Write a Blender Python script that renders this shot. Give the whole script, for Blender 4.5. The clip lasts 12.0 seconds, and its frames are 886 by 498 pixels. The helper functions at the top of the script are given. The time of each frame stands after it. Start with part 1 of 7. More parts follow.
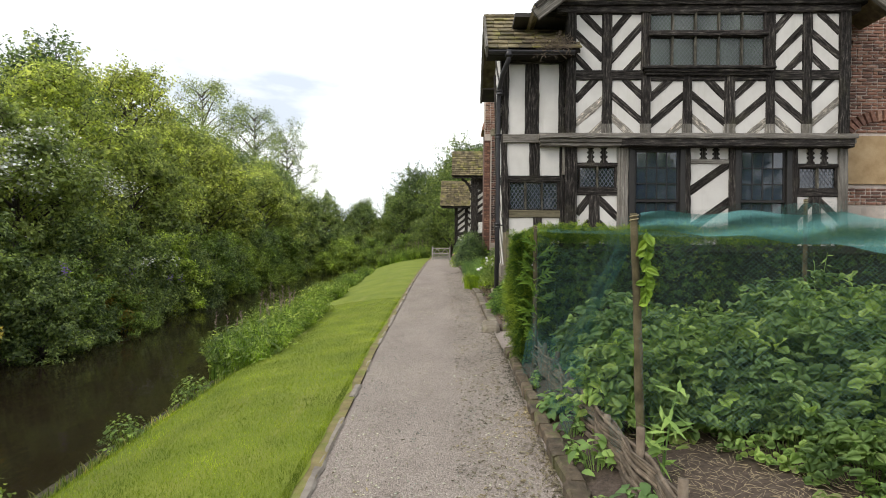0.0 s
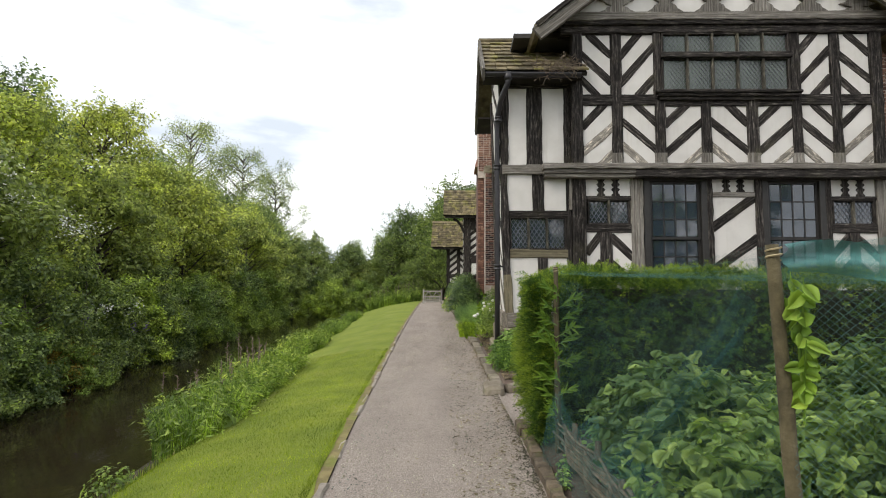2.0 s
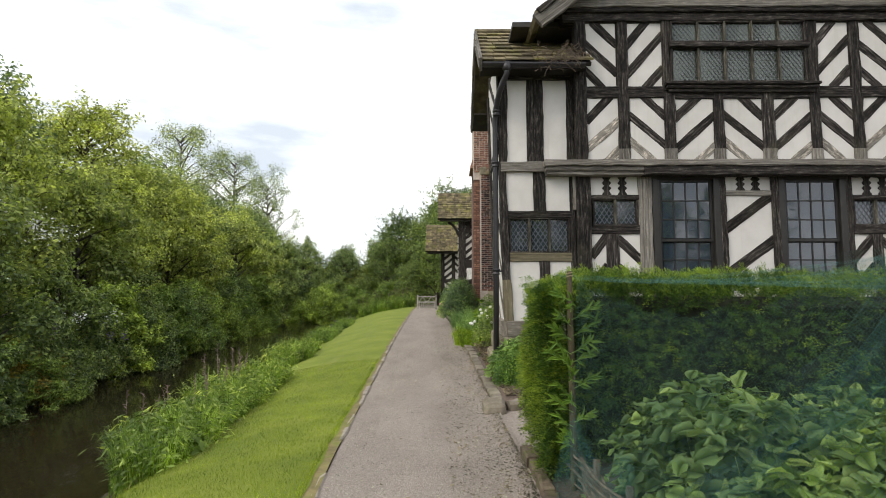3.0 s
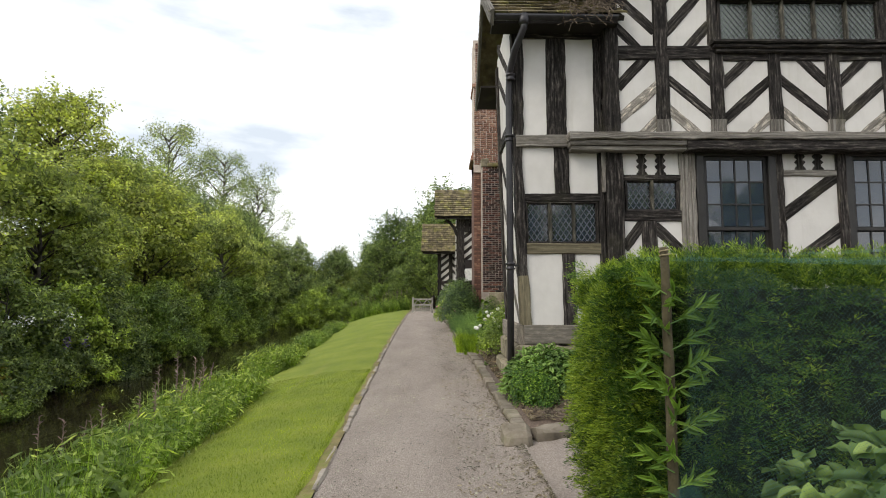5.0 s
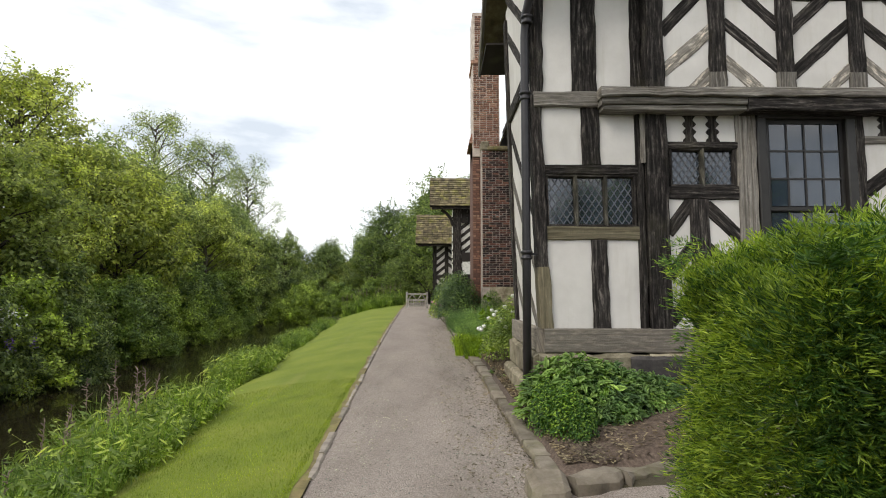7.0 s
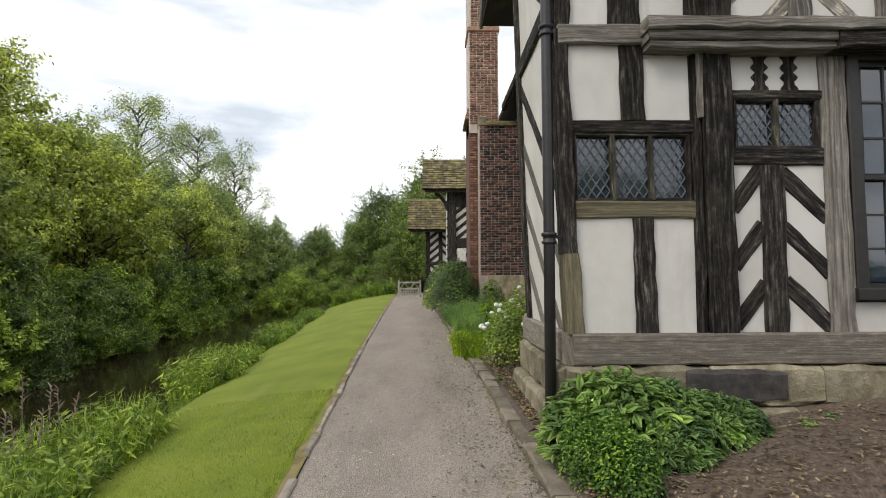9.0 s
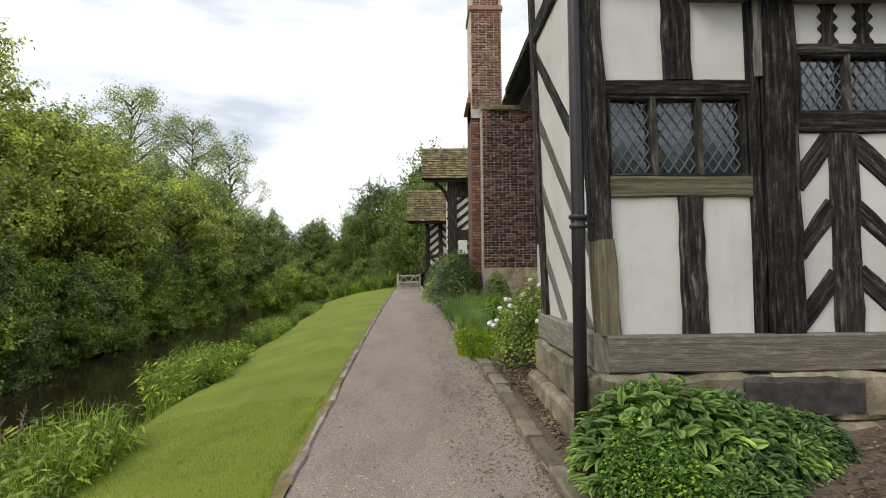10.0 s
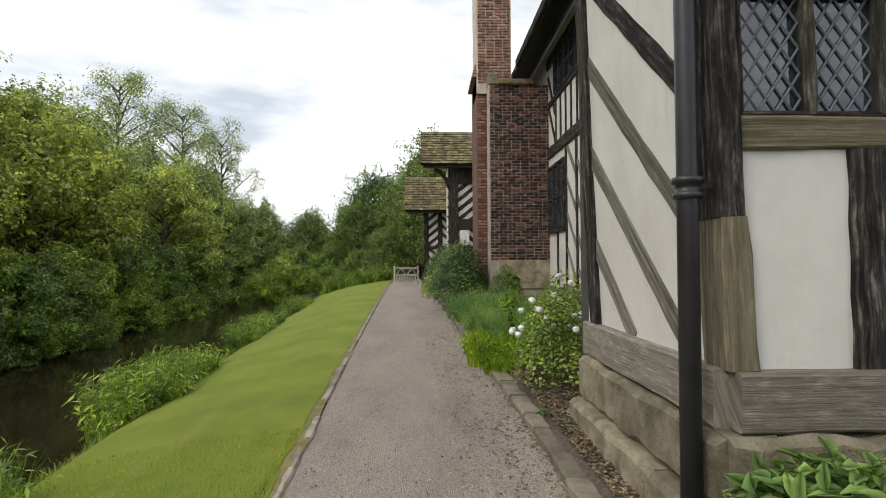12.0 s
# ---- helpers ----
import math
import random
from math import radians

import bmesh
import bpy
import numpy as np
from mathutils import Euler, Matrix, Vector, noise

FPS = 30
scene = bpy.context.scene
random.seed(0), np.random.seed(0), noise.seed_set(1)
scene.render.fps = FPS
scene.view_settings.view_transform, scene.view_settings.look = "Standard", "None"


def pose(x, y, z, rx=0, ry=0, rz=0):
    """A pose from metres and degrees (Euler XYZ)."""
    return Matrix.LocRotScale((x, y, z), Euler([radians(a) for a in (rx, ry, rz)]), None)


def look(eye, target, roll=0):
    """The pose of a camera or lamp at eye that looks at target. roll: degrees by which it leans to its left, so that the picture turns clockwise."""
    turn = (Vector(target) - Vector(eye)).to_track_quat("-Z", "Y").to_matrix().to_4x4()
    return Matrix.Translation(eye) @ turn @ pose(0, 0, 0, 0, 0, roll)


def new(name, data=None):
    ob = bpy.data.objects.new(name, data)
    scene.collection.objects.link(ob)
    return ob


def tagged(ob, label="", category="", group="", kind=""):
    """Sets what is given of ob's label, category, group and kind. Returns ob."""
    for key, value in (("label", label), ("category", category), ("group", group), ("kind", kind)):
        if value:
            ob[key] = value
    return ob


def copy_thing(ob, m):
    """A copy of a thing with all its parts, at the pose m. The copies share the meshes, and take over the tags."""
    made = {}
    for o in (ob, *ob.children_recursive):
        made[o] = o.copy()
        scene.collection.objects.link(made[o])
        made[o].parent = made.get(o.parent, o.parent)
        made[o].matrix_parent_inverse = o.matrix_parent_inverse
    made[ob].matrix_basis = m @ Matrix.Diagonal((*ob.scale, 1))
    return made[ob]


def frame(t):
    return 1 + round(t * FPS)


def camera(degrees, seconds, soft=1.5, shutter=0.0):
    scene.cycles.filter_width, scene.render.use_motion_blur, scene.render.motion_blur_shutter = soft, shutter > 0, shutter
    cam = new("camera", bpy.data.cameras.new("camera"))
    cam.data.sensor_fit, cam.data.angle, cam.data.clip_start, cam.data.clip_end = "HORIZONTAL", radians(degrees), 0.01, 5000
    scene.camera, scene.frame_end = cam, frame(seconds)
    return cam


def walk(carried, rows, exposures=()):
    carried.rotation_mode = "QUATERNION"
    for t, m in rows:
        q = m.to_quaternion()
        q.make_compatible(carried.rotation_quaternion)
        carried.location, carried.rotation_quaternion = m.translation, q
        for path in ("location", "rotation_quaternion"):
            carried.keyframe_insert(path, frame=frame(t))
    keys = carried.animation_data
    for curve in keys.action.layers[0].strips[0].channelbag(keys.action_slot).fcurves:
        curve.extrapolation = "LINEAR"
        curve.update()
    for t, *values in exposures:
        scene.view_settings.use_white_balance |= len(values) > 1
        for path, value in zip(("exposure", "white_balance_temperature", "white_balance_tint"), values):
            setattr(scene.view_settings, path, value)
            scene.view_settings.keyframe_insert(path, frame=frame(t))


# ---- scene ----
cam = camera(78.8, 12.0, soft=1.0)
PATH = [
    (0, (0.017, -0.023, 1.493), (-0.06, 1.975, 1.485), 0.6),
    (0.5, (-0.024, 0.355, 1.558), (-0.097, 2.353, 1.598), 0.6),
    (1, (-0.057, 0.707, 1.579), (-0.117, 2.704, 1.671), 0.5),
    (1.5, (-0.044, 1.128, 1.557), (-0.093, 3.124, 1.686), 0.3),
    (2, (-0.082, 1.512, 1.553), (-0.126, 3.507, 1.7), 0.3),
    (2.5, (-0.098, 1.898, 1.586), (-0.132, 3.891, 1.743), 0.2),
    (4.5, (-0.199, 3.617, 1.566), (-0.202, 5.61, 1.743), 0.0),
    (5, (-0.274, 4.045, 1.505), (-0.276, 6.037, 1.683), 0.1),
    (5.5, (-0.29, 4.491, 1.512), (-0.287, 6.483, 1.687), 0.0),
    (6, (-0.279, 4.95, 1.51), (-0.268, 6.943, 1.682), -0.0),
    (6.5, (-0.311, 5.379, 1.528), (-0.299, 7.372, 1.691), 0.0),
    (7, (-0.343, 5.779, 1.534), (-0.324, 7.773, 1.691), 0.1),
    (9, (-0.369, 7.405, 1.613), (-0.324, 9.402, 1.721), -0.2),
    (9.5, (-0.406, 7.85, 1.616), (-0.365, 9.847, 1.711), -0.5),
    (10, (-0.432, 8.274, 1.6), (-0.382, 10.271, 1.683), -0.5),
    (10.5, (-0.466, 8.697, 1.611), (-0.413, 10.695, 1.681), -0.5),
    (11, (-0.534, 9.135, 1.611), (-0.479, 11.133, 1.672), -0.3),
    (11.5, (-0.528, 9.548, 1.621), (-0.467, 11.547, 1.678), -0.4),
    (12, (-0.552, 9.963, 1.621), (-0.489, 11.962, 1.674), -0.3),
]
walk(cam, [(t, look(eye, target, roll)) for t, eye, target, roll in PATH], exposures=[(0, 0.28), (4, 0.23), (8, 0.15), (12, 0.0)])

# ---------------------------------------------------------------- sky and sun
world = bpy.data.worlds.new("overcast_sky")
scene.world = world
world.use_nodes = True
wn, wl = world.node_tree.nodes, world.node_tree.links
wn.clear()
w_out = wn.new("ShaderNodeOutputWorld")
w_bg = wn.new("ShaderNodeBackground")
w_sky = wn.new("ShaderNodeTexSky")
w_sky.sky_type = "NISHITA"
w_sky.sun_disc = False
w_sky.sun_elevation, w_sky.sun_rotation = radians(52), radians(215)
w_co = wn.new("ShaderNodeTexCoord")
w_map = wn.new("ShaderNodeMapping")
w_map.inputs["Scale"].default_value = (1.6, 1.6, 5.5)
w_noise = wn.new("ShaderNodeTexNoise")
w_noise.inputs["Scale"].default_value = 1.35
w_noise.inputs["Detail"].default_value = 6
w_noise.inputs["Roughness"].default_value = 0.52
w_ramp = wn.new("ShaderNodeValToRGB")
w_ramp.color_ramp.elements[0].position, w_ramp.color_ramp.elements[0].color = 0.39, (0.54, 0.59, 0.65, 1)
w_ramp.color_ramp.elements[1].position, w_ramp.color_ramp.elements[1].color = 0.57, (1.06, 1.06, 1.06, 1)
w_sc = wn.new("ShaderNodeMix")
w_sc.data_type, w_sc.blend_type = "RGBA", "MULTIPLY"
w_sc.inputs["Factor"].default_value = 1.0
w_sc.inputs["B"].default_value = (0.10, 0.10, 0.10, 1)
w_add = wn.new("ShaderNodeMix")
w_add.data_type = "RGBA"
w_add.inputs["Factor"].default_value = 0.93
wl.new(w_co.outputs["Generated"], w_map.inputs["Vector"])
wl.new(w_map.outputs["Vector"], w_noise.inputs["Vector"])
wl.new(w_noise.outputs["Fac"], w_ramp.inputs["Fac"])
wl.new(w_sky.outputs["Color"], w_sc.inputs["A"])
wl.new(w_sc.outputs["Result"], w_add.inputs["A"])
wl.new(w_ramp.outputs["Color"], w_add.inputs["B"])
wl.new(w_add.outputs["Result"], w_bg.inputs["Color"])
wl.new(w_bg.outputs["Background"], w_out.inputs["Surface"])
w_bg.inputs["Strength"].default_value = 1.3

sun_data = bpy.data.lights.new("sun", "SUN")
sun_data.energy, sun_data.angle, sun_data.color = 1.5, radians(25), (1.0, 0.93, 0.84)
sun = new("sun", sun_data)
sun.matrix_world = look((-20, -7, 24), (0, 8, 0))


# ---------------------------------------------------------------- materials
def material(name, rough=0.8, metal=0.0):
    m = bpy.data.materials.new(name)
    m.use_nodes = True
    b = m.node_tree.nodes["Principled BSDF"]
    b.inputs["Roughness"].default_value, b.inputs["Metallic"].default_value = rough, metal
    return m, m.node_tree.nodes, m.node_tree.links, b


def coords(n, l, kind="Object", scale=(1, 1, 1)):
    c, mp = n.new("ShaderNodeTexCoord"), n.new("ShaderNodeMapping")
    mp.inputs["Scale"].default_value = scale
    l.new(c.outputs[kind], mp.inputs["Vector"])
    return mp.outputs["Vector"]


def noise_tex(n, l, vec, scale, detail=5, rough=0.6):
    t = n.new("ShaderNodeTexNoise")
    t.inputs["Scale"].default_value, t.inputs["Detail"].default_value, t.inputs["Roughness"].default_value = scale, detail, rough
    if vec is not None:
        l.new(vec, t.inputs["Vector"])
    return t.outputs["Fac"]


def ramp(n, l, fac, stops):
    r = n.new("ShaderNodeValToRGB")
    e = r.color_ramp.elements
    while len(e) < len(stops):
        e.new(0.5)
    for k, (p, c) in enumerate(stops):
        e[k].position, e[k].color = p, (*c, 1)
    l.new(fac, r.inputs["Fac"])
    return r.outputs["Color"]


def mix(n, l, fac, a, b, mode="MIX"):
    m = n.new("ShaderNodeMix")
    m.data_type, m.blend_type = "RGBA", mode
    for key, v in (("Factor", fac), ("A", a), ("B", b)):
        if isinstance(v, (int, float)):
            m.inputs[key].default_value = v
        elif isinstance(v, tuple):
            m.inputs[key].default_value = (*v, 1)
        else:
            l.new(v, m.inputs[key])
    return m.outputs["Result"]


def math_node(n, l, op, a, b=0.0):
    m = n.new("ShaderNodeMath")
    m.operation = op
    for k, v in enumerate((a, b)):
        if isinstance(v, (int, float)):
            m.inputs[k].default_value = v
        else:
            l.new(v, m.inputs[k])
    return m.outputs[0]


def bump(n, l, b, height, strength=0.4, dist=0.01):
    u = n.new("ShaderNodeBump")
    u.inputs["Strength"].default_value, u.inputs["Distance"].default_value = strength, dist
    l.new(height, u.inputs["Height"])
    l.new(u.outputs["Normal"], b.inputs["Normal"])


def per_object(n):
    return n.new("ShaderNodeObjectInfo").outputs["Random"]


def per_island(n):
    return n.new("ShaderNodeNewGeometry").outputs["Random Per Island"]


def timber_material(name, dark, mid, light, green=0.25, cut=0.5, wear=(0.82, 2.7)):
    m, n, l, b = material(name, 0.9)
    b.inputs["Specular IOR Level"].default_value = 0.2
    pale = cut < 0.45
    v = coords(n, l, "UV", (0.7, 24, 1) if pale else (1.3, 19, 1))
    v2 = coords(n, l, "UV", (3.5, 85, 1) if pale else (3.2, 90, 1))
    v3 = coords(n, l, "UV", (4.5, 15, 1))
    g = noise_tex(n, l, v, 1.6, 6, 0.65)
    f = noise_tex(n, l, v2, 1.5, 4, 0.6)
    col = ramp(n, l, g, [(0.40, dark), (0.53, mid), (0.66, light)])
    col = mix(n, l, math_node(n, l, "MULTIPLY", f, cut), col, dark)
    worn = ramp(n, l, noise_tex(n, l, v3, 1.3, 5, 0.7), [(0.49, (wear[0],) * 3), (0.67, (wear[1], wear[1] * 0.98, wear[1] * 0.95))])
    col = mix(n, l, 1.0, col, worn, "MULTIPLY")
    p = noise_tex(n, l, coords(n, l, "Object"), 1.7, 4, 0.6)
    moss = ramp(n, l, p, [(0.56, (0, 0, 0)), (0.74, (green, green, green))])
    col = mix(n, l, moss, col, (0.13, 0.125, 0.075))
    tone = mix(n, l, per_object(n), (0.75, 0.74, 0.72), (1.3, 1.28, 1.25))
    col = mix(n, l, 1.0, col, tone, "MULTIPLY")
    l.new(col, b.inputs["Base Color"])
    bump(n, l, b, math_node(n, l, "ADD", g, math_node(n, l, "MULTIPLY", f, 0.7)), 0.55 if pale else 1.0, 0.02)
    return m


M_TIMBER = timber_material("weathered_black_oak", (0.014, 0.0123, 0.0117), (0.044, 0.039, 0.0365), (0.14, 0.13, 0.12))
M_GREYOAK = timber_material("bleached_grey_oak", (0.11, 0.10, 0.088), (0.245, 0.23, 0.208), (0.36, 0.345, 0.32), 0.3, 0.4, (0.85, 1.25))
M_SILL = timber_material("bleached_sill_oak", (0.215, 0.192, 0.163), (0.28, 0.254, 0.22), (0.35, 0.323, 0.285), 0.35, 0.3, (0.72, 1.2))
M_OLIVEOAK = timber_material("lichened_olive_oak", (0.13, 0.113, 0.075), (0.225, 0.20, 0.135), (0.31, 0.28, 0.20), 0.5, 0.3, (0.85, 1.2))
M_MULLION = timber_material("grey_green_mullion_oak", (0.04, 0.038, 0.03), (0.10, 0.096, 0.08), (0.19, 0.18, 0.155), 0.4)
M_PALEOAK = timber_material("pale_repair_oak", (0.17, 0.155, 0.135), (0.30, 0.28, 0.25), (0.38, 0.36, 0.33), 0.1)


def plaster_material():
    m, n, l, b = material("limewashed_plaster", 0.9)
    v = coords(n, l)
    a, c = noise_tex(n, l, v, 1.3, 5, 0.6), noise_tex(n, l, v, 28, 4, 0.6)
    col = ramp(n, l, a, [(0.3, (0.565, 0.54, 0.505)), (0.6, (0.675, 0.65, 0.612))])
    dirt = ramp(n, l, noise_tex(n, l, coords(n, l, "Object", (6, 6, 0.7)), 1.1, 5, 0.65), [(0.56, (0, 0, 0)), (0.80, (0.4, 0.4, 0.4))])
    col = mix(n, l, dirt, col, (0.45, 0.42, 0.35))
    l.new(col, b.inputs["Base Color"])
    bump(n, l, b, math_node(n, l, "ADD", a, math_node(n, l, "MULTIPLY", c, 0.25)), 0.4, 0.02)
    return m


M_PLASTER = plaster_material()


def mottled(name, c0, c1, c2, scale=3.0, fine=40, rough=0.9, strength=0.6, dist=0.02, vary=0.25, moss=None):
    m, n, l, b = material(name, rough)
    v = coords(n, l)
    a, f = noise_tex(n, l, v, scale, 6, 0.62), noise_tex(n, l, v, fine, 4, 0.6)
    col = ramp(n, l, a, [(0.34, c0), (0.52, c1), (0.70, c2)])
    col = mix(n, l, math_node(n, l, "MULTIPLY", f, 0.45), col, c0)
    if moss:
        k = ramp(n, l, noise_tex(n, l, v, moss[1], 5, 0.65), [(0.50, (0, 0, 0)), (0.64, (moss[2],) * 3)])
        col = mix(n, l, k, col, moss[0])
    tone = mix(n, l, per_object(n), (1 - vary,) * 3, (1 + vary,) * 3)
    col = mix(n, l, 1.0, col, tone, "MULTIPLY")
    l.new(col, b.inputs["Base Color"])
    bump(n, l, b, math_node(n, l, "ADD", a, math_node(n, l, "MULTIPLY", f, 0.35)), strength, dist)
    return m


M_STONE = mottled("buff_sandstone", (0.15, 0.125, 0.08), (0.30, 0.262, 0.18), (0.42, 0.375, 0.275), 5, 45, strength=1.0, dist=0.035, moss=((0.11, 0.115, 0.055), 3.2, 0.45))
M_DARKSLAB = mottled("dark_slate_slab", (0.03, 0.027, 0.026), (0.065, 0.058, 0.054), (0.12, 0.105, 0.098), 6, 50, strength=0.7)
M_EDGE = mottled("mossy_edging_stone", (0.06, 0.046, 0.03), (0.145, 0.108, 0.07), (0.24, 0.19, 0.13), 7, 50, strength=1.0, dist=0.03, moss=((0.10, 0.11, 0.03), 4, 0.7))
M_PALEKERB = mottled("pale_edging_stone", (0.20, 0.17, 0.14), (0.33, 0.29, 0.24), (0.42, 0.38, 0.32), 5, 50)
M_DRYTURF = mottled("dry_turf_edge", (0.14, 0.115, 0.045), (0.26, 0.205, 0.085), (0.31, 0.28, 0.11), 5, 60, strength=1.0, moss=((0.15, 0.19, 0.02), 3, 0.7))
M_KERB = mottled("kerb_stone", (0.11, 0.092, 0.066), (0.215, 0.182, 0.138), (0.315, 0.275, 0.218), 4, 45, moss=((0.15, 0.15, 0.07), 2.5, 0.5))


def brick_material(name, stops):
    m, n, l, b = material(name, 0.92)
    v = coords(n, l)
    col = ramp(n, l, per_object(n), stops)
    f = noise_tex(n, l, v, 14, 6, 0.65)
    col = mix(n, l, 1.0, col, ramp(n, l, f, [(0.3, (0.6, 0.6, 0.6)), (0.7, (1.4, 1.35, 1.3))]), "MULTIPLY")
    l.new(col, b.inputs["Base Color"])
    bump(n, l, b, f, 0.7, 0.01)
    return m


M_BRICKDARK = brick_material("sooted_brick", [(0.0, (0.022, 0.016, 0.016)), (0.45, (0.05, 0.03, 0.027)), (0.75, (0.14, 0.062, 0.048)), (1.0, (0.25, 0.125, 0.09))])
M_BRICK = brick_material("old_red_brick", [(0.0, (0.12, 0.068, 0.055)), (0.35, (0.22, 0.115, 0.083)), (0.75, (0.30, 0.155, 0.108)), (1.0, (0.37, 0.24, 0.175))])
M_MORTAR = mottled("lime_mortar", (0.36, 0.30, 0.26), (0.52, 0.45, 0.39), (0.62, 0.55, 0.49), 4, 60)
M_SLATE = mottled("stone_roof_slate", (0.07, 0.055, 0.032), (0.18, 0.145, 0.075), (0.31, 0.26, 0.15), 4, 40, vary=0.45, moss=((0.20, 0.185, 0.04), 2.2, 0.75))
M_SOIL = mottled("garden_soil", (0.058, 0.041, 0.03), (0.115, 0.082, 0.061), (0.19, 0.148, 0.113), 30, 120, strength=0.6, dist=0.01)
M_BANK = mottled("muddy_bank", (0.03, 0.024, 0.014), (0.06, 0.05, 0.028), (0.10, 0.09, 0.045), 2, 30, strength=1.0, dist=0.05)
# Room boxes: the dimness indoors is put into this dark colour.
M_DARKROOM = mottled("room_dimness_colour", (0.05, 0.045, 0.04), (0.07, 0.065, 0.06), (0.09, 0.085, 0.08))
M_BARK = mottled("tree_bark", (0.05, 0.042, 0.034), (0.10, 0.085, 0.07), (0.17, 0.15, 0.125), 6, 40, strength=0.9)
# Near-black green: the shade among the hedge's inner twigs is in this colour.
M_YEWSHADE = mottled("yew_twigs_and_shade", (0.008, 0.010, 0.005), (0.016, 0.022, 0.009), (0.035, 0.045, 0.015), 12, 70, strength=1.0, dist=0.05)
M_POLE = mottled("rough_pole_bark", (0.045, 0.037, 0.018), (0.10, 0.083, 0.042), (0.16, 0.135, 0.078), 7, 60, strength=0.8)
M_TWIG = mottled("dry_hazel_rods", (0.085, 0.063, 0.042), (0.165, 0.128, 0.092), (0.27, 0.222, 0.168), 8, 60, vary=0.4)
M_GATE = mottled("bleached_gate_wood", (0.28, 0.26, 0.22), (0.42, 0.40, 0.35), (0.52, 0.50, 0.46), 5, 50)


def plain(name, col, rough=0.5, metal=0.0, vary=0.25):
    m, n, l, b = material(name, rough, metal)
    f = noise_tex(n, l, coords(n, l), 9, 5, 0.6)
    c = ramp(n, l, f, [(0.3, tuple(v * (1 - vary) for v in col)), (0.7, tuple(v * (1 + vary) for v in col))])
    l.new(c, b.inputs["Base Color"])
    bump(n, l, b, f, 0.15, 0.005)
    return m


M_IRON = plain("black_painted_iron", (0.025, 0.023, 0.026), 0.42)
M_LEAD = plain("lead_came", (0.115, 0.12, 0.13), 0.6)
M_SASH = plain("brown_black_sash_paint", (0.022, 0.02, 0.018), 0.5)
M_WHITEBAR = plain("white_paper_notice", (0.72, 0.72, 0.68), 0.7)
M_CURTAIN = plain("pale_linen_curtain", (0.70, 0.70, 0.70), 0.9)
M_FLOWER = plain("white_petal", (0.82, 0.82, 0.76), 0.6, 0, 0.06)
M_PINK = plain("pink_petal", (0.65, 0.22, 0.33), 0.6)
M_PURPLE = plain("purple_petal", (0.22, 0.12, 0.42), 0.6)
M_SEED = plain("reed_seed_head", (0.24, 0.18, 0.14), 0.9)
M_STRAW = plain("dry_straw", (0.38, 0.31, 0.185), 0.85)


# The default blue base colour paints in a bluish sky reflection.
def glass_material(name="old_window_glass", colour=(0.033, 0.05, 0.075), ior=1.9, thru=0.3):
    m, n, l, b = material(name, 0.04)
    b.inputs["Base Color"].default_value = (*colour, 1)
    b.inputs["IOR"].default_value = ior
    b.inputs["Transmission Weight"].default_value = thru
    f = noise_tex(n, l, coords(n, l), 5, 2, 0.5)
    bump(n, l, b, f, 0.05, 0.02)
    return m


M_GLASS = glass_material()
# Lighter, greener base colour stands for trees and sky mirrored in the upper window.
M_GLASS_GREENREFLECT = glass_material("leaded_glass_green_reflection", (0.10, 0.13, 0.10), 1.6, 0.15)


def water_material():
    m, n, l, b = material("dark_river_water", 0.06)
    b.inputs["Base Color"].default_value = (0.022, 0.016, 0.009, 1)
    b.inputs["IOR"].default_value = 1.33
    v = coords(n, l, "Object", (1.0, 0.45, 1))
    f = math_node(n, l, "ADD", noise_tex(n, l, v, 1.2, 3, 0.5), math_node(n, l, "MULTIPLY", noise_tex(n, l, v, 7, 3, 0.5), 0.25))
    bump(n, l, b, f, 0.22, 0.06)
    return m


M_WATER = water_material()


def gravel_material():
    m, n, l, b = material("fine_gravel", 0.95)
    v = coords(n, l)
    vo = n.new("ShaderNodeTexVoronoi")
    vo.inputs["Scale"].default_value = 105
    l.new(v, vo.inputs["Vector"])
    cell = ramp(n, l, vo.outputs["Color"], [(0.1, (0.235, 0.20, 0.172)), (0.5, (0.352, 0.306, 0.268)), (0.95, (0.52, 0.465, 0.41))])
    big = noise_tex(n, l, coords(n, l, "Object", (1.3, 0.5, 1)), 1.1, 6, 0.62)
    col = mix(n, l, 1.0, cell, ramp(n, l, big, [(0.3, (0.80, 0.77, 0.74)), (0.5, (1.0, 0.975, 0.955)), (0.7, (1.14, 1.11, 1.08))]), "MULTIPLY")
    col = mix(n, l, math_node(n, l, "MULTIPLY", noise_tex(n, l, v, 9, 6, 0.7), 0.35), col, (0.30, 0.25, 0.22))
    l.new(col, b.inputs["Base Color"])
    h = math_node(n, l, "ADD", math_node(n, l, "MULTIPLY", vo.outputs["Distance"], -1.0), math_node(n, l, "MULTIPLY", big, 0.6))
    bump(n, l, b, h, 1.0, 0.012)
    return m


M_GRAVEL = gravel_material()


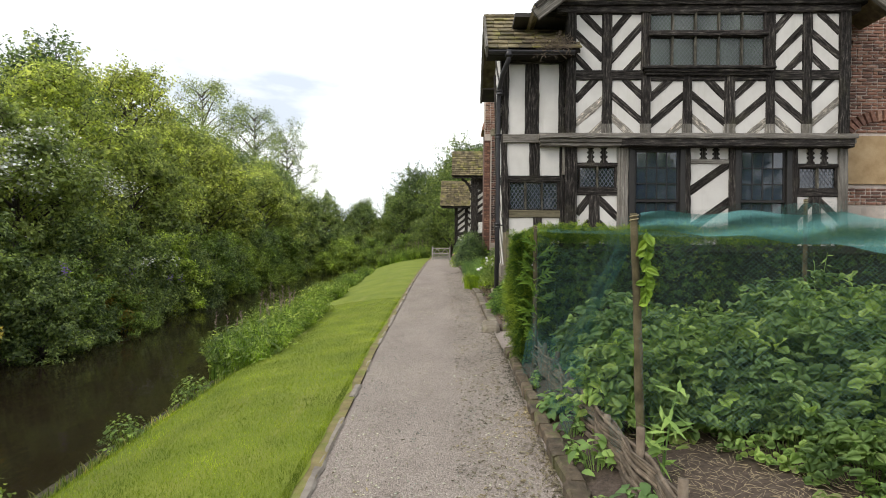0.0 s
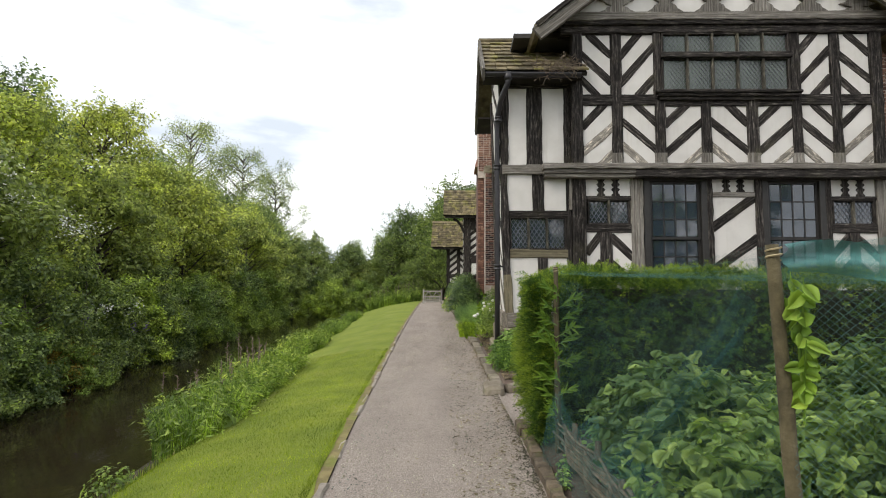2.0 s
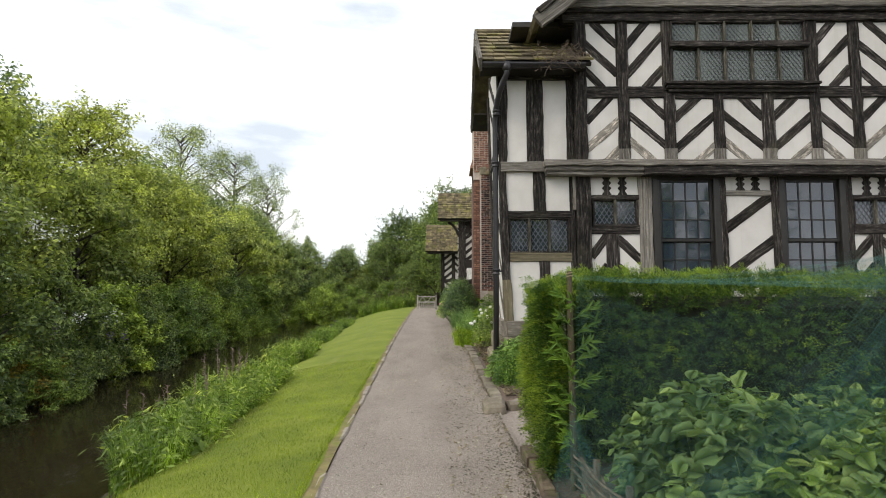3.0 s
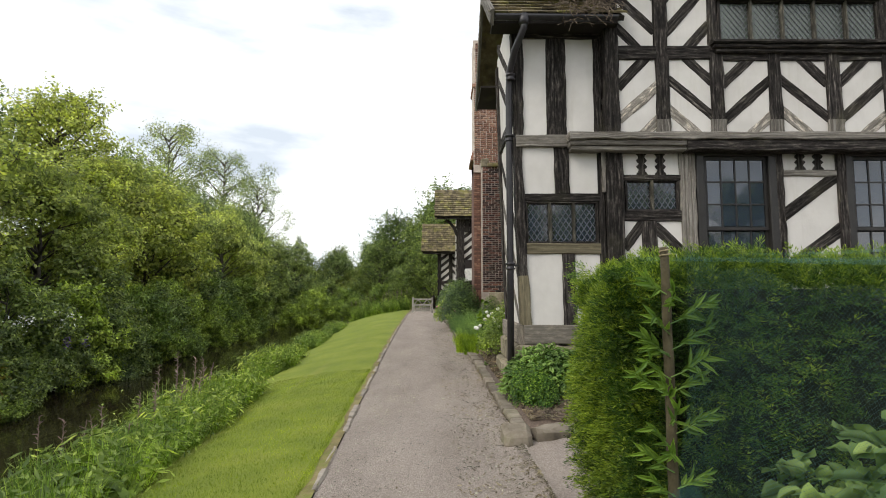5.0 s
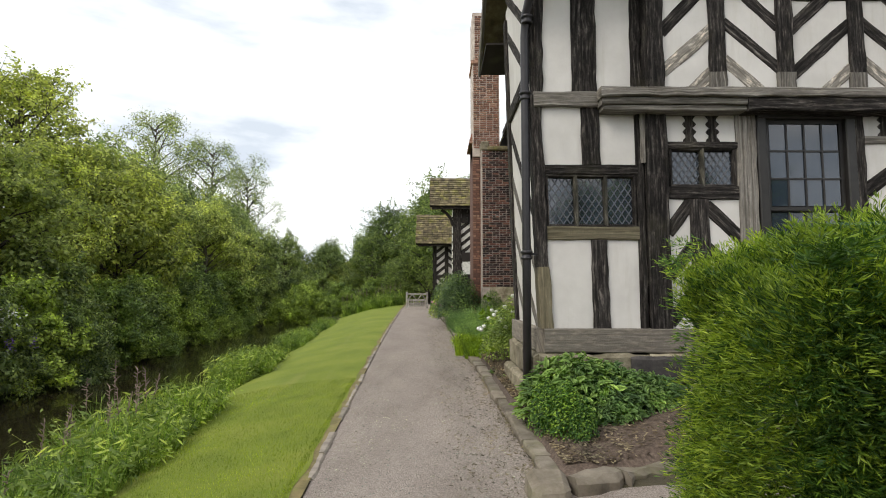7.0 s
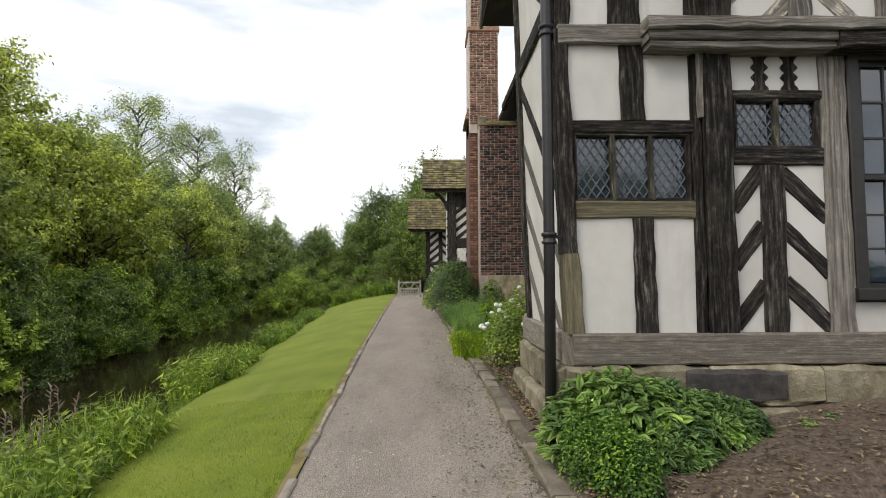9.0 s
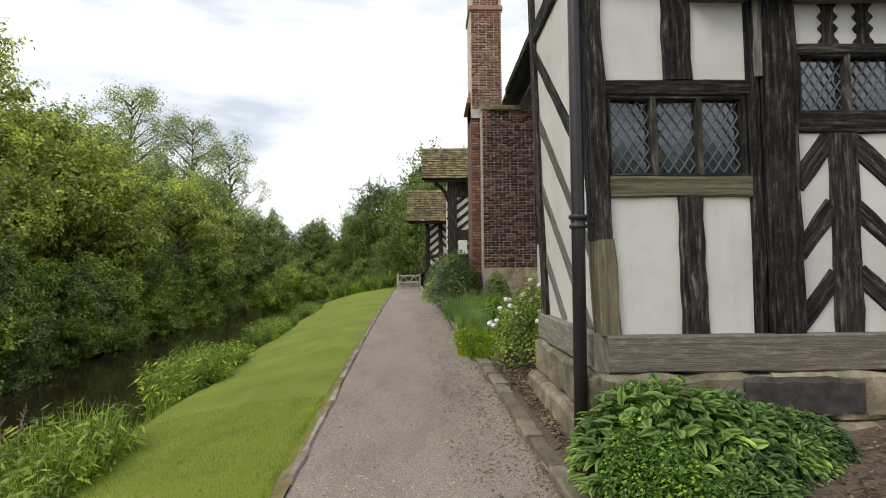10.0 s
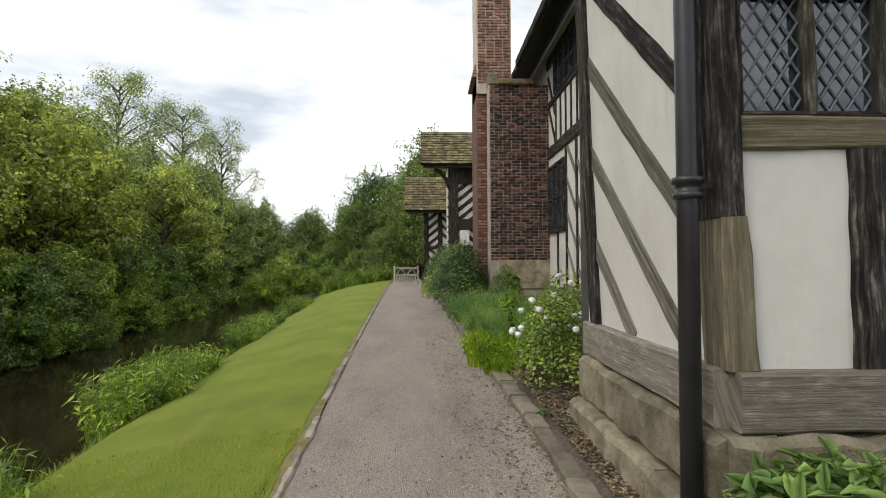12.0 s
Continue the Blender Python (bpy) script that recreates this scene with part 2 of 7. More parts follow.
def lawn_material():
    m, n, l, b = material("mown_grass", 0.9)
    v = coords(n, l)
    a = noise_tex(n, l, v, 0.9, 6, 0.6)
    f = noise_tex(n, l, coords(n, l, "Object", (1, 0.6, 1)), 55, 4, 0.7)
    s = noise_tex(n, l, coords(n, l, "Object", (2.2, 0.22, 1)), 1.3, 4, 0.5)
    col = ramp(n, l, a, [(0.3, (0.158, 0.212, 0.0135)), (0.52, (0.222, 0.278, 0.02)), (0.72, (0.288, 0.322, 0.04))])
    col = mix(n, l, math_node(n, l, "MULTIPLY", f, 0.4), col, (0.07, 0.105, 0.008))
    straw = ramp(n, l, s, [(0.58, (0, 0, 0)), (0.78, (0.28, 0.28, 0.28))])
    col = mix(n, l, straw, col, (0.32, 0.29, 0.09))
    l.new(col, b.inputs["Base Color"])
    bump(n, l, b, f, 0.9, 0.03)
    return m


M_LAWN = lawn_material()


def leaf_material(name, c0, c1, c2, rough=0.55, thru=0.3):
    m, n, l, b = material(name, rough)
    col = ramp(n, l, per_island(n), [(0.0, c0), (0.55, c1), (1.0, c2)])
    big = noise_tex(n, l, coords(n, l), 0.55, 3, 0.5)
    col = mix(n, l, 1.0, col, ramp(n, l, big, [(0.32, (0.6, 0.65, 0.65)), (0.68, (1.3, 1.3, 1.1))]), "MULTIPLY")
    clump = noise_tex(n, l, coords(n, l), 2.1, 3, 0.55)
    col = mix(n, l, 1.0, col, ramp(n, l, clump, [(0.34, (0.5, 0.56, 0.6)), (0.52, (1.0, 1.0, 1.0)), (0.7, (1.45, 1.4, 1.2))]), "MULTIPLY")
    tone = mix(n, l, per_object(n), (0.68, 0.76, 0.84), (1.24, 1.22, 1.0))
    col = mix(n, l, 1.0, col, tone, "MULTIPLY")
    l.new(col, b.inputs["Base Color"])
    b.inputs["Specular IOR Level"].default_value = 0.3
    tr = n.new("ShaderNodeBsdfTranslucent")
    l.new(mix(n, l, 1.0, col, (1.42, 1.48, 0.8), "MULTIPLY"), tr.inputs["Color"])
    ms = n.new("ShaderNodeMixShader")
    ms.inputs[0].default_value = thru
    l.new(b.outputs[0], ms.inputs[1])
    l.new(tr.outputs[0], ms.inputs[2])
    l.new(ms.outputs[0], n["Material Output"].inputs["Surface"])
    return m


M_LEAF_A = leaf_material("hawthorn_leaves", (0.165, 0.195, 0.08), (0.335, 0.378, 0.142), (0.58, 0.61, 0.235), 0.55, 0.42)
M_LEAF_DARK = leaf_material("bramble_leaves", (0.085, 0.118, 0.046), (0.20, 0.25, 0.09), (0.42, 0.48, 0.16), 0.5, 0.35)
M_LEAF_SHRUB = leaf_material("shrub_leaves", (0.05, 0.085, 0.03), (0.11, 0.17, 0.05), (0.27, 0.35, 0.10), 0.45, 0.25)
M_LEAF_B = leaf_material("willow_leaves", (0.195, 0.216, 0.072), (0.38, 0.405, 0.135), (0.62, 0.63, 0.235), 0.55, 0.45)
M_LEAF_C = leaf_material("alder_leaves", (0.112, 0.144, 0.064), (0.235, 0.295, 0.12), (0.44, 0.505, 0.208))
M_LEAF_ASH = leaf_material("ash_leaves", (0.123, 0.149, 0.076), (0.247, 0.291, 0.147), (0.426, 0.481, 0.256))
M_LEAF_BUSH = leaf_material("bright_bush_leaves", (0.122, 0.164, 0.036), (0.262, 0.343, 0.073), (0.498, 0.591, 0.137))
M_REED = leaf_material("reed_blades", (0.11, 0.191, 0.034), (0.261, 0.393, 0.074), (0.499, 0.612, 0.146))
M_REEDLEAF = leaf_material("bank_herb_leaves", (0.124, 0.175, 0.036), (0.264, 0.335, 0.072), (0.498, 0.559, 0.144))
M_LEAF_RUST = leaf_material("rusty_bush_leaves", (0.17, 0.115, 0.025), (0.36, 0.25, 0.05), (0.42, 0.37, 0.08))
M_YEW = leaf_material("yew_sprays", (0.024, 0.06, 0.012), (0.062, 0.13, 0.022), (0.16, 0.235, 0.04), 0.5, 0.25)
M_YEWTIP = leaf_material("fresh_yew_tips", (0.12, 0.185, 0.025), (0.225, 0.31, 0.037), (0.36, 0.43, 0.062), 0.5, 0.3)
M_BEAN = leaf_material("garden_crop_leaves", (0.15, 0.23, 0.08), (0.26, 0.37, 0.12), (0.385, 0.485, 0.172), 0.6, 0.35)
M_HERB = leaf_material("herb_leaves", (0.185, 0.285, 0.10), (0.295, 0.43, 0.15), (0.42, 0.55, 0.20), 0.75, 0.3)
M_SPRIG = leaf_material("fresh_willow_leaves", (0.17, 0.27, 0.055), (0.27, 0.40, 0.075), (0.38, 0.50, 0.105), 0.5, 0.35)
M_BOX = leaf_material("box_leaves", (0.038, 0.095, 0.023), (0.095, 0.198, 0.03), (0.378, 0.529, 0.076), 0.5, 0.2)
M_LIME = leaf_material("lime_green_leaves", (0.103, 0.161, 0.009), (0.294, 0.404, 0.025), (0.561, 0.693, 0.066), 0.6, 0.3)


# ---------------------------------------------------------------- mesh helpers
def thing(name, loc, label, category, kind="", group=""):
    e = new(name)
    e.location = loc
    return tagged(e, label, category, group, kind)


def root_of(ob):
    m = ob.matrix_basis.copy()
    return root_of(ob.parent) @ ob.matrix_parent_inverse @ m if ob.parent else m


def attach(ob, parent):
    """Parents ob, whose mesh is in world coordinates, and keeps it in place."""
    ob.parent = parent
    ob.matrix_parent_inverse = root_of(parent).inverted()
    return ob


def part(name, bm, mat, parent, label="", smooth=False):
    me = bpy.data.meshes.new(name)
    bm.to_mesh(me)
    bm.free()
    me.materials.append(mat)
    if smooth:
        me.polygons.foreach_set("use_smooth", [True] * len(me.polygons))
    ob = new(name, me)
    if parent is not None:
        attach(ob, parent)
    return tagged(ob, label)


def mesh_np(name, verts, faces, mat, smooth=False):
    """A mesh from arrays: verts (n, 3) and faces (m, k)."""
    me = bpy.data.meshes.new(name)
    nv, (nf, k) = len(verts), faces.shape
    me.vertices.add(nv)
    me.vertices.foreach_set("co", np.ascontiguousarray(verts, dtype=np.float32).ravel())
    me.loops.add(nf * k)
    me.loops.foreach_set("vertex_index", np.ascontiguousarray(faces, dtype=np.int32).ravel())
    me.polygons.add(nf)
    me.polygons.foreach_set("loop_start", np.arange(0, nf * k, k, dtype=np.int32))
    if smooth:
        me.polygons.foreach_set("use_smooth", np.ones(nf, dtype=bool))
    me.materials.append(mat)
    me.update(calc_edges=True)
    return me


def add_box(bm, x0, x1, y0, y1, z0, z1, bevel=0.0, jitter=0.0):
    vs = [bm.verts.new((x + random.uniform(-jitter, jitter), y + random.uniform(-jitter, jitter), z + random.uniform(-jitter, jitter)))
          for x in (x0, x1) for y in (y0, y1) for z in (z0, z1)]
    fs = [(0, 1, 3, 2), (4, 6, 7, 5), (0, 4, 5, 1), (2, 3, 7, 6), (0, 2, 6, 4), (1, 5, 7, 3)]
    made = [bm.faces.new([vs[k] for k in f]) for f in fs]
    if bevel:
        edges = list({e for f in made for e in f.edges})
        bmesh.ops.bevel(bm, geom=edges, offset=bevel, segments=1, affect="EDGES")
    return bm


def box(x0, x1, y0, y1, z0, z1, bevel=0.0, jitter=0.0):
    return add_box(bmesh.new(), min(x0, x1), max(x0, x1), min(y0, y1), max(y0, y1), min(z0, z1), max(z0, z1), bevel, jitter)


def beam_bm(p0, p1, width, depth, out, rough=0.011, step=0.2, chamfer=0.014):
    """A hewn timber from p0 to p1. out: the way its face looks; width across the face, depth along out (behind the line p0-p1 by depth)."""
    p0, p1, out = Vector(p0), Vector(p1), Vector(out).normalized()
    along = p1 - p0
    length = along.length
    along.normalize()
    out = (out - out.dot(along) * along).normalized()
    side = along.cross(out)
    n = max(2, int(length / step) + 1)
    bm = bmesh.new()
    uv = bm.loops.layers.uv.new("UVMap")
    c, h = chamfer, width / 2
    prof = [(-h, -depth), (-h, -c), (-h + c, 0), (h - c, 0), (h, -c), (h, -depth)]
    rings, off = [], (random.uniform(0, 30), random.uniform(0, 30))
    per = [0]
    for a, b in zip(prof, prof[1:]):
        per.append(per[-1] + math.dist(a, b))
    per.append(per[-1] + width)
    for i in range(n + 1):
        s = length * i / n
        wob = random.uniform(-rough, rough)
        ring = []
        for a, b in prof:
            ja, jb = random.uniform(-rough, rough) * 0.5 + (wob if a > 0 else -wob * 0.4), random.uniform(-rough, rough) * 0.4 * (b > -depth)
            ring.append(bm.verts.new(p0 + along * s + side * (a + ja) + out * (b + jb)))
        rings.append(ring)
    for i in range(n):
        for k in range(6):
            kk = (k + 1) % 6
            f = bm.faces.new((rings[i][k], rings[i][kk], rings[i + 1][kk], rings[i + 1][k]))
            for lp, (s, q) in zip(f.loops, ((i, k), (i, k + 1), (i + 1, k + 1), (i + 1, k))):
                lp[uv].uv = (off[0] + length * s / n, off[1] + per[q])
    for ring, flip in ((rings[0], True), (rings[-1], False)):
        f = bm.faces.new(ring[::-1] if flip else ring)
        for lp in f.loops:
            lp[uv].uv = (off[0] + random.random() * 0.1, off[1] + random.random() * 0.3)
    bmesh.ops.recalc_face_normals(bm, faces=bm.faces)
    return bm


def tube_bm(points, radii, sides=8, bm=None):
    bm = bm or bmesh.new()
    pts = [Vector(p) for p in points]
    rings = []
    for i, p in enumerate(pts):
        d = (pts[min(i + 1, len(pts) - 1)] - pts[max(i - 1, 0)]).normalized()
        a = d.orthogonal().normalized() if i == 0 else (rings_a - d * rings_a.dot(d)).normalized()
        rings_a = a
        b = d.cross(a)
        r = radii[i] if isinstance(radii, (list, tuple)) else radii
        rings.append([bm.verts.new(p + (a * math.cos(t) + b * math.sin(t)) * r) for t in (2 * math.pi * k / sides for k in range(sides))])
    for r0, r1 in zip(rings, rings[1:]):
        for k in range(sides):
            bm.faces.new((r0[k], r0[(k + 1) % sides], r1[(k + 1) % sides], r1[k]))
    bm.faces.new(rings[0][::-1])
    bm.faces.new(rings[-1])
    return bm


def interp(v, table):
    xs, ys = zip(*table)
    return float(np.interp(v, xs, ys))


# ---------------------------------------------------------------- the lie of the land
GROUND = [(-40, -0.25), (0, -0.22), (6, -0.2), (9, -0.13), (12, -0.07), (14.7, 0.0), (17, 0.09), (25, 0.32), (36, 0.52), (60, 0.6), (400, 0.9)]
LEFT = [(-40, -0.2), (3, -0.98), (8, -1.32), (13.7, -1.58), (18.5, -1.78), (25, -2.0), (36, -2.36), (60, -3.2)]
RIGHT = [(-40, 0.75), (3, 0.68), (8, 0.62), (13.7, 0.42), (16, 0.36), (18.4, 0.2), (23.6, -0.02), (36, -0.66), (60, -1.6)]
EDGE = [(-40, -2.2), (3, -3.1), (6, -3.35), (12, -3.6), (15, -4.05), (19, -4.5), (28, -5.4), (36, -6.2), (60, -8.5)]
NEARBANK = [(-40, -3.6), (3, -4.5), (8, -4.9), (13, -5.4), (19, -6.0), (28, -7.1), (38, -8.7), (60, -14), (400, -60)]
FARBANK = [(-40, -8.2), (5, -8.6), (9, -9.0), (14, -10.0), (23, -11.5), (45, -13.9), (60, -19.5), (400, -75)]
WATER = -1.05


def path_z(y):
    return interp(y, GROUND)


def border_y(x):
    """The slanting front of the flower border."""
    return 10.33 + min(2.6, max(0, x - 0.76)) * 0.35


def land_z(x, y):
    g = path_z(y)
    xl, xr, xe, xn, xf = interp(y, LEFT), interp(y, RIGHT), interp(y, EDGE), interp(y, NEARBANK), interp(y, FARBANK)
    if x > xr:
        yb = border_y(x)
        k = interp(y, [(8.05, 1.0), (8.35, 0.15), (yb - 0.08, 0.15), (yb + 0.12, 1.0)])
        return g + k * min(0.5, min(0.11, max(0, x - xr - 0.1) * 1.1) + (x - xr) * 0.11)
    if x > xl:
        return g - 0.04
    lip = min(g - 0.32, -0.34)
    if x > xe:
        u = (xl - x) / (xl - xe)
        return g + 0.01 + (lip - g) * u ** 1.8
    if x > xn:
        u = (xe - x) / (xe - xn)
        return lip + (WATER - 0.1 - lip) * (1 - (1 - u) ** 1.4)
    if x > xf:
        return WATER - 0.5 * math.sin(math.pi * (xn - x) / (xn - xf)) - 0.1
    return min(WATER - 0.1 + (xf - x) * 0.55, 1.0 + (xf - x) * 0.02)


def strip(name, xs_of_y, ys, mat, lift=0.0, wobble=0.0, label="", category="", kind="structure"):
    """A sheet laid on the land between two lines."""
    rows = []
    for y in ys:
        rows.append([(x, y, land_z(x, y) + lift + wobble * noise.noise((x * 2, y * 2, 3))) for x in xs_of_y(y)])
    v = np.array(rows).reshape(-1, 3)
    nx = len(rows[0])
    f = [(r * nx + c, r * nx + c + 1, (r + 1) * nx + c + 1, (r + 1) * nx + c) for r in range(len(rows) - 1) for c in range(nx - 1)]
    ob = new(name, mesh_np(name, v, np.array(f), mat, True))
    return tagged(ob, label, category, "", kind)


def spread(y, step):
    out = []
    while y < 64:
        out.append(y)
        y += step * (1 + max(0, y) * 0.04)
    return out


def land_row(y):
    lines = [interp(y, t) for t in (FARBANK, NEARBANK, EDGE, LEFT, RIGHT)]
    xs = [-400, -150, -60, -30, -20] + list(np.linspace(lines[0] - 4, lines[0], 4)) + list(np.linspace(lines[0], lines[1], 6))[1:]
    xs += list(np.linspace(lines[1], lines[2], 5))[1:] + [lines[3] - 0.5, lines[3], lines[3] + 0.02, lines[4] - 0.02, lines[4], lines[4] + 0.6, lines[4] + 1.5, 8, 20, 60, 400]
    return xs


land_ys = sorted([-400, -120, -40, -20, -10] + spread(-5, 0.8) + [8.03, 8.06, 8.36, 8.42] + [70, 90, 130, 200, 400])
ground = strip("ground", land_row, land_ys, M_BANK, -0.02, 0.0, "earth bank and ground around the river and garden", "ground")
walk_ys = [-40, -15] + spread(-6, 0.4)
lawn_ys = [-40, -15] + spread(-6, 0.16)
lawn = strip("lawn", lambda y: list(np.linspace(interp(y, EDGE) - 0.35 - 0.2 * noise.noise((0, y * 0.8, 0)), interp(y, LEFT) - 0.10 - 0.06 * noise.noise((y * 1.7, 0, 0)) - 0.04 * noise.noise((y * 6.1, 2, 0)), 12)), lawn_ys, M_LAWN, 0.012, 0.0012,
             "mown sloping green lawn beside the gravel path", "lawn")
path = strip("path", lambda y: list(np.linspace(interp(y, LEFT) + 0.004, interp(y, RIGHT) + 0.07, 9)), walk_ys, M_GRAVEL, 0.035, 0.008,
             "pale pinkish grey fine gravel path", "path")
water = new("water", mesh_np("water", np.array([(-90, -400, WATER), (-3.0, -400, WATER), (-3.0, 400, WATER), (-90, 400, WATER)], dtype=float), np.array([(0, 1, 2, 3)]), M_WATER))
tagged(water, "dark still narrow river reflecting trees", "water", "", "structure")


# ---------------------------------------------------------------- the timber-framed house
house = thing("timber_framed_house", (5, 14, 0.2), "black and white timber-framed house with herringbone panels", "house")
FRONT, UPPER = 12.68, 12.50
OUT = (0, -1, 0)


def lean(x, z):
    """The ground floor's posts lean a little."""
    k = interp(x, [(1.0, 0.045), (2.3, 0.0)]) if z < 2.4 else interp(x, [(1.0, 0.028), (2.3, 0.012)])
    return x - k * (z - 2.4)


def timber(p0, p1, width, proud=0.03, mat=None, depth=0.2, out=OUT, name="timber", rough=0.0115):
    o = Vector(out)
    q0, q1 = Vector(p0) + o * proud, Vector(p1) + o * proud
    return part(name, beam_bm(q0, q1, width, depth + proud, out, rough), mat or M_TIMBER, house)


def post(x0, x1, z0, z1, y=FRONT, proud=0.035, mat=None):
    xm, w = (x0 + x1) / 2, x1 - x0
    f = lean if y == FRONT else (lambda x, z: x)
    return timber((f(xm, z0), y, z0), (f(xm, z1), y, z1), w, proud, mat, name="post")


def rail(x0, x1, z0, z1, y=FRONT, proud=0.03, mat=None):
    f = lean if y == FRONT else (lambda x, z: x)
    zm = (z0 + z1) / 2
    return timber((f(x0, zm), y, zm), (f(x1, zm), y, zm), z1 - z0, proud, mat, name="rail", rough=0.006)


def infill(x0, x1, z0, z1, y=FRONT):
    """A plaster panel, set a little behind the timbers."""
    f = lean if y == FRONT else (lambda x, z: x)
    bm = bmesh.new()
    nx, nz = 4, 6
    grid = []
    for i in range(nz + 1):
        z = z0 + (z1 - z0) * i / nz
        grid.append([bm.verts.new((f(x0 + (x1 - x0) * k / nx, z), y + 0.012 * noise.noise((x0 * 3 + k * 0.4, z * 1.5, 1)), z)) for k in range(nx + 1)])
    front = [bm.faces.new((grid[i][k], grid[i][k + 1], grid[i + 1][k + 1], grid[i + 1][k])) for i in range(nz) for k in range(nx)]
    ext = bmesh.ops.extrude_face_region(bm, geom=front)
    bmesh.ops.translate(bm, vec=(0, 0.12, 0), verts=[v for v in ext["geom"] if isinstance(v, bmesh.types.BMVert)])
    bmesh.ops.recalc_face_normals(bm, faces=bm.faces)
    return part("plaster_panel", bm, M_PLASTER, house)


def clip_line(x0, x1, z0, z1, p, d, grow):
    """The stretch of the line p + t d inside the rectangle, a little longer."""
    lo, hi = -1e9, 1e9
    for a, b, c, e in ((x0, x1, p[0], d[0]), (z0, z1, p[1], d[1])):
        t0, t1 = sorted(((a - c) / e, (b - c) / e))
        lo, hi = max(lo, t0), min(hi, t1)
    return (lo - grow, hi + grow) if hi - lo > 0.02 else None


def herringbone(x0, x1, z0, z1, way, zs, y=FRONT, width=0.17, slope=0.9, pale=0):
    """Parallel braces in a panel. way: +1 rises to the right. zs: their heights at the panel's low side's edge; the last `pale` are of paler oak."""
    f = lean if y == FRONT else (lambda x, z: x)
    for k, z in enumerate(zs):
        d = Vector((way, slope)).normalized()
        start = (x0 if way > 0 else x1, z)
        got = clip_line(x0, x1, z0, z1, start, d, 0.05)
        if not got:
            continue
        a, b = (start[0] + d.x * got[0], start[1] + d.y * got[0]), (start[0] + d.x * got[1], start[1] + d.y * got[1])
        timber((f(a[0], a[1]), y, a[1]), (f(b[0], b[1]), y, b[1]), width * random.uniform(0.93, 1.07), 0.012,
               M_PALEOAK if k >= len(zs) - pale else None, 0.1, name="brace", rough=0.006)


def lattice_window(x0, x1, z0, z1, lights, y=FRONT, parent=None, du=0.092, dv=0.135, name="leaded_window", glass=None):
    """A leaded window: frame, mullions and, for each light, a pane with diamond cames."""
    f = lean if y == FRONT else (lambda x, z: x)
    win = attach(new(name), house)
    tagged(win, "leaded casement with diamond panes in oak mullions")
    t = 0.03
    for a, b in (((x0, z0), (x1, z0)), ((x0, z1), (x1, z1)), ((x0, z0), (x0, z1)), ((x1, z0), (x1, z1))):
        part("window_frame", beam_bm((f(*a), y - 0.012, a[1]), (f(*b), y - 0.012, b[1]), t * 1.5, 0.09, OUT, 0.003), M_TIMBER, win)
    w = (x1 - x0) / lights
    for k in range(1, lights):
        x = x0 + w * k
        part("mullion", beam_bm((f(x, z0), y - 0.02, z0), (f(x, z1), y - 0.02, z1), 0.048, 0.1, OUT, 0.004), M_MULLION, win)
    for k in range(lights):
        a0, a1 = x0 + w * k + 0.03, x0 + w * (k + 1) - 0.03
        b0, b1 = z0 + 0.03, z1 - 0.03
        tilt = random.uniform(-0.012, 0.012)
        bm = bmesh.new()
        vs = [bm.verts.new((f(x, z), y + 0.05 + tilt * s, z)) for x, z, s in ((a0, b0, -1), (a1, b0, 1), (a1, b1, 1), (a0, b1, -1))]
        bm.faces.new(vs)
        ext = bmesh.ops.extrude_face_region(bm, geom=list(bm.faces))
        bmesh.ops.translate(bm, vec=(0, 0.006, 0), verts=[v for v in ext["geom"] if isinstance(v, bmesh.types.BMVert)])
        bmesh.ops.recalc_face_normals(bm, faces=bm.faces)
        pane = part("pane", bm, glass or M_GLASS, win)
        pane.visible_shadow = False
        bm = bmesh.new()
        for way in (1, -1):
            c = -40
            while c < 40:
                p = (a0 + c * du, b0)
                d = Vector((way * du, dv)).normalized()
                got = clip_line(a0, a1, b0, b1, p, d, 0)
                if got:
                    q0 = Vector((f(p[0] + d.x * got[0], p[1] + d.y * got[0]), y + 0.044, p[1] + d.y * got[0]))
                    q1 = Vector((f(p[0] + d.x * got[1], p[1] + d.y * got[1]), y + 0.044, p[1] + d.y * got[1]))
                    s = (q1 - q0).normalized().cross(Vector(OUT)) * 0.0075
                    o = Vector((0, -0.006, 0))
                    v = [bm.verts.new(q) for q in (q0 - s, q1 - s, q1 + s, q0 + s, q0 - s * 0.4 + o, q1 - s * 0.4 + o, q1 + s * 0.4 + o, q0 + s * 0.4 + o)]
                    for fc in ((4, 5, 6, 7), (0, 1, 5, 4), (2, 3, 7, 6)):
                        bm.faces.new([v[i] for i in fc])
                c += 1
        part("lead_lattice", bm, M_LEAD, pane)
    return win


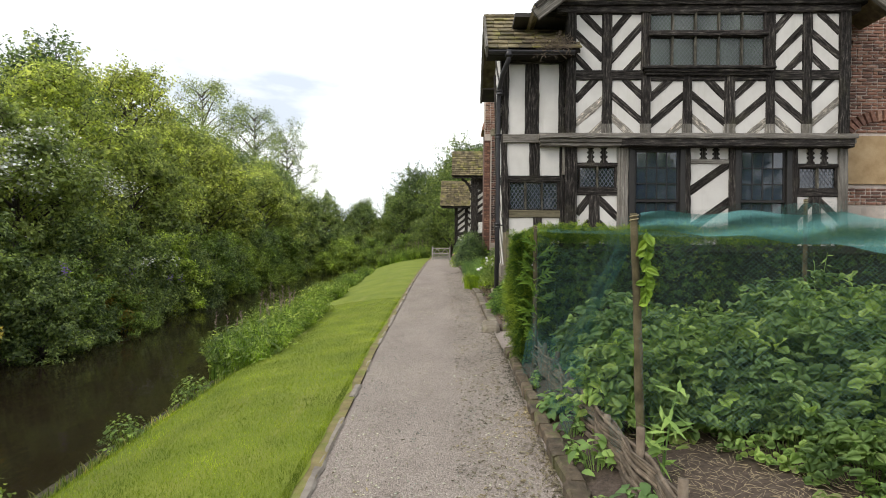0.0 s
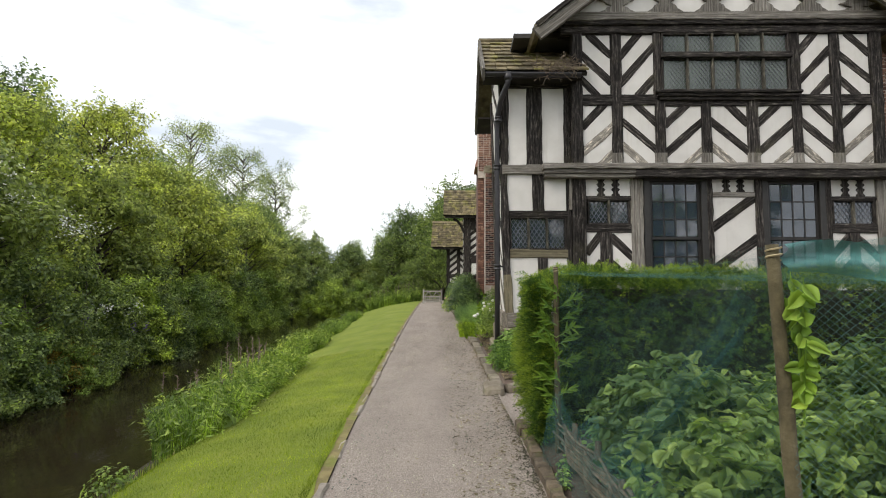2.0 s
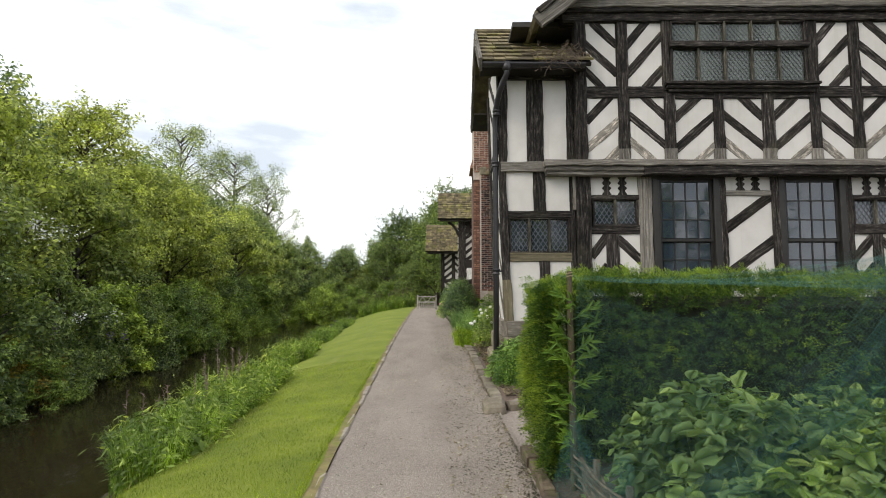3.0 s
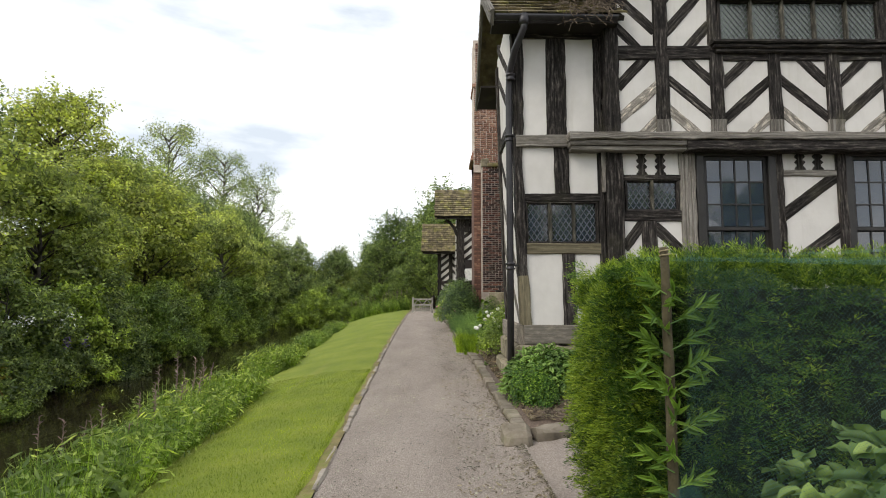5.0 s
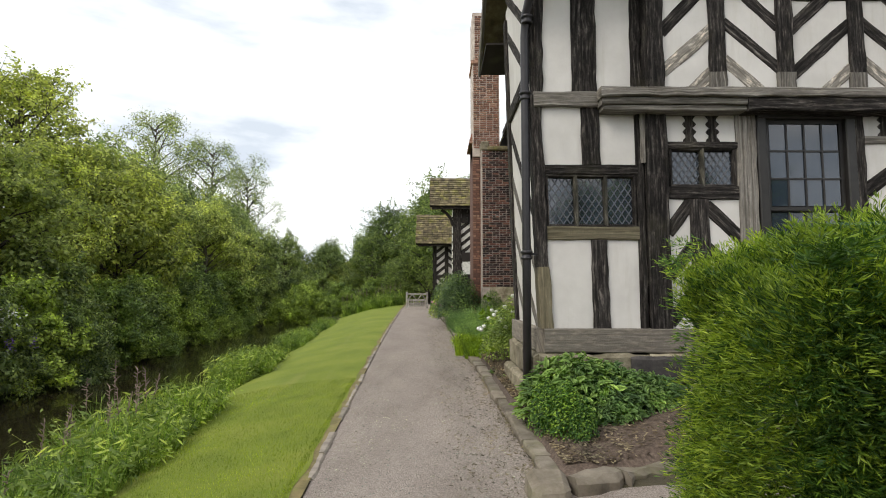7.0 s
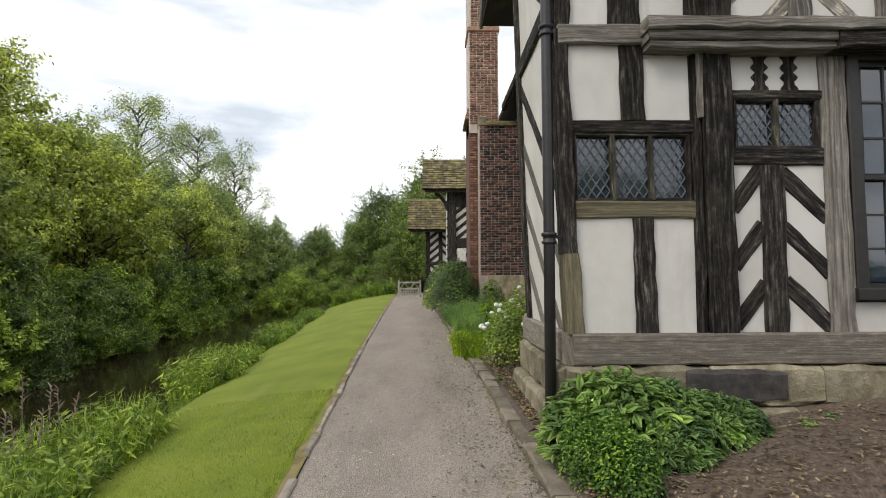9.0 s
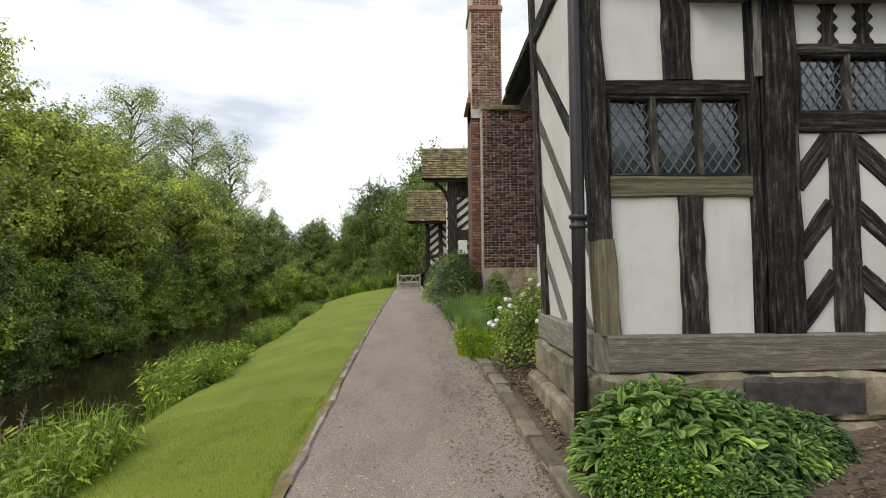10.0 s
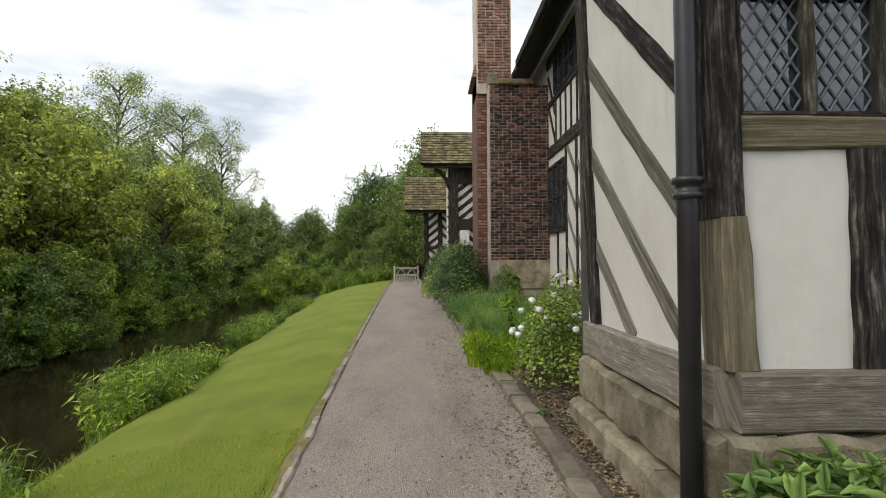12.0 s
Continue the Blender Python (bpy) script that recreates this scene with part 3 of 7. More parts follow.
def sash_window(x0, x1, z0, z1, y=FRONT):
    """A sliding sash of dark painted wood, four panes wide."""
    win = attach(new("sash_window"), house)
    tagged(win, "dark painted sash window with small square panes")
    for a, b, w, p in (((x0 - 0.07, z0), (x0 - 0.07, z1), 0.13, 0.05), ((x1 + 0.07, z0), (x1 + 0.07, z1), 0.13, 0.05),
                       ((x0 - 0.13, z1 + 0.05), (x1 + 0.13, z1 + 0.05), 0.10, 0.06), ((x0 - 0.16, z0 - 0.06), (x1 + 0.16, z0 - 0.06), 0.12, 0.09)):
        part("window_frame", beam_bm((lean(a[0], a[1]), y - p, a[1]), (lean(b[0], b[1]), y - p, b[1]), w, 0.16, OUT, 0.002), M_SASH, win)
    zm = z0 + (z1 - z0) * 0.475
    for name, s0, s1, yy, rows in (("upper_sash", zm, z1, y + 0.02, 3), ("lower_sash", z0, zm + 0.04, y + 0.06, 3)):
        bm = bmesh.new()
        for a0, a1, b0, b1 in ((x0, x0 + 0.05, s0, s1), (x1 - 0.05, x1, s0, s1), (x0 + 0.05, x1 - 0.05, s0, s0 + 0.05), (x0 + 0.05, x1 - 0.05, s1 - 0.05, s1)):
            add_box(bm, lean(a0, (s0 + s1) / 2), lean(a1, (s0 + s1) / 2), yy, yy + 0.045, b0, b1)
        sash = part(name, bm, M_SASH, win)
        gw, gh = (x1 - x0 - 0.1) / 4, (s1 - s0 - 0.1) / rows
        for k in range(1, 4):
            part("glazing_bar", box(lean(x0 + 0.05 + gw * k, (s0 + s1) / 2) - 0.011, lean(x0 + 0.05 + gw * k, (s0 + s1) / 2) + 0.011, yy - 0.002, yy + 0.03, s0 + 0.05, s1 - 0.05), M_SASH, sash)
        for k in range(1, rows):
            part("glazing_bar", box(lean(x0 + 0.05, (s0 + s1) / 2), lean(x1 - 0.05, (s0 + s1) / 2), yy - 0.004, yy + 0.028, s0 + 0.05 + gh * k - 0.011, s0 + 0.05 + gh * k + 0.011), M_SASH, sash)
        for k in range(4):
            for j in range(rows):
                a, b = x0 + 0.05 + gw * k + 0.012, s0 + 0.05 + gh * j + 0.012
                t0, t1 = random.uniform(-0.002, 0.002), random.uniform(-0.002, 0.002)
                bm = box(lean(a, (s0 + s1) / 2), lean(a + gw - 0.024, (s0 + s1) / 2), yy + 0.012, yy + 0.016, b, b + gh - 0.024)
                for v in bm.verts:
                    v.co.y += t0 * (1 if v.co.z > b + gh / 2 else -1) + t1 * (1 if v.co.x > lean(a, 2.5) + gw / 2 else -1)
                pane = part("pane", bm, M_GLASS, sash)
                pane.visible_shadow = False
    return win


def balusters(x0, x1, z0, z1, count, y=FRONT):
    """Shaped flat uprights with pinched outlines over a plaster panel."""
    infill(x0, x1, z0, z1, y)
    for k in range(1, count + 1):
        xm = x0 + (x1 - x0) * k / (count + 1)
        bm = bmesh.new()
        outline = [(0.09, 0), (0.085, 0.08), (0.055, 0.16), (0.05, 0.24), (0.08, 0.32), (0.09, 0.37), (0.07, 0.43), (0.042, 0.5), (0.07, 0.57), (0.09, 0.63), (0.08, 0.68), (0.05, 0.76), (0.055, 0.84), (0.085, 0.92), (0.09, 1)]
        left = [bm.verts.new((lean(xm, z0 + (z1 - z0) * s) - w, y - 0.012, z0 + (z1 - z0) * s)) for w, s in outline]
        right = [bm.verts.new((lean(xm, z0 + (z1 - z0) * s) + w, y - 0.012, z0 + (z1 - z0) * s)) for w, s in outline]
        faces = [bm.faces.new((left[i], right[i], right[i + 1], left[i + 1])) for i in range(len(outline) - 1)]
        ext = bmesh.ops.extrude_face_region(bm, geom=faces)
        bmesh.ops.translate(bm, vec=(0, 0.05, 0), verts=[v for v in ext["geom"] if isinstance(v, bmesh.types.BMVert)])
        bmesh.ops.recalc_face_normals(bm, faces=bm.faces)
        uv = bm.loops.layers.uv.new("UVMap")
        for fc in bm.faces:
            for lp in fc.loops:
                lp[uv].uv = (lp.vert.co.z + k, lp.vert.co.x)
        part("baluster", bm, M_TIMBER, house)


# plinth and sills
def plinth_stones(p0, p1, z0, z1, out, count, deep=0.3, lift=0.0):
    p0, p1, o = Vector(p0), Vector(p1), Vector(out)
    d = p1 - p0
    cuts = sorted([0, 1] + [min(0.97, max(0.03, (k + random.uniform(-0.3, 0.3)) / count)) for k in range(1, count)])
    for a, b in zip(cuts, cuts[1:]):
        q0, q1 = p0 + d * a, p0 + d * (b - 0.008 / d.length)
        bm = beam_bm((q0 + o * random.uniform(0.0, 0.03)) + Vector((0, 0, (z0 + z1) / 2)), (q1 + o * random.uniform(0.0, 0.03)) + Vector((0, 0, (z0 + z1) / 2)), z1 - z0 - 0.008, deep, out, 0.026, 0.15, 0.04)
        part("plinth_stone", bm, M_STONE, house)


plinth_stones((0.92, 12.56, 0), (9.0, 12.56, 0), 0.38, 0.76, OUT, 7)
plinth_stones((0.86, 12.46, 0), (9.0, 12.46, 0), -0.1, 0.37, OUT, 8)
plinth_stones((0.89, 15.0, 0), (0.89, 12.57, 0), 0.38, 0.76, (-1, 0, 0), 2)
plinth_stones((0.79, 15.0, 0), (0.79, 12.47, 0), -0.1, 0.37, (-1, 0, 0), 3)
part("plinth_stone", beam_bm((2.06, 12.515, 0.575), (3.02, 12.515, 0.575), 0.30, 0.2, OUT, 0.02, 0.15, 0.03), M_DARKSLAB, house, "dark slate-grey slab in the plinth")
rail(0.93, 4.7, 0.77, 1.07, FRONT, 0.10, M_SILL)
rail(4.72, 9.0, 0.77, 1.06, FRONT, 0.10, M_SILL)

# left bay, ground floor
post(0.91, 1.06, 1.07, 1.85, proud=0.05, mat=M_OLIVEOAK)
post(0.91, 1.045, 1.85, 4.1, proud=0.05)
infill(1.04, 1.63, 1.07, 2.2), infill(1.82, 2.24, 1.07, 2.2)
infill(1.04, 1.56, 3.18, 3.96), infill(1.78, 2.24, 3.18, 3.96)
post(1.62, 1.83, 1.07, 2.2), post(1.55, 1.79, 3.18, 3.96)
rail(1.04, 2.26, 2.2, 2.37, mat=M_OLIVEOAK), rail(1.04, 2.26, 3.05, 3.18)
lattice_window(1.075, 2.22, 2.38, 3.04, 3)
post(2.25, 2.35, 1.07, 3.95), post(2.36, 2.64, 1.07, 3.85, proud=0.08), post(2.30, 2.44, 3.2, 3.95, proud=0.06, mat=M_GREYOAK)
# second bay
balusters(2.66, 3.57, 3.49, 3.86, 2)
rail(2.64, 3.58, 3.40, 3.49)
lattice_window(2.70, 3.54, 2.91, 3.40, 2)
rail(2.64, 3.58, 2.73, 2.91)
infill(2.64, 3.58, 1.07, 2.73)
post(2.92, 3.17, 1.07, 2.73, proud=0.025)
herringbone(2.66, 2.92, 1.07, 2.73, 1, [1.17, 1.75, 2.33], slope=1.3)
herringbone(3.17, 3.57, 1.07, 2.73, -1, [1.14, 1.68, 2.23], slope=0.98)
post(3.57, 3.83, 1.07, 3.96, mat=M_GREYOAK)
sash_window(3.97, 5.0, 1.5, 3.80)
post(5.12, 5.25, 1.07, 3.96, proud=0.05)
infill(3.83, 5.12, 1.07, 1.36)
# between the sashes
balusters(5.25, 6.12, 3.58, 3.92, 2)
rail(5.25, 6.12, 3.47, 3.58, mat=M_GREYOAK)
infill(5.25, 6.12, 1.07, 3.48)
herringbone(5.25, 6.12, 1.07, 3.48, 1, [1.1, 1.97, 2.85], width=0.2, slope=0.72)
post(6.12, 6.27, 1.07, 3.96, proud=0.05)
sash_window(6.38, 7.41, 1.5, 3.80)
infill(6.25, 7.5, 1.07, 1.36)
post(7.52, 7.66, 1.07, 3.96, proud=0.05)
# last bay
balusters(7.66, 8.57, 3.49, 3.86, 2)
rail(7.64, 8.58, 3.40, 3.49)
lattice_window(7.70, 8.54, 2.91, 3.40, 2)
rail(7.64, 8.58, 2.73, 2.91)
infill(7.64, 8.58, 1.07, 2.73)
post(8.0, 8.2, 1.07, 2.73, proud=0.025)
herringbone(7.66, 8.0, 1.07, 2.73, 1, [1.15, 1.72, 2.28], slope=1.1)
herringbone(8.2, 8.57, 1.07, 2.73, -1, [1.14, 1.68, 2.23], slope=0.98)
post(8.57, 8.78, 1.07, 4.0, proud=0.05, mat=M_GREYOAK)
# bressumer and mouldings between the storeys
timber((0.9, FRONT - 0.02, 4.04), (2.4, FRONT - 0.02, 4.04), 0.2, 0.05, M_GREYOAK, 0.3, name="bressumer")
timber((1.72, UPPER - 0.06, 4.07), (8.82, UPPER - 0.06, 4.07), 0.12, 0.05, M_GREYOAK, 0.3, name="bressumer")
timber((1.74, UPPER - 0.02, 3.965), (8.8, UPPER - 0.02, 3.965), 0.09, 0.04, M_GREYOAK, 0.3, name="moulding")
timber((1.76, UPPER, 3.88), (3.6, UPPER, 3.88), 0.08, 0.03, M_GREYOAK, 0.3, name="moulding")
timber((3.6, UPPER - 0.03, 3.92), (8.75, UPPER - 0.03, 3.92), 0.17, 0.05, M_TIMBER, 0.3, name="moulding")

# left bay, upper floor
post(0.92, 1.03, 4.13, 5.95, FRONT - 0.001, 0.04)
infill(1.03, 1.42, 4.13, 5.78, FRONT - 0.001), infill(1.72, 2.20, 4.13, 5.78, FRONT - 0.001)
post(1.41, 1.74, 4.13, 5.8, FRONT - 0.001, 0.03), post(2.19, 2.33, 4.13, 5.9, FRONT - 0.001, 0.03)
rail(0.9, 2.33, 5.78, 6.0, FRONT - 0.001, 0.05)
# main gable, upper floor
U = UPPER
post(2.33, 2.55, 4.13, 6.95, U, 0.06), post(8.43, 8.66, 4.13, 6.95, U, 0.06)
for x0, x1 in ((3.15, 3.36), (7.63, 7.83), (6.82, 7.02)):
    post(x0, x1, 4.35, 6.9, U, 0.04)
    post(x0 - 0.01, x1 + 0.01, 4.13, 4.35, U, 0.045, M_GREYOAK)
for x0, x1 in ((4.03, 4.25), (4.97, 5.18), (5.90, 6.14)):
    post(x0, x1, 4.35, 5.45, U, 0.04)
    post(x0 - 0.01, x1 + 0.01, 4.13, 4.35, U, 0.045, M_GREYOAK)
post(4.02, 4.17, 5.5, 6.9, U, 0.05)
rail(2.5, 4.1, 5.35, 5.58, U, 0.035), rail(6.95, 8.45, 5.35, 5.58, U, 0.035), rail(4.1, 6.95, 5.33, 5.45, U, 0.03)
ROW_LOW = [
    (2.56, 3.18, 1, ((4.92, 1.05), (4.37, 0.88), (3.76, 0.95)), 2), (3.38, 4.04, -1, ((5.00, 0.98), (4.43, 0.87), (3.90, 0.91)), 1),
    (4.25, 4.97, 1, ((4.96, 0.94), (4.35, 0.89), (3.74, 0.91)), 1), (5.18, 5.90, -1, ((4.99, 1.0), (4.40, 0.86), (3.85, 0.9)), 1),
    (6.14, 6.83, 1, ((4.98, 0.98), (4.38, 0.87), (3.83, 0.84)), 1), (7.02, 7.64, -1, ((5.00, 0.98), (4.45, 0.89), (3.90, 0.94)), 1),
    (7.84, 8.46, 1, ((4.95, 1.0), (4.37, 0.87), (3.80, 0.86)), 2)]
ROW_HIGH = [
    (2.53, 3.13, -1, ((6.43, 1.01), (5.86, 0.98), (5.29, 1.03)), 0), (3.33, 4.02, 1, ((6.39, 1.2), (5.81, 1.13), (5.14, 1.13)), 0),
    (7.0, 7.62, 1, ((6.47, 1.18), (5.86, 1.07), (5.28, 1.02)), 0), (7.82, 8.42, -1, ((6.46, 0.97), (5.90, 0.87), (5.32, 0.97)), 0)]
for rows, z0, z1 in ((ROW_LOW, 4.13, 5.36), (ROW_HIGH, 5.58, 6.85)):
    for x0, x1, way, lines, pale in rows:
        infill(x0, x1, z0, z1, U)
        for k, (z, slope) in enumerate(lines):
            herringbone(x0, x1, z0, z1, way, [z], U, 0.165, slope, pale=1 if k >= 3 - pale else 0)
# the long upper window
lattice_window(4.2, 6.78, 5.66, 6.33, 5, U - 0.05, du=0.085, dv=0.11, glass=M_GLASS_GREENREFLECT)
lattice_window(4.2, 6.78, 6.45, 6.86, 5, U - 0.05, du=0.085, dv=0.11, glass=M_GLASS_GREENREFLECT)
rail(4.15, 6.82, 6.33, 6.45, U, 0.12)
for z, pr, h in ((5.60, 0.17, 0.06), (5.54, 0.13, 0.06), (5.475, 0.09, 0.07)):
    timber((4.05 + 0.15 - pr, U, z), (6.95 - 0.15 + pr, U, z), h, pr, M_TIMBER, 0.3, name="window_sill", rough=0.004)
# tie beam, gable panels and barge boards
timber((2.1, U - 0.02, 6.95), (8.85, U - 0.02, 6.95), 0.16, 0.06, name="tie_beam", depth=0.3)
timber((2.0, U - 0.06, 7.07), (8.95, U - 0.06, 7.07), 0.09, 0.08, name="moulding", depth=0.3)
timber((2.1, U - 0.09, 7.195), (8.9, U - 0.09, 7.195), 0.17, 0.08, M_GREYOAK, 0.3, name="tie_beam")
AX, AZ = 5.5, 9.75
gable = bmesh.new()
gv = [gable.verts.new((x, U - 0.1, z)) for x, z in ((2.35, 7.2), (8.65, 7.2), (AX, AZ - 0.1))]
gable.faces.new(gv)
ext = bmesh.ops.extrude_face_region(gable, geom=list(gable.faces))
bmesh.ops.translate(gable, vec=(0, 0.15, 0), verts=[v for v in ext["geom"] if isinstance(v, bmesh.types.BMVert)])
bmesh.ops.recalc_face_normals(gable, faces=gable.faces)
part("gable_plaster", gable, M_PLASTER, house)
for k in range(7):
    xm = 2.28 + k * 0.98
    top = min(8.35, AZ - abs(xm - AX) * 0.76 - 0.05)
    bm = bmesh.new()
    n = 30
    hgt = top - 7.28
    sides = []
    for s in (-1, 1):
        sides.append([bm.verts.new((xm + s * (0.24 + 0.13 * math.cos(math.pi * 5.2 * j / n) ** 3), U - 0.155, 7.28 + hgt * j / n)) for j in range(n + 1)])
    fs = [bm.faces.new((sides[0][j], sides[1][j], sides[1][j + 1], sides[0][j + 1])) for j in range(n)]
    ext = bmesh.ops.extrude_face_region(bm, geom=fs)
    bmesh.ops.translate(bm, vec=(0, 0.06, 0), verts=[v for v in ext["geom"] if isinstance(v, bmesh.types.BMVert)])
    bmesh.ops.recalc_face_normals(bm, faces=bm.faces)
    uv = bm.loops.layers.uv.new("UVMap")
    for fc in bm.faces:
        for lp in fc.loops:
            lp[uv].uv = (lp.vert.co.z + k * 3, lp.vert.co.x)
    part("shaped_brace", bm, M_GREYOAK, house)
for s in (-1, 1):
    foot = (AX + s * 3.95, 12.0, AZ - 3.95 * 0.78)
    part("barge_board", beam_bm(foot, (AX, 12.0, AZ), 0.30, 0.09, OUT, 0.01), M_GREYOAK, house)
    part("barge_moulding", beam_bm((foot[0], 11.95, foot[2] + 0.17), (AX, 11.95, AZ + 0.17), 0.1, 0.2, OUT, 0.006), M_TIMBER, house)
    # soffit boards and the roof slope behind the barge board
    o = Vector((s * 0.78, 0, 1)).normalized()
    bm = bmesh.new()
    a, b = Vector((foot[0], 0, foot[2] + 0.12)), Vector((AX, 0, AZ + 0.12))
    vs = [bm.verts.new(p + Vector((0, y, 0)) + o * h) for h in (0, 0.09) for p, y in ((a, 12.02), (b, 12.02), (b, 15.5), (a, 15.5))]
    for fc in ((0, 1, 2, 3), (7, 6, 5, 4), (0, 4, 5, 1), (1, 5, 6, 2), (2, 6, 7, 3), (3, 7, 4, 0)):
        bm.faces.new([vs[i] for i in fc])
    bmesh.ops.recalc_face_normals(bm, faces=bm.faces)
    part("roof_slope", bm, M_SLATE, house)

# inside: plain boxes behind the windows; their dark colour stands for the dim rooms
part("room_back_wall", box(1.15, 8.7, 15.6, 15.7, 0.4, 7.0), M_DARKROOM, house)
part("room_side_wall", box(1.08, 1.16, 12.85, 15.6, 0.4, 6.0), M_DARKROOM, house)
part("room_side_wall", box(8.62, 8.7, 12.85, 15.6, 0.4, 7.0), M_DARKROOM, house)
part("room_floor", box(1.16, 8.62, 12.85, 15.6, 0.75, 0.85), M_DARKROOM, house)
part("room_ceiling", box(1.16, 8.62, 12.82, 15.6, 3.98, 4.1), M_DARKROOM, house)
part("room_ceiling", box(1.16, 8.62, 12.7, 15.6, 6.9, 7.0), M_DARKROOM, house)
for x in (1.2, 1.33, 1.62, 2.0, 2.1):
    part("curtain", box(lean(x, 2.7), lean(x, 2.7) + 0.045, 12.79, 12.81, 2.3, 3.1), M_CURTAIN, house)

# side wall of the left bay
SX, SOUT = 0.95, (-1, 0, 0)


def side_x(z):
    """The side wall leans out over the path as it rises."""
    return SX - (z - 2.4) * (0.045 if z < 2.4 else 0.028)


def side(y0, z0, y1, z1, w, proud=0.03, mat=None, name="timber", depth=0.15):
    return timber((side_x(z0), y0, z0), (side_x(z1), y1, z1), w, proud, mat, depth, SOUT, name, 0.006)


side(15.0, 0.92, 12.7, 0.92, 0.3, 0.10, M_SILL, "sill_beam")
for z0, z1 in ((1.05, 2.4), (2.4, 6.4)):
    bm = box(0, 0.1, 12.75, 14.9, z0, z1)
    for v in bm.verts:
        v.co.x += side_x(v.co.z)
    part("plaster_panel", bm, M_PLASTER, house)
side(12.76, 1.07, 12.76, 1.85, 0.14, 0.022, M_OLIVEOAK, "post")
side(12.76, 1.85, 12.76, 2.4, 0.13, 0.02, None, "post")
side(12.76, 2.4, 12.76, 5.9, 0.13, 0.02, None, "post")
side(14.83, 1.07, 14.83, 2.4, 0.2, 0.05, None, "post")
side(14.83, 2.4, 14.83, 6.2, 0.2, 0.05, None, "post")
side(14.8, 4.5, 12.8, 4.5, 0.22, 0.04, None, "rail")
for z in (1.76, 2.58, 3.40, 4.2):
    ya, za, yb = 14.78, z + 0.02, 12.8
    zb = za - (ya - yb) * 0.9
    if zb < 1.05:
        yb, zb = ya - (za - 1.05) / 0.9, 1.05
    side(ya, za, yb, zb, 0.165, 0.012, M_GREYOAK if z < 4 else None, "brace", depth=0.08)
for z in (4.7, 5.4):
    side(13.2, z, 14.75, z + 1.2, 0.17, 0.012, None, "brace", depth=0.08)
# back wall of the bay
part("plaster_panel", box(0.97, 3.0, 14.9, 14.98, 0.4, 6.3), M_PLASTER, house)

# left bay's roof: ridge along the house, slates course by course
RY, RZ, EY, EZ = 14.3, 7.55, 12.25, 5.98
BX0, BX1 = 0.48, 5.0


def slate_roof(parent, x0, x1, y_eave, z_eave, y_ridge, z_ridge, rows, seed, slab=True, wide=0.3):
    rnd = random.Random(seed)
    e, r = Vector((0, y_eave, z_eave)), Vector((0, y_ridge, z_ridge))
    d = r - e
    nrm = Vector((0, -d.z, d.y)).normalized() * (1 if d.y > 0 else -1)
    if slab:
        bm = bmesh.new()
        vs = [bm.verts.new(Vector((x, 0, 0)) + p + nrm * h) for h in (-0.09, -0.015) for x, p in ((x0, e), (x1, e), (x1, r), (x0, r))]
        for fc in ((0, 1, 2, 3), (7, 6, 5, 4), (0, 4, 5, 1), (1, 5, 6, 2), (2, 6, 7, 3), (3, 7, 4, 0)):
            bm.faces.new([vs[i] for i in fc])
        bmesh.ops.recalc_face_normals(bm, faces=bm.faces)
        part("roof_boarding", bm, M_TIMBER, parent)
    roof = attach(new("slate_roof"), parent)
    step, run = d.length / rows, d.normalized()
    for k in range(rows):
        x = x0 + rnd.uniform(-0.05, 0)
        while x < x1:
            w = rnd.uniform(0.7, 1.3) * wide
            w = min(w, x1 - x + 0.03)
            a = e + run * (step * k - 0.03 + rnd.uniform(-0.02, 0.02))
            b = a + run * (step * 1.45)
            t = rnd.uniform(0.018, 0.032)
            lift = rnd.uniform(0.0, 0.012)
            bm = bmesh.new()
            up = lambda p, h: p + nrm * h
            q = [Vector((x + 0.006, 0, 0)), Vector((x + w - 0.006, 0, 0))]
            vs = [bm.verts.new(p) for p in (q[0] + up(a, 0.03 + lift), q[1] + up(a, 0.03 + lift * 0.4), q[1] + up(b, -0.005), q[0] + up(b, -0.005),
                                            q[0] + up(a, 0.03 + t + lift), q[1] + up(a, 0.03 + t + lift * 0.4), q[1] + up(b, 0.01), q[0] + up(b, 0.01))]
            for fc in ((3, 2, 1, 0), (4, 5, 6, 7), (0, 1, 5, 4), (1, 2, 6, 5), (3, 0, 4, 7)):
                bm.faces.new([vs[i] for i in fc])
            bmesh.ops.recalc_face_normals(bm, faces=bm.faces)
            part("slate", bm, M_SLATE, roof)
            x += w
    return roof


slate_roof(house, BX0, 2.6, EY, EZ, RY, RZ, 8, 3)
bm = bmesh.new()
vs = [bm.verts.new(p) for p in ((BX0, 16.3, 5.9), (4.6, 16.3, 5.9), (4.6, RY, RZ - 0.08), (BX0, RY, RZ - 0.08), (BX0, 16.3, 6.05), (4.6, 16.3, 6.05), (4.6, RY, RZ + 0.05), (BX0, RY, RZ + 0.05))]
for fc in ((3, 2, 1, 0), (4, 5, 6, 7), (0, 1, 5, 4), (1, 2, 6, 5), (2, 3, 7, 6), (3, 0, 4, 7)):
    bm.faces.new([vs[i] for i in fc])
part("back_roof_slope", bm, M_SLATE, house)
part("soffit_board", box(BX0 + 0.02, 3.2, 14.95, 16.28, 5.86, 5.9), M_TIMBER, house)
part("ridge_tiles", tube_bm([(BX0, RY, RZ + 0.02), (4.6, RY, RZ + 0.02)], 0.09, 8), M_SLATE, house)
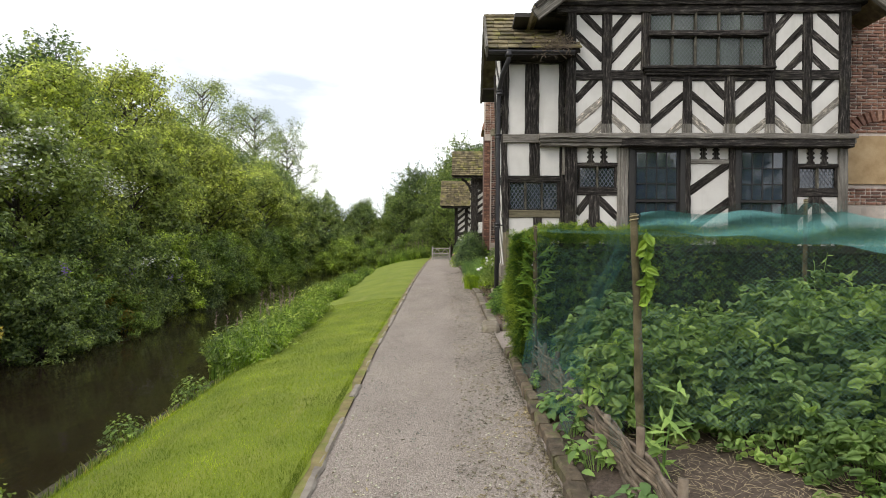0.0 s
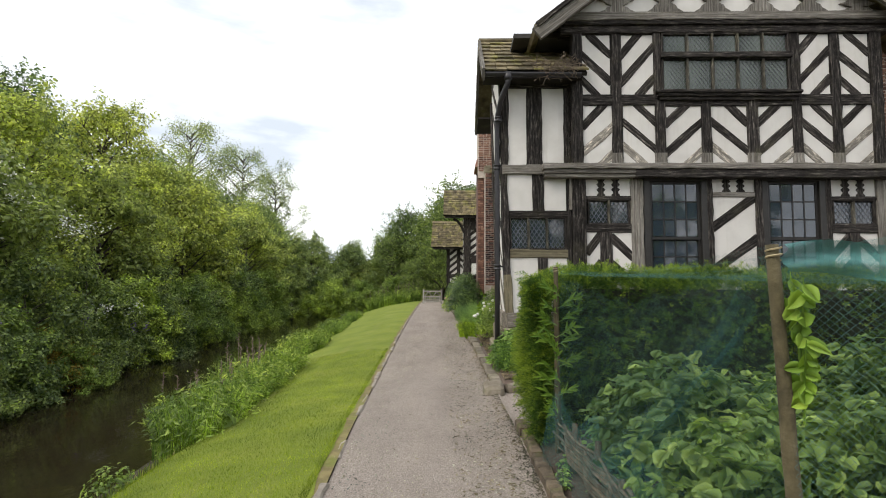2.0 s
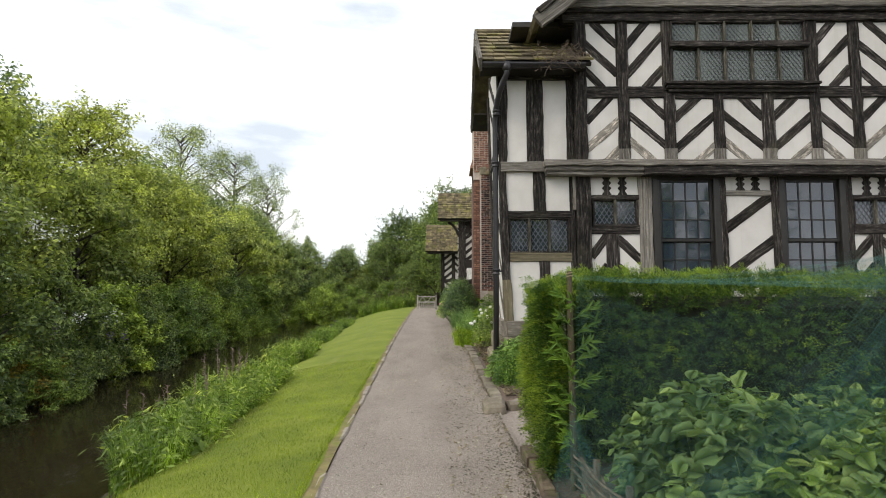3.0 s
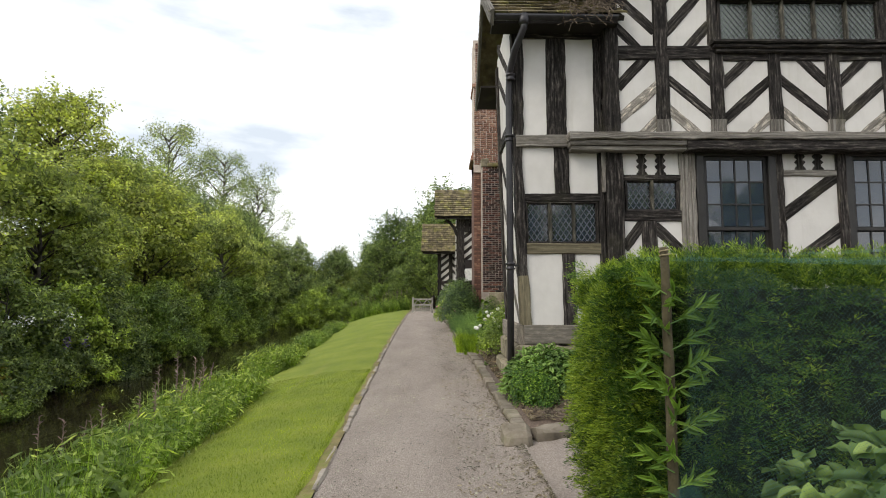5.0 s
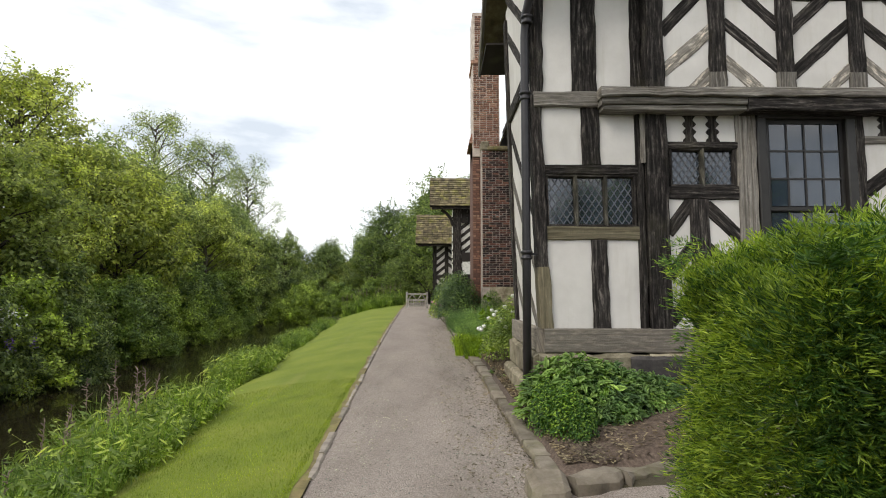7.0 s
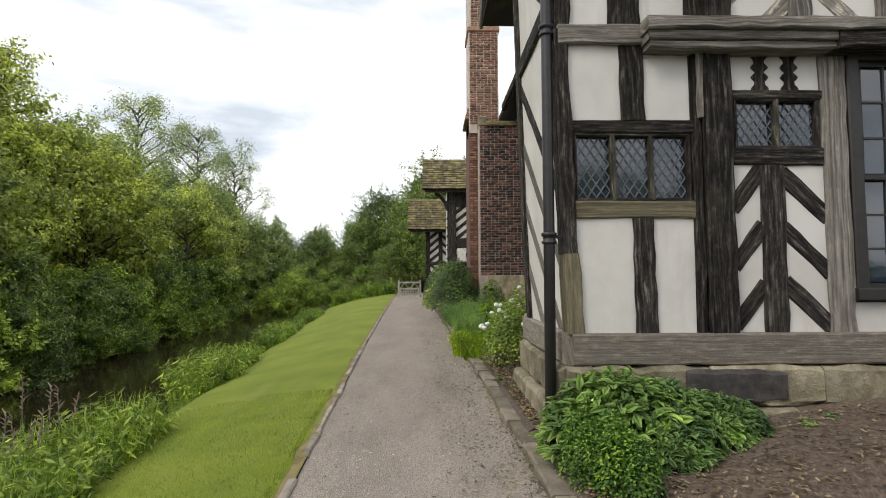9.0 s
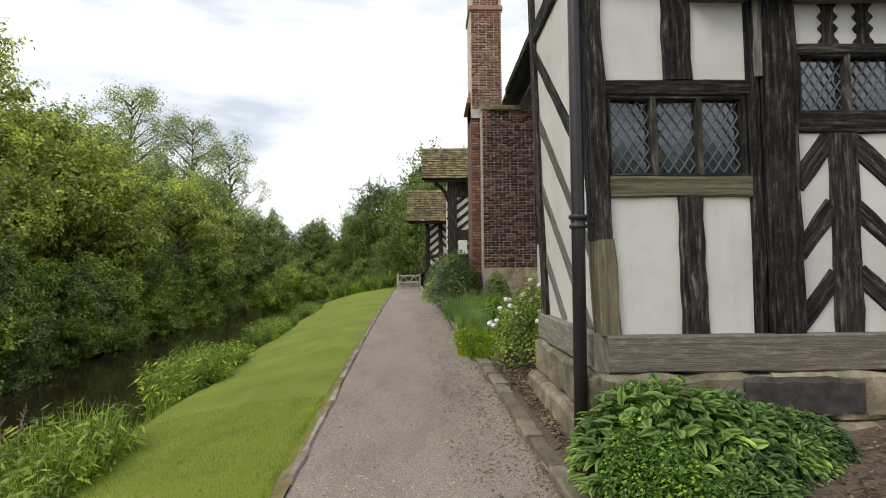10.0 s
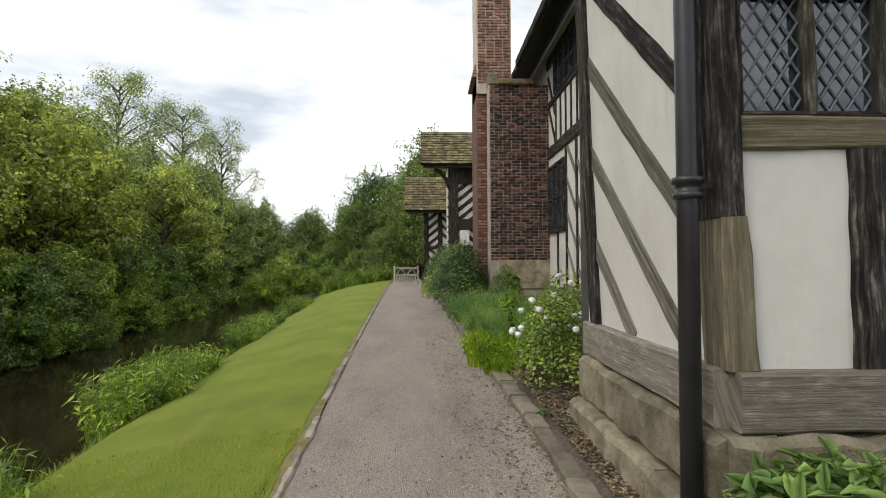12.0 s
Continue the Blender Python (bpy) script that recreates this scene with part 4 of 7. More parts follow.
for y0, z0 in ((EY - 0.05, EZ - 0.07), (16.4, 5.93)):
    part("barge_board", beam_bm((BX0 - 0.02, y0, z0), (BX0 - 0.02, RY, RZ - 0.06), 0.24, 0.06, (-1, 0, 0), 0.006), M_GREYOAK, house)
# gable wall under that roof
bm = bmesh.new()
vs = [bm.verts.new(p) for p in ((SX + 0.02, 12.8, 5.9), (SX + 0.02, 15.9, 5.9), (SX + 0.02, RY, RZ - 0.15))]
bm.faces.new(vs)
ext = bmesh.ops.extrude_face_region(bm, geom=list(bm.faces))
bmesh.ops.translate(bm, vec=(0.1, 0, 0), verts=[v for v in ext["geom"] if isinstance(v, bmesh.types.BMVert)])
bmesh.ops.recalc_face_normals(bm, faces=bm.faces)
part("gable_board", bm, M_TIMBER, house)
part("soffit_board", box(BX0 + 0.02, 2.5, EY + 0.05, 12.66, 5.86, 5.9), M_TIMBER, house)

# gutter and downpipe
gutter = attach(new("gutter"), house)
bm = bmesh.new()
rings = []
for x in np.linspace(BX0 + 0.05, 2.45, 9):
    rings.append([bm.verts.new((x, EY - 0.09 + math.cos(t) * 0.075, EZ - 0.06 - 0.01 * x + math.sin(t) * 0.075)) for t in np.linspace(math.pi, 2 * math.pi, 9)]
                 + [bm.verts.new((x, EY - 0.09 + math.cos(t) * 0.062, EZ - 0.06 - 0.01 * x + math.sin(t) * 0.062)) for t in np.linspace(2 * math.pi, math.pi, 9)])
for r0, r1 in zip(rings, rings[1:]):
    for k in range(18):
        bm.faces.new((r0[k], r0[(k + 1) % 18], r1[(k + 1) % 18], r1[k]))
bmesh.ops.recalc_face_normals(bm, faces=bm.faces)
part("gutter_trough", bm, M_IRON, gutter, "", True)
pipe = attach(new("downpipe"), house)
tagged(pipe, "black cast-iron downpipe with collars")
PX, PY = 0.80, 12.70
pp = [(0.98, EY - 0.09, 5.88), (0.98, EY - 0.09, 5.72), (0.86, EY + 0.15, 5.45), (PX + 0.01, PY - 0.08, 5.2), (PX, PY, 4.9), (PX, PY, 4.0), (PX, PY, 2.1), (PX - 0.01, PY - 0.01, 0.02)]
part("pipe_run", tube_bm(pp, 0.055, 14), M_IRON, pipe, "", True)
for z in (2.02, 4.12, 5.12):
    prof = [(0.06, -0.075), (0.074, -0.07), (0.074, -0.045), (0.062, -0.04), (0.062, 0.0), (0.078, 0.005), (0.078, 0.035), (0.06, 0.04)]
    x = PX if z < 5 else PX + 0.02
    part("collar", tube_bm([(x, PY - (0.08 if z > 5 else 0), z + h) for r, h in prof], [r for r, h in prof], 14), M_IRON, pipe, "", True)
    part("bracket", box(x, x + 0.16, PY - 0.012, PY + 0.012, z - 0.02, z + 0.01), M_IRON, pipe)
part("swan_neck_socket", tube_bm([(0.98, EY - 0.09, 5.92), (0.98, EY - 0.09, 5.80), (0.98, EY - 0.09, 5.76)], [0.085, 0.085, 0.06], 14), M_IRON, pipe, "", True)


# ---------------------------------------------------------------- recessed wall, chimney and far range
far_range = thing("far_range", (3, 20, 0.3), "recessed timber-framed range with deep dark eaves", "house")
WX = 2.9
part("wall", box(WX, WX + 0.25, 15.0, 60, 0.2, 7.6), M_PLASTER, far_range)


def far_timber(p0, p1, w, out, proud=0.03, mat=None, name="timber", parent=None, depth=0.1):
    o = Vector(out)
    return part(name, beam_bm(Vector(p0) + o * proud, Vector(p1) + o * proud, w, depth + proud, out, 0.01), mat or M_TIMBER, parent or far_range)


for z, w in ((0.85, 0.3), (4.65, 0.3), (5.98, 0.14), (7.15, 0.3)):
    far_timber((WX, 15.2, z), (WX, 24.9, z), w, SOUT, 0.05, M_GREYOAK if z < 1 else None, "rail")
for y in (16.4, 18.3, 20.2, 22.1, 23.02, 23.9):
    far_timber((WX, y, 1.0), (WX, y, 4.5 if y < 23.5 else 2.4), 0.12, SOUT, 0.035, name="stud")
for k in range(17):
    far_timber((WX, 16.0 + k * 0.5, 4.8), (WX, 16.0 + k * 0.5, 5.92), 0.10, SOUT, 0.03, name="stud")
for y in (18.3, 20.2, 22.1):
    for k in range(4):
        # grey herringbone braces that meet at each stud
        z = 1.35 + 0.85 * k
        far_timber((WX, y, z + 0.1), (WX, y - 0.86, max(1.05, z - 0.95)), 0.13, SOUT, 0.02, M_GREYOAK, "brace")
        far_timber((WX, y, z - 0.3), (WX, y + 0.86, z + 0.6), 0.13, SOUT, 0.02, M_GREYOAK, "brace")
for z0, z1 in ((4.85, 6.0), (5.6, 6.8)):
    far_timber((WX, 24.1, z0), (WX, 24.85, z1), 0.13, SOUT, 0.025, None, "brace")


def far_window(y0, y1, z0, z1, lights):
    """A dark mullioned window let into the recessed wall."""
    win = attach(new("mullioned_window"), far_range)
    tagged(win, "dark oak mullioned window in the recessed wall")
    part("window_frame", box(WX - 0.03, WX + 0.01, y0, y1, z0, z1, 0.01), M_TIMBER, win)
    w = (y1 - y0) / lights
    for k in range(lights):
        part("pane", box(WX - 0.04, WX - 0.032, y0 + w * k + 0.06, y0 + w * (k + 1) - 0.03, z0 + 0.08, z1 - 0.08), M_GLASS, win)
    for k in range(lights + 1):
        part("mullion", beam_bm((WX - 0.075, y0 + w * k, z0), (WX - 0.075, y0 + w * k, z1), 0.09, 0.07, SOUT, 0.005), M_TIMBER, win)
    for z in (z0, z1, (z0 + z1) / 2):
        part("transom", beam_bm((WX - 0.07, y0, z), (WX - 0.07, y1, z), 0.09, 0.06, SOUT, 0.005), M_TIMBER, win)


far_window(23.15, 24.75, 2.46, 4.2, 3)
far_window(20.9, 24.0, 6.08, 7.0, 6)
# eaves and roof
bm = bmesh.new()
vs = [bm.verts.new(p) for p in ((2.05, 14.9, 7.2), (2.05, 31.0, 7.2), (3.05, 31.0, 7.75), (3.05, 14.9, 7.75), (2.05, 14.9, 7.32), (2.05, 31.0, 7.32), (7, 31.0, 11.0), (7, 14.9, 11.0))]
for fc in ((0, 1, 2, 3), (0, 4, 5, 1), (4, 7, 6, 5), (1, 5, 6, 2), (0, 3, 7, 4)):
    bm.faces.new([vs[i] for i in fc])
bmesh.ops.recalc_face_normals(bm, faces=bm.faces)
part("roof", bm, M_SLATE, far_range)
bm = bmesh.new()
vs = [bm.verts.new(p) for p in ((2.06, 14.9, 7.185), (2.06, 31.0, 7.185), (2.9, 31.0, 7.647), (2.9, 14.9, 7.647), (2.06, 14.9, 7.16), (2.06, 31.0, 7.16), (2.9, 31.0, 7.622), (2.9, 14.9, 7.622))]
for fc in ((0, 1, 2, 3), (7, 6, 5, 4), (0, 4, 5, 1), (1, 5, 6, 2), (2, 6, 7, 3), (3, 7, 4, 0)):
    bm.faces.new([vs[i] for i in fc])
bmesh.ops.recalc_face_normals(bm, faces=bm.faces)
part("soffit_board", bm, M_SASH, far_range)
far_timber((2.02, 15.0, 7.24), (2.02, 24.95, 7.24), 0.2, SOUT, 0.03, None, "fascia_board")


def brick_face(parent, x0, x1, y, z0, z1, mat, course=0.082, length=0.245, seed=1, out=(0, -1, 0), skip=None):
    """Courses of single bricks on a mortar core: a wall that faces the viewer."""
    rnd = random.Random(seed)
    shapes = {}
    row, z = 0, z0
    while z < z1 - 0.03:
        x = x0 - (row % 2) * length * 0.5
        while x < x1:
            w = length if rnd.random() > 0.28 else length * 0.5
            a, b = max(x, x0), min(x + w, x1)
            if b - a > 0.05 and not (skip and skip((a + b) / 2, z)):
                key = round((b - a) * 50)
                if key not in shapes:
                    hw = key / 100 - 0.013
                    bm = box(-hw, hw, -0.006, 0.05, 0.013, course - 0.013, 0.005, 0.004)
                    me = bpy.data.meshes.new("brick")
                    bm.to_mesh(me)
                    bm.free()
                    me.materials.append(mat)
                    shapes[key] = me
                ob = new("brick", shapes[key])
                ob.location = ((a + b) / 2, y + rnd.uniform(-0.011, 0.005), z + rnd.uniform(-0.005, 0.005))
                ob.rotation_euler = (0, rnd.uniform(-0.03, 0.03), 0)
                attach(ob, parent)
            x += w
        z += course
        row += 1


chimney = thing("chimney", (1.9, 25.6, 0.3), "tall stepped red brick chimney with sooted lower stage", "chimney")
part("core", box(1.22, 3.0, 24.92, 27.6, 0.2, 6.62), M_MORTAR, chimney)
part("stack_core", box(0.93, 1.93, 25.32, 26.6, 6.5, 12.0), M_MORTAR, chimney)
part("left_buttress", box(0.93, 1.24, 25.4, 27.0, 0.2, 7.1, 0.02), M_BRICK, chimney)
for k in range(4):
    part("weathered_step", box(0.80 + 0.03 * k, 1.24, 25.36 + 0.02 * k, 27.0, 7.0 + 0.1 * k, 7.09 + 0.1 * k, 0.012, 0.008), M_BRICK, chimney)
part("stone_quoin", box(1.5, 2.95, 24.88, 24.94, 0.9, 1.7, 0.015), M_STONE, chimney)
part("mossy_ledge", box(1.45, 2.5, 24.8, 25.35, 6.6, 6.78, 0.03, 0.02), M_SLATE, chimney)
part("stone_cap", box(1.2, 1.5, 24.85, 25.35, 6.6, 6.95, 0.03, 0.02), M_STONE, chimney)
part("string_course", box(0.88, 1.98, 25.26, 26.7, 10.0, 10.16, 0.02), M_BRICK, chimney)


# ---------------------------------------------------------------- far porches, gate
def porch(x0, x1, y, z0, eave, ridge, name, seed, over, notice=False, mid=0.5):
    p = thing(name, ((x0 + x1) / 2, y + 1, z0), "far black and white porch under a mossy slate roof", "porch")
    part("plaster_wall", box(x0, x1, y, y + 2.6, z0, eave), M_PLASTER, p)
    xm = x0 + (x1 - x0) * mid
    for x in (x0 + 0.1, xm, x1):
        far_timber((x, y, z0), (x, y, eave), 0.22, OUT, 0.05, None, "post", p)
    zm = z0 + (eave - z0) * 0.5
    for z in (z0 + 0.15, zm, eave - 0.12):
        far_timber((x0, y, z), (x1, y, z), 0.2, OUT, 0.04, None, "rail", p)
    for a, b, way in ((x0, xm, 1), (xm, x1, -1)):
        for c, d in ((z0 + 0.2, zm), (zm, eave)):
            w = way if d == eave else -way
            for k in range(-2, 6):
                st = (a if w > 0 else b, c + 0.42 * k)
                v = Vector((w, 0.8)).normalized()
                got = clip_line(a, b, c, d, st, v, 0.03)
                if got:
                    far_timber((st[0] + v.x * got[0], y, st[1] + v.y * got[0]), (st[0] + v.x * got[1], y, st[1] + v.y * got[1]), 0.16, OUT, 0.02, None, "brace", p)
    slate_roof(p, x0 - over, x1 + 0.5, y - 0.55, eave - 0.1, y + 1.3, ridge, 13, seed, True, 0.24)
    part("roof_back", box(x0 - over, x1 + 0.5, y + 1.25, y + 1.35, eave, ridge), M_SLATE, p)
    for x in (x0 - over + 0.1,):
        far_timber((x, y - 0.45, eave - 0.15), (x1 + 0.5, y - 0.45, eave - 0.15), 0.2, OUT, 0.02, None, "eaves_plate", p)
    if notice:
        # boarded head, heavy corner post, and the dark lower front with its notice
        part("corner_post", beam_bm((x0 + 0.2, y - 0.1, z0), (x0 + 0.2, y - 0.1, eave), 0.42, 0.3, OUT, 0.01), M_TIMBER, p)
        for k in range(9):
            part("head_board", box(x0 + 0.42 + 0.3 * k, x0 + 0.70 + 0.3 * k, y - 0.1, y - 0.06, 5.0, eave, 0.005), M_TIMBER, p)
        part("lower_boarding", box(x0 + 0.42, x1, y - 0.1, y - 0.06, z0, 2.35, 0.005), M_TIMBER, p)
        part("middle_rail", box(x0 + 0.42, x1, y - 0.13, y - 0.06, 3.05, 3.5, 0.01), M_TIMBER, p)
        part("notice_board", box(x0 + 0.46, x0 + 0.86, y - 0.12, y - 0.08, 2.4, 3.03), M_WHITEBAR, p)
        part("bracket", tube_bm([(x0 - 0.02, y - 0.1, 4.9), (x0 - 0.12, y - 0.1, 5.2), (x0 - 0.35, y - 0.1, 5.5), (x0 - 0.6, y - 0.1, 5.65)], 0.08, 6), M_TIMBER, p)
    return p


porch(0.43, 3.6, 33.0, 0.4, 5.9, 7.55, "porch", 11, 1.18, True, 0.45)
porch(-0.62, 2.2, 37.5, 0.45, 4.4, 6.2, "porch", 12, 1.0, False, 0.28)

gate = thing("garden_gate", (-1.6, 38.2, 0.53), "low bleached wooden gate with crossed braces across the path", "gate")
for x in (-2.2, -0.98):
    part("gate_post", box(x - 0.05, x + 0.05, 38.15, 38.25, 0.45, 1.5, 0.01), M_GATE, gate)
for z in (0.68, 1.02, 1.38):
    part("gate_rail", box(-2.15, -1.03, 38.17, 38.22, z - 0.04, z + 0.04, 0.008), M_GATE, gate)
for k in range(2):
    a = -2.15 + k * 0.56
    for s in (0, 1):
        part("gate_brace", beam_bm((a + 0.04 + s * 0.48, 38.17, 1.04), (a + 0.28, 38.17, 1.36), 0.05, 0.03, OUT, 0.002), M_GATE, gate)
for k in range(8):
    x = -2.08 + k * 0.14
    part("gate_pale", box(x - 0.025, x + 0.025, 38.16, 38.18, 0.58, 1.02), M_GATE, gate)

# brick range at the far side of the gable
brick_range = thing("brick_range", (10.5, 13.5, 0.3), "red brick range with an arched opening beside the gable", "building")
part("wall_core", box(8.85, 14, 13.32, 13.6, 0.1, 9.5), M_MORTAR, brick_range)


# ---------------------------------------------------------------- leaves and plants
rng = np.random.default_rng(7)


def unit(v):
    return v / np.maximum(np.linalg.norm(v, axis=1, keepdims=True), 1e-6)


def leaves(points, normals, length, width, droop=0.0, fold=0.25):
    """Diamond leaves folded along the midrib: returns verts and triangles."""
    n = len(points)
    rnd = unit(rng.normal(size=(n, 3)))
    along = unit(np.cross(normals, rnd))
    along[:, 2] -= droop
    along = unit(along)
    side = unit(np.cross(along, normals))
    up = np.cross(side, along)
    ln = (length * rng.uniform(0.6, 1.25, n))[:, None]
    wd = (width * rng.uniform(0.7, 1.2, n))[:, None]
    base = points
    tip = points + along * ln
    mid = points + along * ln * 0.45 + up * wd * fold * -0.5
    v = np.stack([base, mid + side * wd * 0.5 + up * wd * fold, tip, mid - side * wd * 0.5 + up * wd * fold], axis=1).reshape(-1, 3)
    i = np.arange(n)[:, None] * 4
    return v, np.concatenate([i + [0, 1, 2], i + [0, 2, 3]], axis=1).reshape(-1, 3)


def round_leaves(points, normals, length, width, droop=0.1, fold=0.2):
    """Broad leaves with a rounded outline and a sunk midrib: eight corners and six triangles each."""
    n = len(points)
    along = unit(np.cross(normals, unit(rng.normal(size=(n, 3)))))
    along[:, 2] -= droop
    along = unit(along)
    side = unit(np.cross(along, normals))
    up = np.cross(side, along)
    ln = (length * rng.uniform(0.6, 1.2, n))[:, None]
    wd = (width * rng.uniform(0.8, 1.15, n))[:, None]
    rows = [points]
    for u, w, h in ((0.22, 0.40, 0.06), (0.55, 0.5, 0.10), (0.85, 0.27, 0.03)):
        c = points + along * ln * u + up * ln * h
        for s in (1, -1):
            rows.append(c + side * s * wd * w + up * wd * fold * w)
    rows.append(points + along * ln - up * ln * 0.06)
    v = np.stack(rows, 1).reshape(-1, 3)
    m = np.arange(n)[:, None] * 8
    tri = [[0, 1, 2], [1, 3, 2], [2, 3, 4], [3, 5, 4], [4, 5, 6], [5, 7, 6]]
    return v, np.concatenate([m + t for t in tri], 1).reshape(-1, 3)


def blade_leaves(points, along, normals, length, width, droop=0.25, wavy=0.12, cup=0.25):
    """Smooth leaves on a given heading: sunk midrib, wavy margin, bent tip; 14 corners and 16 triangles each."""
    n = len(points)
    along = unit(along)
    side = unit(np.cross(along, normals))
    up = np.cross(side, along)
    ln = (length * rng.uniform(0.6, 1.2, n))[:, None]
    wd = (width * rng.uniform(0.8, 1.15, n))[:, None]
    us, ws = (0, 0.15, 0.4, 0.65, 0.87, 1.0), (0, 0.36, 0.5, 0.42, 0.24, 0)
    mid = [points + along * ln * u - up * ln * droop * u * u for u in us]
    rows = list(mid)
    for s in (1, -1):
        for k in (1, 2, 3, 4):
            ripple = rng.uniform(-wavy, wavy, (n, 1)) * wd
            rows.append(mid[k] + side * s * wd * ws[k] * rng.uniform(0.88, 1.12, (n, 1)) + up * (wd * cup * ws[k] + ripple * 0.5))
    v = np.stack(rows, 1).reshape(-1, 3)
    tri = []
    for e in (6, 10):
        tri += [[0, e, 1], [4, e + 3, 5]]
        for k in range(3):
            tri += [[k + 1, e + k, e + k + 1], [k + 1, e + k + 1, k + 2]]
    m = np.arange(n)[:, None] * 14
    return v, np.concatenate([m + t for t in tri], 1).reshape(-1, 3)


def blob_points(centre, radii, count, shell=0.55):
    d = unit(rng.normal(size=(count, 3)))
    r = rng.uniform(shell, 1.0, (count, 1)) ** 0.7
    bumps = 1 + 0.18 * np.sin(d[:, :1] * 7 + centre[0]) * np.cos(d[:, 2:] * 6 + centre[1])
    return np.array(centre) + d * r * bumps * np.array(radii), d


def tree(name, height, spread_r, mat, count, leaf, trunk_r, label, base_frac=0.2, blobs=26, sparse=False, seed=1, category="tree"):
    """A tree: tapered trunk with limbs, and a crown of leaves gathered round the limbs' ends."""
    rnd = random.Random(seed)
    t = thing(name, (0, 0, 0), label, category)
    bm = tube_bm([(0, 0, -0.4), (0.05, 0.02, height * 0.2), (-0.1, 0.1, height * 0.5), (0.05, 0, height * 0.86)], [trunk_r * 1.3, trunk_r, trunk_r * 0.6, trunk_r * 0.12], 8)
    centres = []
    for k in range(blobs):
        u = (k + 0.5) / blobs
        a = k * 2.4 + rnd.uniform(-0.5, 0.5)
        z = height * (base_frac + (0.93 - base_frac) * u)
        env = math.sin(math.pi * (0.15 + 0.68 * u)) ** 0.6 if sparse else math.sin(math.pi * min(1, 0.22 + 0.74 * u)) ** 0.75
        r = spread_r * env * rnd.uniform(0.45, 0.95) * (rnd.uniform(0.45, 1.2) if sparse else 1.0)
        c = (r * math.cos(a), r * math.sin(a), z + rnd.uniform(-0.3, 0.3))
        rad = spread_r * rnd.choice((0.12, 0.17, 0.22, 0.30)) * rnd.uniform(0.85, 1.15)
        centres.append((c, rad))
        z0 = max(height * 0.12, z - r * rnd.uniform(0.5, 0.9))
        tube_bm([(0, 0, z0), (c[0] * 0.5, c[1] * 0.5, z0 + (c[2] - z0) * 0.6), c], [trunk_r * 0.4, trunk_r * 0.22, trunk_r * 0.06], 5, bm)
        if sparse:
            for j in range(5):
                e = (c[0] + rnd.uniform(-1, 1) * rad, c[1] + rnd.uniform(-1, 1) * rad, c[2] + rnd.uniform(-0.2, 1) * rad)
                tube_bm([c, e], [trunk_r * 0.07, trunk_r * 0.02], 4, bm)
    pts, nor = [], []
    for c, r in centres if not sparse else []:
        for j in range(7):
            w = Vector((c[0] * 0.5 / spread_r + rnd.uniform(-1, 1), c[1] * 0.5 / spread_r + rnd.uniform(-1, 1), rnd.uniform(-0.15, 1.1))).normalized()
            e = Vector(c) + w * (r * rnd.uniform(1.2, 1.9))
            tube_bm([c, e], [trunk_r * 0.07, trunk_r * 0.015], 4, bm)
            q = np.array([Vector(c).lerp(e, 0.45 + 0.58 * i / 21) for i in range(22)]) + rng.normal(size=(22, 3)) * leaf * 0.45
            pts.append(q)
            nor.append(unit(rng.normal(size=(22, 3)) * 0.8 + np.array(w)))
    part("trunk", bm, M_BARK, t, "", True)
    total = sum(r * r for c, r in centres)
    for c, r in centres:
        p, d = blob_points(c, (r * 1.2, r * 1.2, r * (1.1 if sparse else 0.75)), int(count * r * r / total), 0.25 if sparse else 0.5)
        pts.append(p)
        nor.append(d)
    p, d = np.concatenate(pts), np.concatenate(nor)
    keep = p[:, 2] > 0.05
    p, d = p[keep], d[keep]
    nrm = unit(d * 0.9 + rng.normal(size=p.shape) * 0.36 + np.array([0, 0, 0.5]))
    v, f = leaves(p, nrm, leaf, leaf * 0.6, 0.25)
    attach(new("crown", mesh_np("crown", v, f, mat)), t)
    return t


def place(src, spots, first=True):
    """Moves src to the first spot and copies it to the rest. Spots: x, y, turn, scale."""
    for k, (x, y, turn, s) in enumerate(spots):
        m = Matrix.Translation((x, y, land_z(x, y) - 0.05)) @ Matrix.Rotation(turn, 4, "Z") @ Matrix.Diagonal((s, s, s, 1))
        if k == 0 and first:
            src.matrix_world = m
        else:
            made = copy_thing(src, Matrix.Identity(4))
            made.matrix_basis = m


rt = random.Random(21)


def spots(rows):
    return [(x + rt.uniform(-0.5, 0.5), y + rt.uniform(-0.6, 0.6), rt.uniform(0, 6.28), s * rt.uniform(0.88, 1.12)) for x, y, s in rows]


haw = tree("hawthorn_tree", 7.2, 2.9, M_LEAF_A, 10500, 0.175, 0.16, "leafy dark green hawthorn tree on the river bank", 0.12, 56, seed=3)
wil = tree("willow_tree", 6.0, 2.8, M_LEAF_B, 10500, 0.185, 0.14, "yellow-green willow on the far river bank", 0.06, 54, seed=4)
ald = tree("alder_tree", 9.0, 3.2, M_LEAF_C, 11000, 0.19, 0.2, "tall dark green alder behind the river bank", 0.12, 60, seed=5)
bush = tree("bank_bush", 3.0, 1.7, M_LEAF_BUSH, 6500, 0.14, 0.05, "bright green bush overhanging the river", 0.02, 34, seed=6, category="bush")
dbush = tree("bank_bush", 3.4, 1.9, M_LEAF_DARK, 6500, 0.14, 0.06, "dark green bramble bush at the water's edge", 0.02, 36, seed=8, category="bush")
M_LEAF_FAR = leaf_material("shaded_wood_leaves", (0.078, 0.109, 0.042), (0.17, 0.223, 0.075), (0.33, 0.395, 0.135), 0.55, 0.35)
